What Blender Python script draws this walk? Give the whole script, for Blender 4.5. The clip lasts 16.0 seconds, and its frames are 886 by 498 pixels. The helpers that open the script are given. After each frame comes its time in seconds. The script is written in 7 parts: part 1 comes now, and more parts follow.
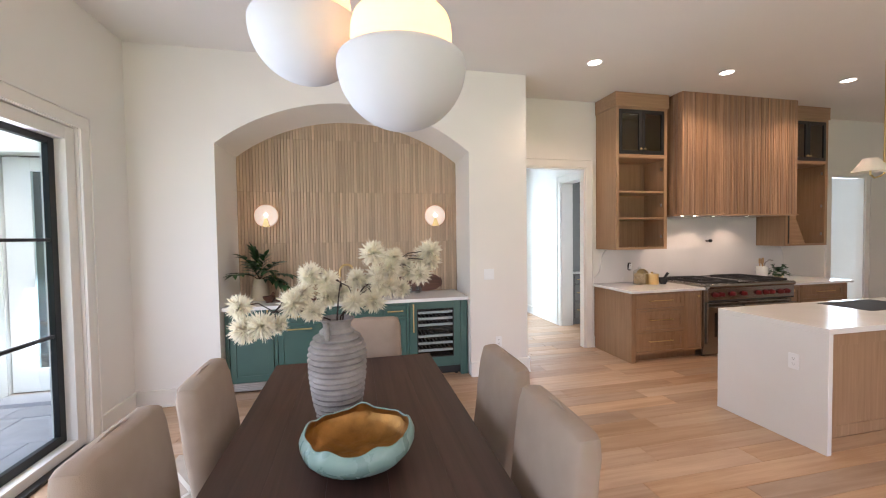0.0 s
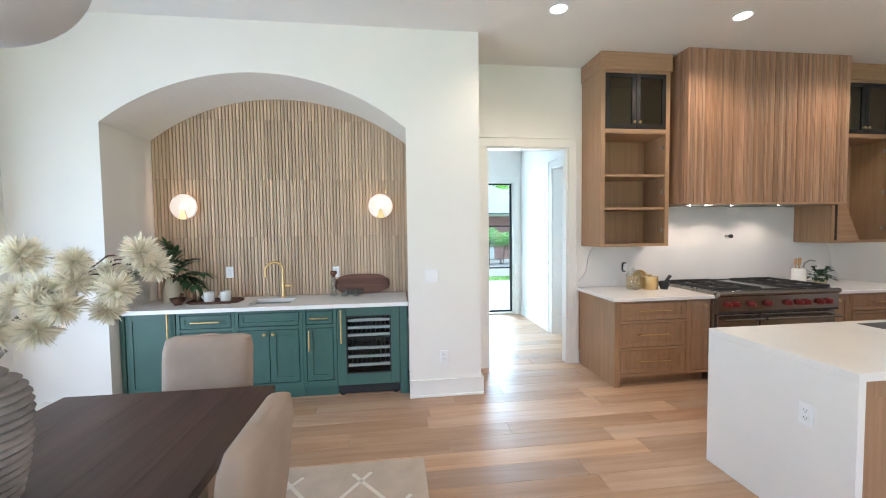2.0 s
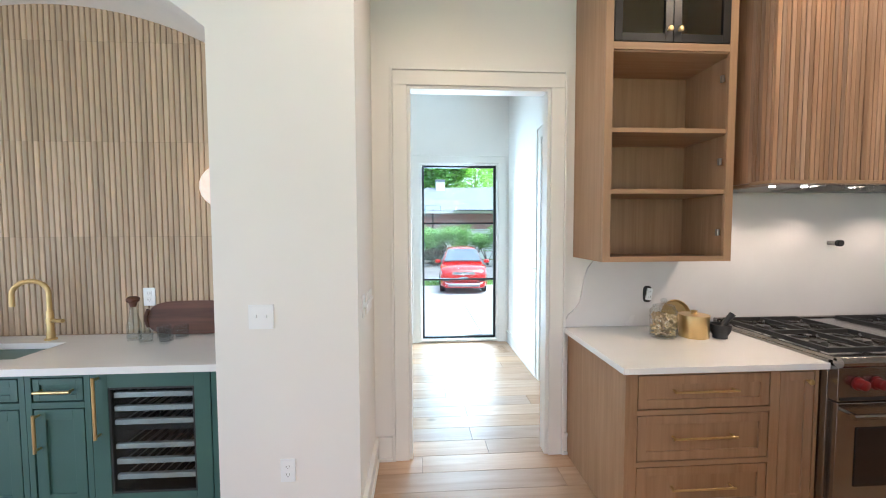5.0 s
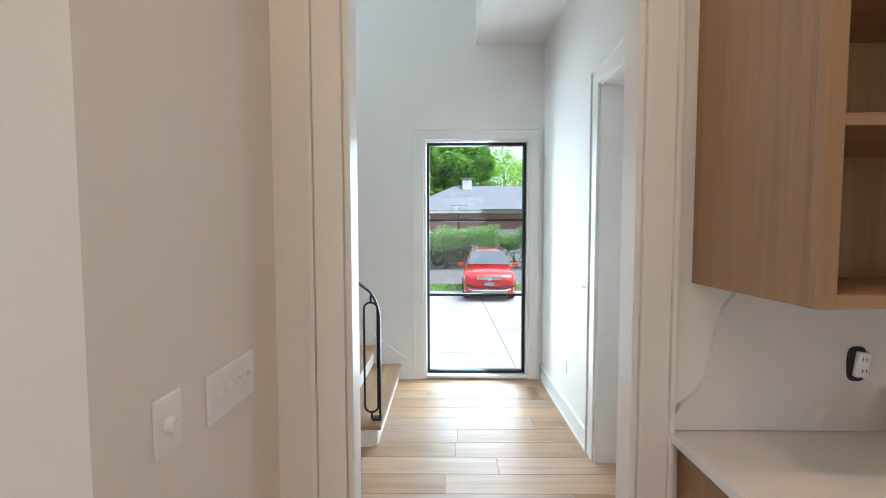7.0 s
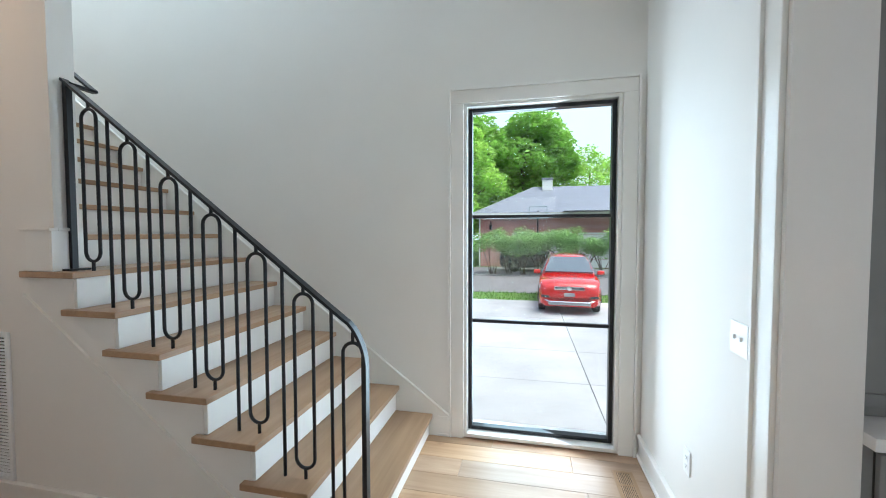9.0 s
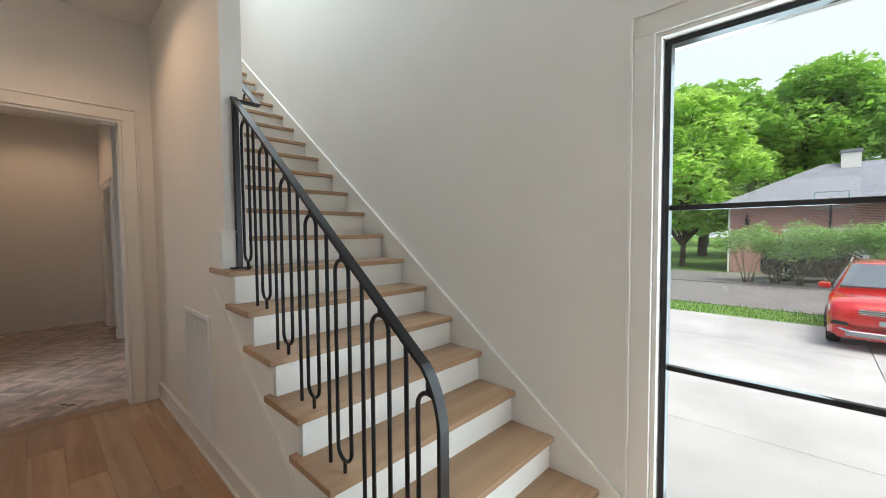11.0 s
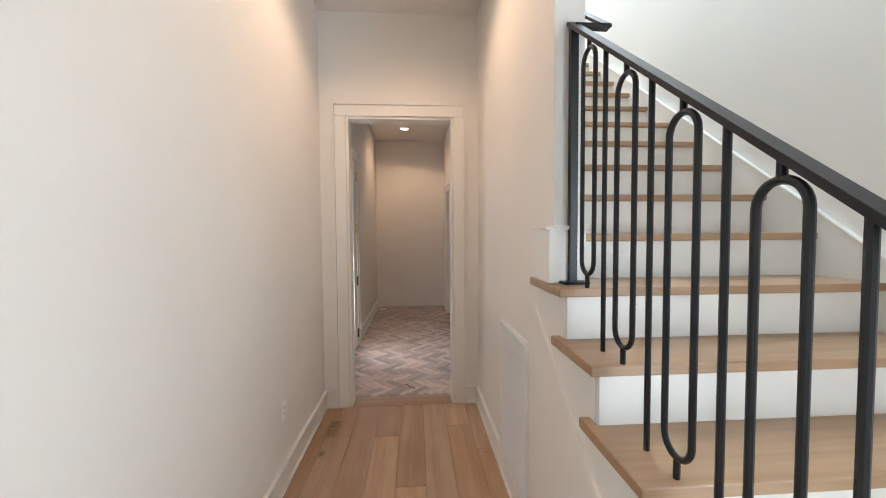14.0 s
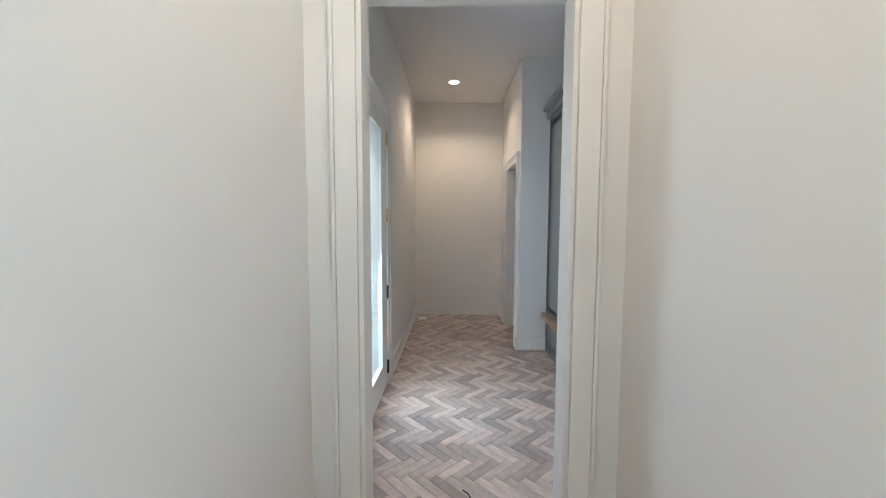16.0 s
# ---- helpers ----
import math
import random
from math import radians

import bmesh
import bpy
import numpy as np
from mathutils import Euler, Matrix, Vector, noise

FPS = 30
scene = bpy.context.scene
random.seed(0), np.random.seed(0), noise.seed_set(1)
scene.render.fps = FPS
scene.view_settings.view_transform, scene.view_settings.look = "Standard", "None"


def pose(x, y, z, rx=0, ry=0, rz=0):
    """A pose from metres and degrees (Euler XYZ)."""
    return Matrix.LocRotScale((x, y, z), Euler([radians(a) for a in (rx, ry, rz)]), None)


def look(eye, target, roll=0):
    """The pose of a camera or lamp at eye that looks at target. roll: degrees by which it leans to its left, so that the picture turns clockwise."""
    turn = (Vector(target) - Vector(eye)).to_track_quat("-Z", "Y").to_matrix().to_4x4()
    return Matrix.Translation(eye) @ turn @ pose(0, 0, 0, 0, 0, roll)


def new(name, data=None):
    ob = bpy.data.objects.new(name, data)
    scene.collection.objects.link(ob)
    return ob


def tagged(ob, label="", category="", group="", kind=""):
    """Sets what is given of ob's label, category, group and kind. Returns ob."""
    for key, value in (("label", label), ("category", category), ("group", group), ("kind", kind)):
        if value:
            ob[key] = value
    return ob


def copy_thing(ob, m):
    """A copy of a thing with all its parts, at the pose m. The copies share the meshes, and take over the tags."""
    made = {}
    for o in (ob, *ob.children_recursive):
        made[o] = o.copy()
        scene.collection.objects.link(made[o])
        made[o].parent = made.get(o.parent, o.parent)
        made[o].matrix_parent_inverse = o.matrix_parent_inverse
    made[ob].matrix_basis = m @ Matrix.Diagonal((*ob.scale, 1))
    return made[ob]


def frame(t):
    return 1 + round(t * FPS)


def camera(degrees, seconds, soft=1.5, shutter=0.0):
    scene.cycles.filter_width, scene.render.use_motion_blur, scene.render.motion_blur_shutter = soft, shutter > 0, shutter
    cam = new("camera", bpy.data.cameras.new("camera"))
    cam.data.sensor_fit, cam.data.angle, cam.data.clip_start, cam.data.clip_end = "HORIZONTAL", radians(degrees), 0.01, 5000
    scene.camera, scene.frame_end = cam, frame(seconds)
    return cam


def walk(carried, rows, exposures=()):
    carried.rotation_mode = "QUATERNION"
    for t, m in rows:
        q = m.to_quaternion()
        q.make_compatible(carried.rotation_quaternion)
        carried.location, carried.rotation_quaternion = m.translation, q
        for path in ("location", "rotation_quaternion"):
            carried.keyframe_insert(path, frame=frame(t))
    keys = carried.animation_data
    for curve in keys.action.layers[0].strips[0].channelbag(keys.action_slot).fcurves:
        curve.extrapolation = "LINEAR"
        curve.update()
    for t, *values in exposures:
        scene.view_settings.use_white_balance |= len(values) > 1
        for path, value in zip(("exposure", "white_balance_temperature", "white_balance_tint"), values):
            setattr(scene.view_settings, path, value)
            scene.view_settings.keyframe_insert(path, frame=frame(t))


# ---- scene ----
cam = camera(97.4, 16.0, 1.05)
PATH = [
    (0, (-0.033, 0.192, 1.554), (0.408, 2.142, 1.491), -0.8),
    (0.5, (0.243, 0.29, 1.536), (0.578, 2.261, 1.47), -0.8),
    (1, (0.505, 0.395, 1.529), (0.792, 2.373, 1.452), -0.8),
    (1.5, (0.826, 0.537, 1.537), (1.088, 2.518, 1.455), -0.7),
    (2, (1.074, 0.727, 1.54), (1.323, 2.709, 1.449), -0.7),
    (2.5, (1.291, 0.965, 1.548), (1.525, 2.949, 1.455), -0.8),
    (3, (1.545, 1.208, 1.547), (1.765, 3.194, 1.449), -0.7),
    (3.5, (1.75, 1.48, 1.54), (1.945, 3.468, 1.443), -0.7),
    (4, (1.896, 1.82, 1.546), (2.07, 3.81, 1.446), -0.6),
    (4.2, (1.936, 1.936, 1.544), (2.113, 3.925, 1.444), -0.4),
    (6.3, (2.437, 3.231, 1.552), (2.452, 5.228, 1.442), -0.1),
    (6.5, (2.432, 3.371, 1.544), (2.441, 5.368, 1.441), -0.1),
    (7, (2.423, 3.708, 1.525), (2.403, 5.705, 1.426), -0.1),
    (7.5, (2.447, 4.033, 1.504), (2.376, 6.030, 1.415), -0.0),
    (8, (2.514, 4.330, 1.535), (2.382, 6.323, 1.430), -0.0),
    (8.2, (2.540, 4.439, 1.515), (2.372, 6.430, 1.421), 0.0),
    (10.3, (2.746, 5.383, 1.494), (1.702, 7.086, 1.404), -0.3),
    (10.5, (2.747, 5.449, 1.494), (1.606, 7.09, 1.404), -0.3),
    (11, (2.742, 5.614, 1.517), (1.364, 7.06, 1.427), -0.4),
    (11.5, (2.777, 5.745, 1.543), (1.187, 6.955, 1.454), -0.5),
    (12, (2.823, 5.863, 1.57), (1.062, 6.81, 1.496), -0.5),
    (12.5, (2.728, 5.905, 1.557), (0.849, 6.588, 1.489), -0.5),
    (13, (2.464, 5.883, 1.553), (0.516, 6.332, 1.487), -0.5),
    (13.5, (2.15, 5.855, 1.507), (0.168, 6.116, 1.438), -0.4),
    (14, (1.759, 5.841, 1.508), (-0.234, 5.978, 1.422), -0.4),
    (14.5, (1.362, 5.76, 1.501), (-0.634, 5.813, 1.396), -0.4),
    (15, (0.983, 5.711, 1.493), (-1.013, 5.707, 1.372), -0.5),
    (15.5, (0.565, 5.692, 1.497), (-1.431, 5.656, 1.373), -0.4),
    (16, (0.034, 5.667, 1.525), (-1.959, 5.608, 1.377), 0.2),
]
walk(cam, [(t, look(eye, target, roll)) for t, eye, target, roll in PATH],
     [(0, -0.08, 6100, 20), (1.0, 0.05, 5850, 17), (2.0, 0.22, 5350, 9), (3.5, 0.28, 5350, 8), (4.2, 0.22, 5400, 9), (6.3, -0.32, 5850, 15), (7.4, -0.68, 6150, 19), (8.2, -0.74, 6050, 17),
      (10.5, -0.82, 6600, 20), (11.5, -0.95, 7000, 22), (12.5, -0.62, 6950, 24), (14, -0.14, 6650, 22), (15, 0.18, 6000, 14), (16, 0.22, 5450, 9)])
# ---------- world and daylight ----------
world = bpy.data.worlds.new("sky")
scene.world = world
world.use_nodes = True
wn = world.node_tree.nodes
sky = wn.new("ShaderNodeTexSky")
sky.sky_type = "NISHITA"
sky.sun_disc = False
sky.sun_elevation = radians(66)
sky.sun_rotation = radians(116)
sky.air_density, sky.dust_density, sky.ozone_density = 1.0, 9.0, 0.5
wn["Background"].inputs["Strength"].default_value = 0.5
world.node_tree.links.new(sky.outputs["Color"], wn["Background"].inputs["Color"])
sun = new("sun", bpy.data.lights.new("sun", "SUN"))
sun.data.energy, sun.data.angle, sun.data.color = 1.3, radians(18), (1.0, 0.97, 0.94)
sun.matrix_world = look((24, -4, 60), (0, 8, 0))


def area_lamp(name, eye, target, w, h, watts, color):
    lamp = bpy.data.lights.new(name, "AREA")
    lamp.shape, lamp.size, lamp.size_y, lamp.energy, lamp.color = "RECTANGLE", w, h, watts, color
    ob = new(name, lamp)
    ob.matrix_world = look(eye, target)
    return ob


DAY = (0.86, 0.94, 1.0)
WARM = (1.0, 0.72, 0.46)
area_lamp("window_light_west", (-2.12, 1.6, 1.25), (0, 1.6, 1.25), 3.4, 2.2, 84, DAY)
area_lamp("window_light_south", (2.2, -2.75, 1.5), (2.2, 0, 1.5), 6.0, 2.4, 76, (0.98, 0.95, 0.95))
area_lamp("window_light_front", (2.72, 7.74, 1.22), (1.75, 6, 1.22), 0.95, 2.3, 84, (0.76, 0.94, 1.0))
# fill lamp added under the upper ceiling, standing in for an unseen upstairs window
area_lamp("stair_fill_light", (-0.7, 6.80, 6.12), (-0.5, 7.25, 3.4), 5.0, 0.6, 315, (0.68, 0.91, 1.0))
area_lamp("window_light_pantry", (4.6, 6.66, 1.6), (4.6, 5.5, 1.4), 0.7, 1.2, 26, DAY)
area_lamp("window_light_mudroom", (-3.04, 5.06, 1.3), (-3.04, 7, 0.9), 0.6, 2.0, 15, DAY)
# fill lamp added inside the east room's closed wall, no window there
area_lamp("east_room_fill_light", (9.3, 5.9, 1.6), (8, 5.6, 1.2), 1.2, 2.0, 60, (0.75, 0.93, 1.0))


def spot(name, x, y, z, watts, deg=146, color=WARM):
    lamp = bpy.data.lights.new(name, "SPOT")
    lamp.energy, lamp.spot_size, lamp.spot_blend, lamp.shadow_soft_size, lamp.color = watts, radians(deg), 0.6, 0.05, color
    ob = new(name, lamp)
    ob.matrix_world = look((x, y, z), (x, y + 1e-4, 0))
    return ob


def bulb(name, p, watts, color=WARM, size=0.04):
    lamp = bpy.data.lights.new(name, "POINT")
    lamp.energy, lamp.shadow_soft_size, lamp.color = watts, size, color
    ob = new(name, lamp)
    ob.location = p
    return ob


# ---------- materials ----------
def material(name, color, rough=0.5, metal=0.0, vary=0.06, scale=6.0, bump=0.05, bump_scale=60.0, per_object=0.0, per_island=0.0, coat=0.0):
    m = bpy.data.materials.new(name)
    m.use_nodes = True
    nt, n = m.node_tree, m.node_tree.nodes
    b = n["Principled BSDF"]
    b.inputs["Metallic"].default_value = metal
    b.inputs["Coat Weight"].default_value = coat
    tc = n.new("ShaderNodeTexCoord")
    big = n.new("ShaderNodeTexNoise")
    big.inputs["Scale"].default_value, big.inputs["Detail"].default_value = scale, 5
    nt.links.new(tc.outputs["Object"], big.inputs["Vector"])
    hsv = n.new("ShaderNodeHueSaturation")
    hsv.inputs["Color"].default_value = (*color, 1)
    rng = n.new("ShaderNodeMapRange")
    rng.inputs["From Min"].default_value, rng.inputs["From Max"].default_value = 0.3, 0.7
    rng.inputs["To Min"].default_value, rng.inputs["To Max"].default_value = 1 - vary, 1 + vary
    nt.links.new(big.outputs["Fac"], rng.inputs["Value"])
    value = rng.outputs["Result"]
    if per_object or per_island:
        if per_object:
            src = n.new("ShaderNodeObjectInfo").outputs["Random"]
        else:
            src = n.new("ShaderNodeNewGeometry").outputs["Random Per Island"]
        amt = per_object or per_island
        r2 = n.new("ShaderNodeMapRange")
        r2.inputs["To Min"].default_value, r2.inputs["To Max"].default_value = 1 - amt, 1 + amt
        nt.links.new(src, r2.inputs["Value"])
        mul = n.new("ShaderNodeMath")
        mul.operation = "MULTIPLY"
        nt.links.new(value, mul.inputs[0])
        nt.links.new(r2.outputs["Result"], mul.inputs[1])
        value = mul.outputs["Value"]
    nt.links.new(value, hsv.inputs["Value"])
    nt.links.new(hsv.outputs["Color"], b.inputs["Base Color"])
    r3 = n.new("ShaderNodeMapRange")
    r3.inputs["To Min"].default_value, r3.inputs["To Max"].default_value = max(rough - 0.06, 0.02), min(rough + 0.06, 1)
    nt.links.new(big.outputs["Fac"], r3.inputs["Value"])
    nt.links.new(r3.outputs["Result"], b.inputs["Roughness"])
    if bump:
        fine = n.new("ShaderNodeTexNoise")
        fine.inputs["Scale"].default_value, fine.inputs["Detail"].default_value = bump_scale, 4
        nt.links.new(tc.outputs["Object"], fine.inputs["Vector"])
        bp = n.new("ShaderNodeBump")
        bp.inputs["Strength"].default_value, bp.inputs["Distance"].default_value = bump, 0.01
        nt.links.new(fine.outputs["Fac"], bp.inputs["Height"])
        nt.links.new(bp.outputs["Normal"], b.inputs["Normal"])
    return m


def wood(name, light, dark, axis="z", rough=0.45, per_object=0.12, grain=26.0, coat=0.0, knots=0.0, stretch=0.045, hue=0.0):
    """Wood with its grain along one axis; each piece takes its own tone."""
    m = bpy.data.materials.new(name)
    m.use_nodes = True
    nt, n = m.node_tree, m.node_tree.nodes
    b = n["Principled BSDF"]
    b.inputs["Coat Weight"].default_value = coat
    tc = n.new("ShaderNodeTexCoord")
    oi = n.new("ShaderNodeObjectInfo")
    off = n.new("ShaderNodeVectorMath")
    off.operation = "MULTIPLY_ADD"
    comb = n.new("ShaderNodeCombineXYZ")
    for k in ("X", "Y", "Z"):
        nt.links.new(oi.outputs["Random"], comb.inputs[k])
    nt.links.new(comb.outputs["Vector"], off.inputs[0])
    off.inputs[1].default_value = (37, 53, 71)
    nt.links.new(tc.outputs["Object"], off.inputs[2])
    mp = n.new("ShaderNodeMapping")
    mp.inputs["Scale"].default_value = {"x": (stretch, 1, 1), "y": (1, stretch, 1), "z": (1, 1, stretch)}[axis]
    nt.links.new(off.outputs["Vector"], mp.inputs["Vector"])
    g1 = n.new("ShaderNodeTexNoise")
    g1.inputs["Scale"].default_value, g1.inputs["Detail"].default_value, g1.inputs["Distortion"].default_value = grain, 8, 0.6
    g1.inputs["Roughness"].default_value = 0.65
    nt.links.new(mp.outputs["Vector"], g1.inputs["Vector"])
    g2 = n.new("ShaderNodeTexNoise")
    g2.inputs["Scale"].default_value, g2.inputs["Detail"].default_value = 1.6, 3
    nt.links.new(off.outputs["Vector"], g2.inputs["Vector"])
    mix = n.new("ShaderNodeMix")
    mix.data_type = "FLOAT"
    mix.inputs["Factor"].default_value = 0.3
    nt.links.new(g1.outputs["Fac"], mix.inputs["A"])
    nt.links.new(g2.outputs["Fac"], mix.inputs["B"])
    ramp = n.new("ShaderNodeValToRGB")
    ramp.color_ramp.elements[0].position, ramp.color_ramp.elements[1].position = 0.34, 0.64
    ramp.color_ramp.elements[0].color, ramp.color_ramp.elements[1].color = (*dark, 1), (*light, 1)
    nt.links.new(mix.outputs["Result"], ramp.inputs["Fac"])
    color = ramp.outputs["Color"]
    if knots:
        vor = n.new("ShaderNodeTexVoronoi")
        vor.inputs["Scale"].default_value = 1.9
        mk = n.new("ShaderNodeMapping")
        mk.inputs["Scale"].default_value = {"x": (0.6, 1, 1), "y": (1, 0.6, 1), "z": (1, 1, 0.6)}[axis]
        nt.links.new(off.outputs["Vector"], mk.inputs["Vector"])
        nt.links.new(mk.outputs["Vector"], vor.inputs["Vector"])
        kr = n.new("ShaderNodeMapRange")
        kr.inputs["From Min"].default_value, kr.inputs["From Max"].default_value = 0.015, 0.06
        kr.inputs["To Min"].default_value, kr.inputs["To Max"].default_value = knots, 0.0
        nt.links.new(vor.outputs["Distance"], kr.inputs["Value"])
        km = n.new("ShaderNodeMix")
        km.data_type = "RGBA"
        nt.links.new(kr.outputs["Result"], km.inputs["Factor"])
        nt.links.new(color, km.inputs["A"])
        km.inputs["B"].default_value = (dark[0] * 0.3, dark[1] * 0.25, dark[2] * 0.2, 1)
        color = km.outputs["Result"]
    hsv = n.new("ShaderNodeHueSaturation")
    nt.links.new(color, hsv.inputs["Color"])
    r2 = n.new("ShaderNodeMapRange")
    r2.inputs["To Min"].default_value, r2.inputs["To Max"].default_value = 1 - per_object, 1 + per_object
    nt.links.new(oi.outputs["Random"], r2.inputs["Value"])
    nt.links.new(r2.outputs["Result"], hsv.inputs["Value"])
    if hue:
        wn2 = n.new("ShaderNodeTexWhiteNoise")
        wn2.noise_dimensions = "1D"
        nt.links.new(oi.outputs["Random"], wn2.inputs["W"])
        r4 = n.new("ShaderNodeMapRange")
        r4.inputs["To Min"].default_value, r4.inputs["To Max"].default_value = 1 - hue, 1 + hue
        nt.links.new(wn2.outputs["Value"], r4.inputs["Value"])
        nt.links.new(r4.outputs["Result"], hsv.inputs["Saturation"])
    nt.links.new(hsv.outputs["Color"], b.inputs["Base Color"])
    rr = n.new("ShaderNodeMapRange")
    rr.inputs["To Min"].default_value, rr.inputs["To Max"].default_value = rough + 0.1, rough - 0.08
    nt.links.new(g1.outputs["Fac"], rr.inputs["Value"])
    nt.links.new(rr.outputs["Result"], b.inputs["Roughness"])
    bp = n.new("ShaderNodeBump")
    bp.inputs["Strength"].default_value, bp.inputs["Distance"].default_value = 0.12, 0.004
    nt.links.new(g1.outputs["Fac"], bp.inputs["Height"])
    nt.links.new(bp.outputs["Normal"], b.inputs["Normal"])
    return m


def glowing(name, color, strength):
    m = bpy.data.materials.new(name)
    m.use_nodes = True
    b = m.node_tree.nodes["Principled BSDF"]
    b.inputs["Base Color"].default_value = (*color, 1)
    b.inputs["Emission Color"].default_value = (*color, 1)
    b.inputs["Emission Strength"].default_value = strength
    return m


def clear_glass(name, tint=(1, 1, 1), rough=0.0, solid=False):
    m = bpy.data.materials.new(name)
    m.use_nodes = True
    nt, n = m.node_tree, m.node_tree.nodes
    if solid:
        b = n["Principled BSDF"]
        b.inputs["Base Color"].default_value = (*tint, 1)
        b.inputs["Transmission Weight"].default_value = 1.0
        b.inputs["Roughness"].default_value = rough
        b.inputs["IOR"].default_value = 1.45
        return m
    n.remove(n["Principled BSDF"])
    tr = n.new("ShaderNodeBsdfTransparent")
    tr.inputs["Color"].default_value = (*tint, 1)
    gl = n.new("ShaderNodeBsdfGlossy")
    gl.inputs["Roughness"].default_value = 0.02
    lw = n.new("ShaderNodeLayerWeight")
    lw.inputs["Blend"].default_value = 0.5
    pw = n.new("ShaderNodeMath")
    pw.operation = "POWER"
    pw.inputs[1].default_value = 4.0
    ma = n.new("ShaderNodeMath")
    ma.operation = "MULTIPLY_ADD"
    ma.inputs[1].default_value, ma.inputs[2].default_value = 0.7, 0.025
    nt.links.new(lw.outputs["Facing"], pw.inputs[0])
    nt.links.new(pw.outputs["Value"], ma.inputs[0])
    mx = n.new("ShaderNodeMixShader")
    nt.links.new(ma.outputs["Value"], mx.inputs["Fac"])
    nt.links.new(tr.outputs["BSDF"], mx.inputs[1])
    nt.links.new(gl.outputs["BSDF"], mx.inputs[2])
    nt.links.new(mx.outputs["Shader"], n["Material Output"].inputs["Surface"])
    return m


WALL = material("wall_paint", (0.81, 0.785, 0.745), 0.6, vary=0.02, scale=1.5, bump=0.04, bump_scale=180)
CEIL = material("ceiling_paint", (0.78, 0.755, 0.725), 0.75, vary=0.02, scale=1.2, bump=0.03, bump_scale=150)
TRIM = material("trim_paint", (0.81, 0.79, 0.75), 0.38, vary=0.02, scale=3, bump=0.02, bump_scale=80)
QUARTZ = material("white_quartz", (0.82, 0.81, 0.79), 0.16, vary=0.025, scale=2.2, bump=0.0)
SPLASH = material("backsplash_quartz", (0.74, 0.72, 0.71), 0.25, vary=0.05, scale=1.6, bump=0.0)
GREEN = material("green_cabinet_paint", (0.053, 0.120, 0.101), 0.42, vary=0.06, scale=5, bump=0.03, bump_scale=120)
SAGE = material("grey_green_cabinet_paint", (0.235, 0.238, 0.228), 0.42, vary=0.04, scale=5, bump=0.03, bump_scale=120)
OAK = wood("oak_cabinet", (0.41, 0.258, 0.150), (0.30, 0.175, 0.094), "z", 0.42, 0.05, 30, hue=0.05)
OAKX = wood("oak_cabinet_rail", (0.41, 0.258, 0.150), (0.30, 0.175, 0.094), "x", 0.42, 0.05, 30)
HOODWOOD = wood("hood_slat_wood", (0.44, 0.27, 0.165), (0.25, 0.14, 0.085), "z", 0.4, 0.26, 34, hue=0.1)
TILEWOOD = wood("fluted_tile", (0.57, 0.43, 0.30), (0.43, 0.315, 0.21), "z", 0.55, 0.16, 40, stretch=0.03)
GROUT = material("tile_joint", (0.34, 0.26, 0.185), 0.8, vary=0.05)
FLOORWOOD = wood("oak_floor_plank", (0.53, 0.36, 0.235), (0.37, 0.225, 0.135), "x", 0.40, 0.21, 15, coat=0.02, knots=0.75, hue=0.12, stretch=0.07)
SUBFLOOR = material("plank_joint", (0.12, 0.07, 0.04), 0.8)
TREADWOOD = wood("oak_tread", (0.42, 0.265, 0.155), (0.32, 0.19, 0.105), "y", 0.38, 0.08, 20, knots=0.5)
TABLEWOOD = wood("dark_table_wood", (0.066, 0.026, 0.018), (0.027, 0.011, 0.008), "y", 0.40, 0.05, 18)
WALNUT = wood("walnut", (0.14, 0.052, 0.027), (0.06, 0.022, 0.012), "x", 0.55, 0.1, 22)
BRASS = material("brushed_brass", (0.70, 0.52, 0.25), 0.34, 1.0, vary=0.05, bump=0.0)
BLACK = material("black_metal", (0.012, 0.013, 0.015), 0.38, 0.3, vary=0.1, bump=0.02)
BLACKPAINT = material("black_wood_paint", (0.012, 0.011, 0.011), 0.35, vary=0.1)
# rack steel paler than STEEL, the light on the racks put into its colour
RACKSTEEL = material("lit_rack_steel", (0.82, 0.82, 0.83), 0.42, 0.6, vary=0.03, bump=0.0)
STEEL = material("brushed_steel", (0.40, 0.38, 0.36), 0.3, 1.0, vary=0.06, bump=0.02, bump_scale=200)
RUBBER = material("dark_rubber", (0.02, 0.02, 0.02), 0.7)
PLASTIC = material("white_plastic", (0.86, 0.87, 0.88), 0.35, vary=0.01)
# near-black colour standing in for the shade inside slots and openings
SLOTSHADE = material("recess_shade", (0.03, 0.028, 0.025), 0.7)
PANE = clear_glass("window_glass", (0.9, 0.985, 1.0))
WINEGLASS = clear_glass("tinted_glass", (0.8, 0.84, 0.84))
TUMBLER = clear_glass("drinking_glass", (0.93, 0.95, 0.95))
LAMP_ON = glowing("lit_downlight", (1.0, 0.86, 0.66), 14)
CONCRETE = material("concrete_drive", (0.40, 0.405, 0.405), 0.85, vary=0.16, scale=0.8, bump=0.2, bump_scale=40, per_object=0.05)
ASPHALT = material("asphalt_road", (0.17, 0.165, 0.165), 0.9, vary=0.15, scale=1.2, bump=0.3, bump_scale=90)
GRASSGROUND = material("lawn", (0.10, 0.20, 0.035), 0.95, vary=0.3, scale=2.5, bump=0.6, bump_scale=60)
SLATE = material("patio_slate", (0.34, 0.335, 0.35), 0.7, vary=0.12, scale=4, bump=0.2, bump_scale=30, per_object=0.2)
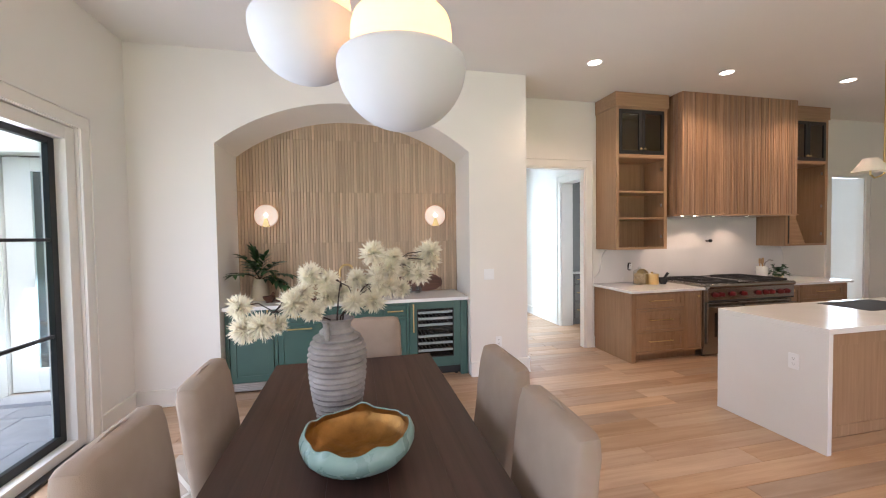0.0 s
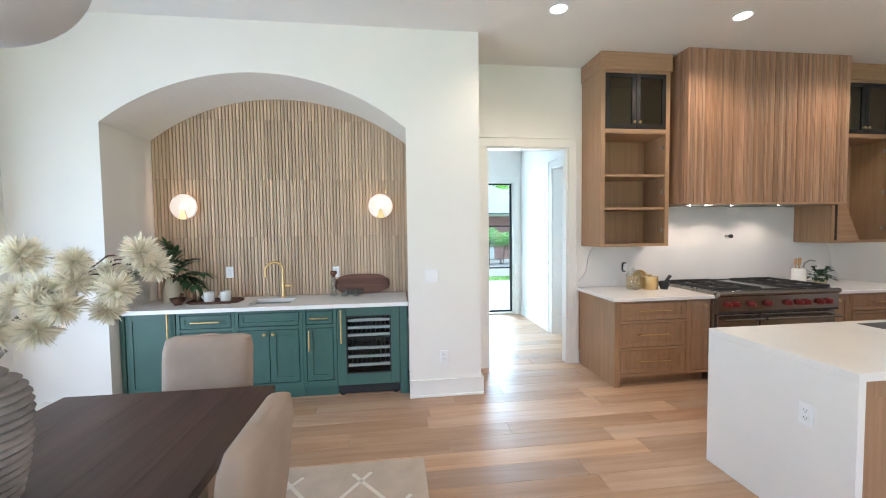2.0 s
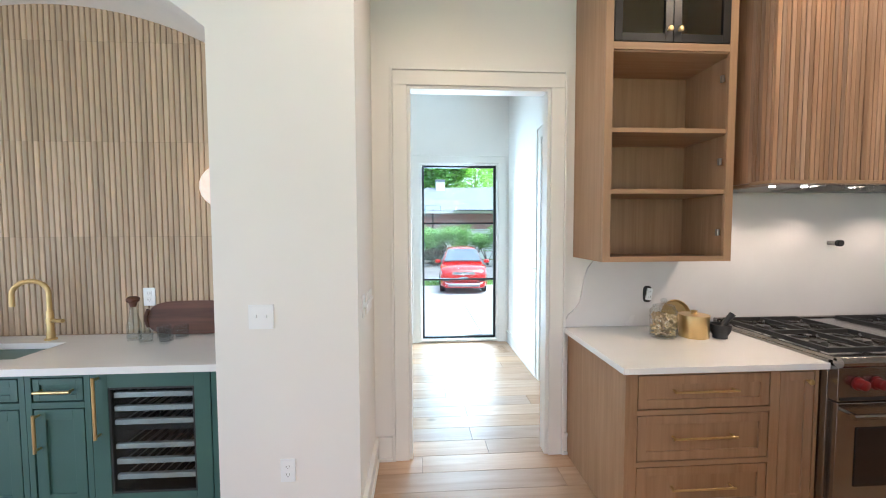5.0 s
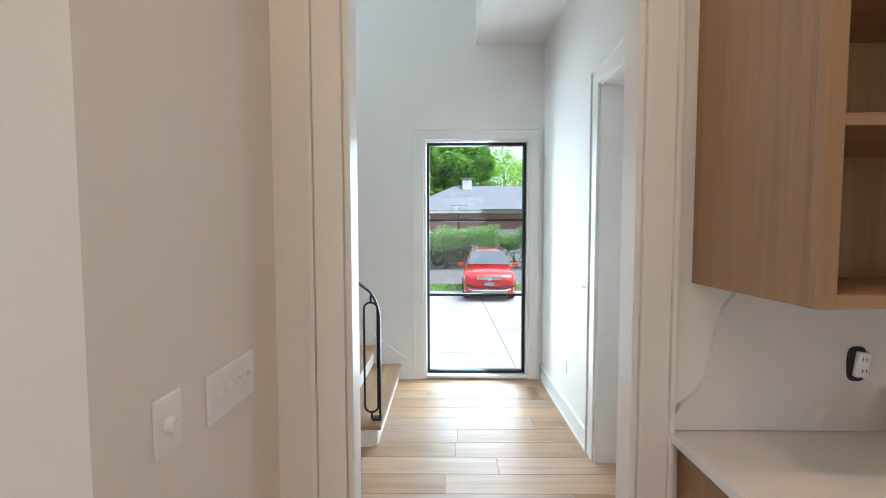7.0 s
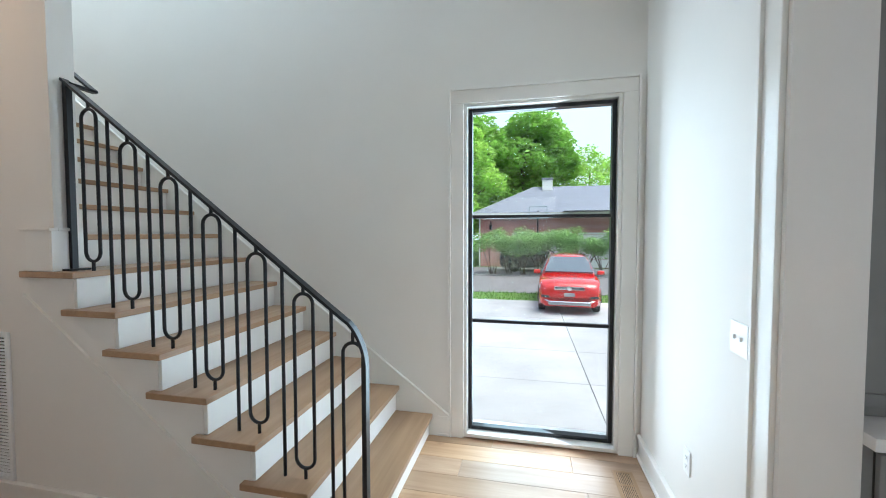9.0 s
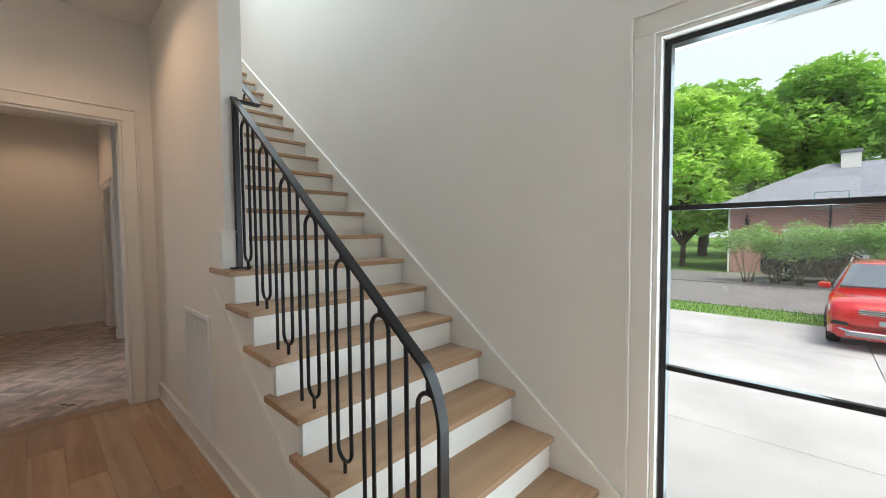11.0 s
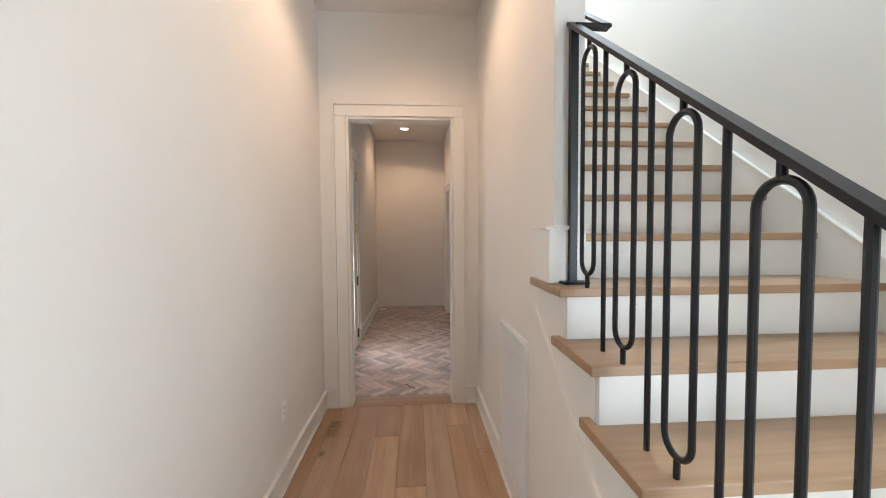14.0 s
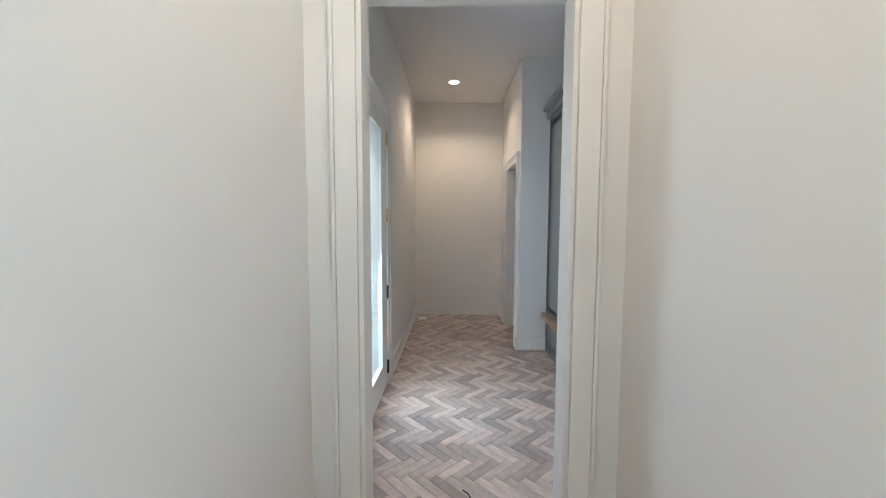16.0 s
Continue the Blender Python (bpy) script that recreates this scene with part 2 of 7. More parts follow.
WHITEBRICK = material("white_painted_brick", (0.78, 0.78, 0.77), 0.7, vary=0.04, scale=8, bump=0.25, bump_scale=40, per_object=0.03)


# ---------- mesh helpers ----------
def bx(bm, x0, x1, y0, y1, z0, z1, bevel=0.0):
    r = bmesh.ops.create_cube(bm, size=1.0)
    for v in r["verts"]:
        v.co = Vector(((x0 + x1) / 2 + v.co.x * (x1 - x0), (y0 + y1) / 2 + v.co.y * (y1 - y0), (z0 + z1) / 2 + v.co.z * (z1 - z0)))
    if bevel:
        edges = list({e for v in r["verts"] for e in v.link_edges})
        bmesh.ops.bevel(bm, geom=edges, offset=bevel, segments=2, profile=0.5, affect="EDGES")
    return bm


def box(x0, x1, y0, y1, z0, z1, bevel=0.0):
    return bx(bmesh.new(), x0, x1, y0, y1, z0, z1, bevel)


def boxes(*dims, bevel=0.0):
    bm = bmesh.new()
    for d in dims:
        bx(bm, *d, bevel=bevel)
    return bm


def lathe(profile, segs=32, center=(0, 0, 0), cap=False):
    bm = bmesh.new()
    rings = []
    for r, z in profile:
        rings.append([bm.verts.new((center[0] + r * math.cos(2 * math.pi * i / segs), center[1] + r * math.sin(2 * math.pi * i / segs), center[2] + z)) for i in range(segs)])
    for a, b in zip(rings, rings[1:]):
        for i in range(segs):
            bm.faces.new((a[i], a[(i + 1) % segs], b[(i + 1) % segs], b[i]))
    if cap:
        bm.faces.new(list(reversed(rings[0])))
        bm.faces.new(rings[-1])
    return bm


def tube(points, r=0.01, segs=8, closed=False, bm=None, taper=None):
    """A round bar swept along points."""
    bm = bm or bmesh.new()
    pts = [Vector(p) for p in points]
    n = len(pts)
    rings = []
    side = None
    for i, p in enumerate(pts):
        if closed:
            d = pts[(i + 1) % n] - pts[i - 1]
        else:
            d = pts[min(i + 1, n - 1)] - pts[max(i - 1, 0)]
        d.normalize()
        if side is None:
            ref = Vector((0, 0, 1)) if abs(d.z) < 0.9 else Vector((1, 0, 0))
            side = d.cross(ref).normalized()
        else:
            side = (side - d * side.dot(d)).normalized()
        up = d.cross(side)
        rad = r if taper is None else r + (taper - r) * i / max(n - 1, 1)
        rings.append([bm.verts.new(p + rad * (side * math.cos(2 * math.pi * k / segs) + up * math.sin(2 * math.pi * k / segs))) for k in range(segs)])
    pairs = list(zip(rings, rings[1:]))
    if closed:
        pairs.append((rings[-1], rings[0]))
    for a, b in pairs:
        for k in range(segs):
            bm.faces.new((a[k], a[(k + 1) % segs], b[(k + 1) % segs], b[k]))
    if not closed:
        bm.faces.new(list(reversed(rings[0])))
        bm.faces.new(rings[-1])
    return bm


def ball(bm, c, r, sx=1, sy=1, sz=1, u=12, v=8):
    m = Matrix.Translation(c) @ Matrix.Diagonal((r * sx, r * sy, r * sz, 1))
    bmesh.ops.create_uvsphere(bm, u_segments=u, v_segments=v, radius=1.0, matrix=m)
    return bm


def flat_poly(pts, axis, a, b):
    """A prism from a 2D outline: axis 'y' takes (x, z) points from y=a to y=b, 'z' takes (x, y), 'x' takes (y, z)."""
    bm = bmesh.new()

    def at(p, h):
        return {"y": (p[0], h, p[1]), "z": (p[0], p[1], h), "x": (h, p[0], p[1])}[axis]
    lo = [bm.verts.new(at(p, a)) for p in pts]
    hi = [bm.verts.new(at(p, b)) for p in pts]
    bm.faces.new(lo)
    bm.faces.new(list(reversed(hi)))
    for i in range(len(pts)):
        j = (i + 1) % len(pts)
        bm.faces.new((lo[i], hi[i], hi[j], lo[j]))
    bmesh.ops.recalc_face_normals(bm, faces=bm.faces)
    return bm




def shade(me, angle=40):
    for p in me.polygons:
        p.use_smooth = True
    me.set_sharp_from_angle(angle=radians(angle))


def solid(name, bm, mat, label="", category="", kind="", group="", smooth=False):
    """A top-level object made of one mesh."""
    bmesh.ops.recalc_face_normals(bm, faces=bm.faces)
    me = bpy.data.meshes.new(name)
    bm.to_mesh(me)
    bm.free()
    me.materials.append(mat)
    if smooth:
        shade(me)
    return tagged(new(name, me), label, category, group, kind)


def thing(name, base, label, category, group="", kind=""):
    """A thing made of parts: an empty at its base."""
    ob = new(name)
    ob.location = base
    ob.empty_display_size = 0.05
    return tagged(ob, label, category, group, kind)




def part(name, bm, mat, parent, label="", smooth=False):
    """One mesh, modelled at its final place, under a thing or a part."""
    bmesh.ops.recalc_face_normals(bm, faces=bm.faces)
    me = bpy.data.meshes.new(name)
    bm.to_mesh(me)
    bm.free()
    me.materials.append(mat)
    if smooth:
        shade(me)
    ob = new(name, me)
    ob.parent = parent
    if parent.parent is None:
        ob.matrix_parent_inverse = Matrix.Translation(-parent.location)
    if label:
        ob["label"] = label
    return ob


def each(name, dims, mat, parent, bevel=0.001):
    """Every box a part of its own."""
    return [part(name, box(*d, bevel), mat, parent) for d in dims]


def piece(name, me, parent, m):
    """A piece that shares its mesh with alike pieces; m is its place in the world."""
    ob = new(name, me)
    ob.parent = parent
    ob.matrix_parent_inverse = Matrix.Translation(-parent.location)
    ob.matrix_basis = m
    return ob


# ---------- setting: walls ----------
H = 3.35
UP = 6.3


def wall(name, *dims, mat=WALL, label="smooth off-white painted wall"):
    return solid(name, boxes(*dims), mat, label, "wall", "structure")


# dining wall with the arched bar niche
NX0, NX1, SPRING, APEX = -1.315, 1.195, 2.472, 2.915
SPLAY = 0.032
NC = (NX0 + NX1) / 2
NR = (((NX1 - NX0) / 2) ** 2 + (APEX - SPRING) ** 2) / (2 * (APEX - SPRING))


def arch_z(x):
    return APEX - NR + math.sqrt(NR * NR - (x - NC) ** 2)


arc = [(NX1 + (NX0 - NX1) * i / 32, arch_z(NX1 + (NX0 - NX1) * i / 32)) for i in range(33)]
niche_front = bmesh.new()
for x0, x1 in ((-2.24, NX0), (NX1, 1.87)):
    bx(niche_front, x0, x1, 4.29, 4.99, 0, H)
for (xa, za), (xb, zb) in zip(arc, arc[1:]):
    v = [niche_front.verts.new(p) for p in ((xa, 4.29, za), (xb, 4.29, zb), (xb, 4.29, H), (xa, 4.29, H), (xa, 4.99, za), (xb, 4.99, zb), (xb, 4.99, H), (xa, 4.99, H))]
    for f in ((0, 1, 2, 3), (7, 6, 5, 4), (0, 4, 5, 1)):
        niche_front.faces.new([v[i] for i in f])
for v in niche_front.verts:
    if v.co.y > 4.9 and NC < v.co.x < NX1 + 0.001:
        v.co.x += SPLAY * (v.co.x - NC) / (NX1 - NC)
bmesh.ops.remove_doubles(niche_front, verts=niche_front.verts, dist=1e-5)
solid("wall_niche", niche_front, WALL, "off-white plastered wall with an arched bar niche", "wall", "structure")
wall("wall_corridor_south", (-2.58, 1.87, 4.99, 5.04, 0, H), (-6.4, -3.5, 4.99, 5.04, 0, H), (-3.5, -2.58, 4.99, 5.04, 2.44, H))
DX0, DX1, DZ = 2.10, 3.035, 2.46
wall("wall_kitchen_north", (1.87, DX0, 4.95, 5.04, 0, H), (DX0, DX1, 4.95, 5.04, DZ, H), (DX1, 7.46, 4.95, 5.04, 0, H),
     (7.46, 8.2, 4.95, 5.04, 2.44, H), (8.2, 9.6, 4.95, 5.04, 0, H))
wall("wall_dining_west", (-2.24, -2.04, 3.66, 4.29, 0, H), (-2.24, -2.04, -0.2, 3.66, 2.4, H), (-2.24, -2.04, -3.0, -0.2, 0, H))
wall("wall_south", (-2.24, -1.2, -3.0, -2.8, 0, H), (5.6, 9.6, -3.0, -2.8, 0, H), (-1.2, 5.6, -3.0, -2.8, 0, 0.2), (-1.2, 5.6, -3.0, -2.8, 2.8, H))
wall("wall_east", (9.4, 9.6, -2.8, 4.95, 0, H))
# front hall
wall("wall_hall_east", (3.39, 3.59, 5.04, 5.28, 0, H), (3.39, 3.59, 5.28, 6.2, 2.44, H), (3.39, 3.59, 6.2, 7.63, 0, H))
FX0, FX1, FZ0, FZ1 = 2.195, 3.245, 0.02, 2.415
wall("wall_hall_north", (-6.4, FX0, 7.63, 7.83, 0, UP), (FX1, 3.59, 7.63, 7.83, 0, UP), (FX0, FX1, 7.63, 7.83, FZ1, UP), (FX0, FX1, 7.63, 7.83, -0.1, FZ0))
wall("wall_corridor_west", (-1.75, -1.61, 5.04, 5.262, 0, H), (-1.75, -1.61, 6.162, 6.38, 0, H), (-1.75, -1.61, 5.262, 6.162, 2.485, H))
wall("wall_stair_upper", (0.26, 2.711, 6.38, 6.504, H - 0.004, UP), (2.711, 2.9, 6.38, 7.63, H - 0.004, UP))
wall("wall_landing", (-5.2, -5.0, 5.2, 7.63, 3.8, UP), (-5.2, -2.9, 5.2, 5.3, 3.8, UP))
# mudroom
wall("wall_mudroom_west", (-6.4, -6.22, 5.04, 8.2, 0, H))
wall("wall_mudroom_north", (-6.22, -5.55, 6.42, 6.56, 0, H), (-5.55, -4.72, 6.42, 6.56, 2.22, H), (-4.72, -4.5, 6.42, 6.56, 0, H), (-4.64, -4.5, 6.56, 7.3, 0, H))
wall("wall_mudroom_back", (-4.5, -2.5, 7.3, 7.45, 0, H))
wall("wall_closet", (-6.22, -4.64, 7.6, 7.63, 0, H))
wall("wall_mudroom_east", (-2.6, -2.5, 6.50, 7.3, 0, H))
# pantry
wall("wall_pantry_north", (3.59, 4.27, 6.7, 6.85, 0, H), (5.2, 6.6, 6.7, 6.85, 0, H), (4.27, 5.2, 6.7, 6.85, 0, 0.97), (4.27, 5.2, 6.7, 6.85, 2.3, H))
wall("wall_pantry_east", (6.6, 6.75, 5.04, 6.85, 0, H))
wall("wall_east_room", (7.1, 7.2, 5.04, 7.6, 0, H), (7.1, 9.6, 7.6, 7.7, 0, H), (9.6, 9.7, 4.95, 5.04, 0, H), (9.5, 9.6, 5.04, 7.6, 0, H))

# ---------- setting: ceilings ----------
def ceiling(name, *dims):
    return solid(name, boxes(*dims), CEIL, "flat matt white ceiling", "ceiling", "structure")


ceiling("ceiling_kitchen", (-2.24, 9.6, -3.0, 5.04, H, H + 0.12))
ceiling("ceiling_hall", (-2.9, 3.59, 5.04, 6.5, H, H + 0.45), (2.715, 3.59, 6.5, 7.63, H, H + 0.45))
ceiling("ceiling_mudroom", (-6.4, -2.9, 5.04, 7.63, H, H + 0.12), (-2.9, -2.5, 6.38, 7.45, H - 0.002, H + 0.02))
ceiling("ceiling_pantry", (3.59, 6.75, 5.04, 6.85, H, H + 0.12))
ceiling("ceiling_east_room", (7.1, 9.6, 5.04, 7.7, H, H + 0.12))
ceiling("ceiling_upstairs", (-5.2, 2.9, 5.2, 7.83, UP, UP + 0.12))
solid("floor_landing", boxes((-5.2, -2.93, 5.2, 7.63, H + 0.12, 3.782)), TREADWOOD, "oak upper landing floor", "floor", "structure")


# ---------- setting: trim ----------
def casing(name, axis, a0, a1, z0, z1, face, out, w=0.112, t=0.02, sides="lrt"):
    """Flat casing with a raised outer band round an opening. axis 'x': the opening runs along x in a wall facing y; out is +1 or -1."""
    bm = bmesh.new()

    def slab(u0, u1, v0, v1, d):
        lo, hi = sorted((face, face + out * d))
        if axis == "x":
            bx(bm, u0, u1, lo, hi, v0, v1, bevel=0.003)
        else:
            bx(bm, lo, hi, u0, u1, v0, v1, bevel=0.003)
    band = 0.016
    if "l" in sides:
        slab(a0 - w + band + 0.001, a0 - 0.004, z0, z1 + 0.004, t)
        slab(a0 - w, a0 - w + band, z0, z1 + w, t + 0.010)
    if "r" in sides:
        slab(a1 + 0.004, a1 + w - band - 0.001, z0, z1 + 0.004, t)
        slab(a1 + w - band, a1 + w, z0, z1 + w, t + 0.010)
    la = a0 - w + band if "l" in sides else a0
    lb = a1 + w - band if "r" in sides else a1
    slab(la + 0.001, lb - 0.001, z1 + 0.004, z1 + w - band - 0.001, t)
    slab(la, lb, z1 + w - band, z1 + w, t + 0.010)
    return solid(name, bm, TRIM, "off-white flat casing with a raised outer band", "trim", "structure")


def jamb(name, axis, a0, a1, z1, f0, f1, t=0.018):
    """Lining of an opening through a wall."""
    if axis == "x":
        bm = boxes((a0 - 0.002, a0 + t, f0, f1, 0, z1), (a1 - t, a1 + 0.002, f0, f1, 0, z1), (a0 + t, a1 - t, f0, f1, z1 - t, z1 + 0.002), bevel=0.002)
    else:
        bm = boxes((f0, f1, a0 - 0.002, a0 + t, 0, z1), (f0, f1, a1 - t, a1 + 0.002, 0, z1), (f0, f1, a0 + t, a1 - t, z1 - t, z1 + 0.002), bevel=0.002)
    return solid(name, bm, TRIM, "off-white painted door lining", "trim", "structure")


casing("trim_kitchen_door", "x", DX0, DX1, 0, DZ, 4.95, -1)
casing("trim_kitchen_door_hall", "x", DX0, DX1, 0, DZ, 5.04, 1)
jamb("door_lining_kitchen", "x", DX0, DX1, DZ, 4.945, 5.045)
casing("trim_east_door", "x", 7.46, 8.2, 0, 2.44, 4.95, -1)
jamb("door_lining_east", "x", 7.46, 8.2, 2.44, 4.945, 5.045)
casing("trim_pantry_door", "y", 5.28, 6.2, 0, 2.44, 3.39, -1)
jamb("door_lining_pantry", "y", 5.28, 6.2, 2.44, 3.385, 3.595)
casing("trim_corridor_door", "y", 5.262, 6.162, 0, 2.485, -1.61, 1)
casing("trim_corridor_door_back", "y", 5.262, 6.162, 0, 2.485, -1.75, -1, sides="rt")
jamb("door_lining_corridor", "y", 5.262, 6.162, 2.485, -1.755, -1.605)
casing("trim_front_window", "x", FX0, FX1, -0.02, FZ1, 7.63, -1)
casing("trim_closet_door", "x", -5.55, -4.72, 0, 2.22, 6.42, -1)
casing("trim_mudroom_door", "x", -3.5, -2.58, 0, 2.44, 5.04, 1)
casing("trim_west_window", "y", -0.2, 3.66, 0.0, 2.4, -2.04, 1, sides="rt")


def baseboard(name, runs, h=0.165):
    """runs: (x0, y0, x1, y1, nx, ny) along walls, standing out along the normal."""
    bm = bmesh.new()
    for x0, y0, x1, y1, nx, ny in runs:
        for d, a, b in ((0.016, 0.0, h - 0.026), (0.026, h - 0.023, h), (0.028, 0.0, 0.02)):
            xs, ys = sorted((x0, x1)), sorted((y0, y1))
            if nx:
                lo, hi = sorted((x0, x0 + nx * d))
                bx(bm, lo, hi, ys[0], ys[1], a, b, bevel=0.003)
            else:
                lo, hi = sorted((y0, y0 + ny * d))
                bx(bm, xs[0], xs[1], lo, hi, a, b, bevel=0.003)
    return solid(name, bm, TRIM, "off-white painted baseboard", "baseboard", "structure")


baseboard("baseboard_dining", [(-2.04, 4.29, NX0, 4.29, 0, -1), (NX1, 4.29, 1.894, 4.29, 0, -1), (1.87, 4.29, 1.87, 4.93, 1, 0), (-2.04, 3.78, -2.04, 4.268, 1, 0),
                               (1.894, 4.95, 1.985, 4.95, 0, -1)])
baseboard("baseboard_hall", [(3.39, 6.315, 3.39, 7.63, -1, 0), (-1.61, 5.04, 1.985, 5.04, 0, 1), (-1.61, 6.38, 1.2, 6.38, 0, -1), (3.16, 5.04, 3.39, 5.04, 0, 1),
                             (-1.61, 5.064, -1.61, 5.148, 1, 0), (-1.61, 6.276, -1.61, 6.356, 1, 0), (2.0, 7.63, 2.08, 7.63, 0, -1)], 0.15)
baseboard("baseboard_mudroom", [(-6.22, 5.04, -6.22, 6.42, 1, 0), (-6.22, 5.04, -3.62, 5.04, 0, 1), (-4.5, 6.42, -4.5, 6.76, 1, 0), (-6.2, 6.42, -5.665, 6.42, 0, -1), (-4.605, 6.42, -4.478, 6.42, 0, -1)], 0.15)
baseboard("baseboard_kitchen", [(3.147, 4.95, 3.19, 4.95, 0, -1), (8.32, 4.95, 9.4, 4.95, 0, -1)], 0.15)

# ---------- windows ----------
def tall_window(name, x0, x1, z0, z1, y, bars, label):
    w = thing(name, ((x0 + x1) / 2, y, z0), label, "window", kind="structure")
    f = 0.026
    part("window_frame", boxes((x0, x0 + f, y - 0.03, y + 0.03, z0, z1), (x1 - f, x1, y - 0.03, y + 0.03, z0, z1), (x0 + f, x1 - f, y - 0.03, y + 0.03, z1 - f, z1),
                               (x0 + f, x1 - f, y - 0.03, y + 0.03, z0, z0 + f), bevel=0.003), BLACK, w, "slim black steel frame")
    for z in bars:
        part("glazing_bar", box(x0 + f, x1 - f, y - 0.016, y + 0.016, z - 0.012, z + 0.012, 0.003), BLACK, w)
    edges = [z0 + f] + list(bars) + [z1 - f]
    for a, b in zip(edges, edges[1:]):
        p = part("pane", box(x0 + f - 0.004, x1 - f + 0.004, y - 0.003, y + 0.003, a, b), PANE, w)
        p.visible_shadow = False
    return w


tall_window("window_front", FX0 + 0.025, FX1 - 0.025, 0.045, 2.395, 7.70, (0.855, 1.62), "tall black-framed front window of three stacked panes")
solid("window_lining_front", boxes((FX0, FX0 + 0.02, 7.625, 7.83, FZ0, FZ1), (FX1 - 0.02, FX1, 7.625, 7.83, FZ0, FZ1), (FX0 + 0.02, FX1 - 0.02, 7.625, 7.83, FZ1 - 0.018, FZ1),
                                   (FX0 + 0.02, FX1 - 0.02, 7.60, 7.83, FZ0, 0.042), bevel=0.002), TRIM, "off-white window lining and sill", "trim", "structure")
# sliding glass door to the patio
slider = thing("window_west", (-2.15, 1.7, 0), "white-framed patio door with slim black glazing bars", "window", kind="structure")
part("window_frame", boxes((-2.22, -2.06, 3.56, 3.655, 0.0, 2.395), (-2.22, -2.06, -0.195, 3.56, 2.30, 2.395), (-2.22, -2.06, -0.195, 3.56, 0.0, 0.09), (-2.22, -2.06, -0.195, -0.1, 0.09, 2.3), bevel=0.004), TRIM, slider, "white outer frame")
part("threshold", box(-2.06, -2.0, -0.1, 3.62, 0.0, 0.025, 0.004), BLACK, slider)
part("sash", boxes((-2.17, -2.13, 3.50, 3.56, 0.09, 2.30), (-2.17, -2.13, -0.1, 3.50, 2.255, 2.30), (-2.17, -2.13, -0.1, 3.50, 0.09, 0.15), (-2.17, -2.13, 1.68, 1.76, 0.15, 2.255), bevel=0.003), BLACK, slider, "black sash")
for z in (0.88, 1.57):
    part("glazing_bar", box(-2.164, -2.136, -0.1, 3.50, z - 0.011, z + 0.011, 0.002), BLACK, slider)
for a, b in ((0.15, 0.87), (0.893, 1.558), (1.582, 2.255)):
    p = part("pane", box(-2.153, -2.147, -0.1, 3.505, a, b), PANE, slider)
    p.visible_shadow = False



# ---------- bar niche ----------
def shaker(parent, name, x0, x1, z0, z1, yf, mat, label="", stile=0.052, t=0.02, horizontal=False, mat_rail=None):
    """A framed inset front facing -y with its face at yf."""
    x0, x1, z0, z1, yf = x0 + 0.002, x1 - 0.002, z0 + 0.002, z1 - 0.002, yf + 0.002
    d = part(name, boxes((x0, x0 + stile, yf, yf + t, z0, z1), (x1 - stile, x1, yf, yf + t, z0, z1), (x0 + stile, x1 - stile, yf, yf + t, z1 - stile, z1),
                         (x0 + stile, x1 - stile, yf, yf + t, z0, z0 + stile), (x0 + stile - 0.002, x1 - stile + 0.002, yf + 0.009, yf + t - 0.002, z0 + stile - 0.002, z1 - stile + 0.002), bevel=0.0015), mat, parent, label)
    return d


def bar_pull(parent, c, length, axis, mat=BRASS, out=0.032, r=0.0075, square=False):
    """A bar handle standing out towards -y from its face point c."""
    x, y, z = c
    h = length / 2
    e = 0.012
    if axis == "x":
        bm = tube([(x - h, y - out, z), (x + h, y - out, z)], r, 10)
        for s in (-1, 1):
            tube([(x + s * (h - e), y, z), (x + s * (h - e), y - out, z)], r * 0.85, 8, bm=bm)
    else:
        bm = tube([(x, y - out, z - h), (x, y - out, z + h)], r, 10)
        for s in (-1, 1):
            tube([(x, y, z + s * (h - e)), (x, y - out, z + s * (h - e))], r * 0.85, 8, bm=bm)
    return part("handle", bm, mat, parent, "brushed brass bar handle", smooth=True)


def knob(parent, c, mat=BRASS):
    x, y, z = c
    bm = lathe([(0.006, 0), (0.006, 0.014), (0.014, 0.018), (0.0155, 0.026), (0.012, 0.03), (0.0, 0.031)], 16)
    bmesh.ops.transform(bm, matrix=Matrix.Translation((x, y, z)) @ Matrix.Rotation(radians(90), 4, "X"), verts=bm.verts)
    return part("knob", bm, mat, parent, smooth=True)


YF = 4.40
CZ = 0.850


def green_unit(x0, x1, label):
    u = thing("bar_cabinet", ((x0 + x1) / 2, 4.7, 0), label, "cabinet", "green bar cabinets")
    part("body", boxes((x0, x1, YF + 0.022, 4.965, 0.105, CZ), (x0 + 0.002, x1 - 0.002, YF + 0.07, YF + 0.09, 0, 0.105)), GREEN, u)
    each("face_frame", ((x0, x0 + 0.028, YF, YF + 0.022, 0.105, CZ), (x1 - 0.028, x1, YF, YF + 0.022, 0.105, CZ), (x0 + 0.028, x1 - 0.028, YF, YF + 0.022, CZ - 0.03, CZ),
                             (x0 + 0.028, x1 - 0.028, YF, YF + 0.022, 0.105, 0.165), (x0 + 0.028, x1 - 0.028, YF, YF + 0.022, 0.665, 0.695),), GREEN, u)
    return u


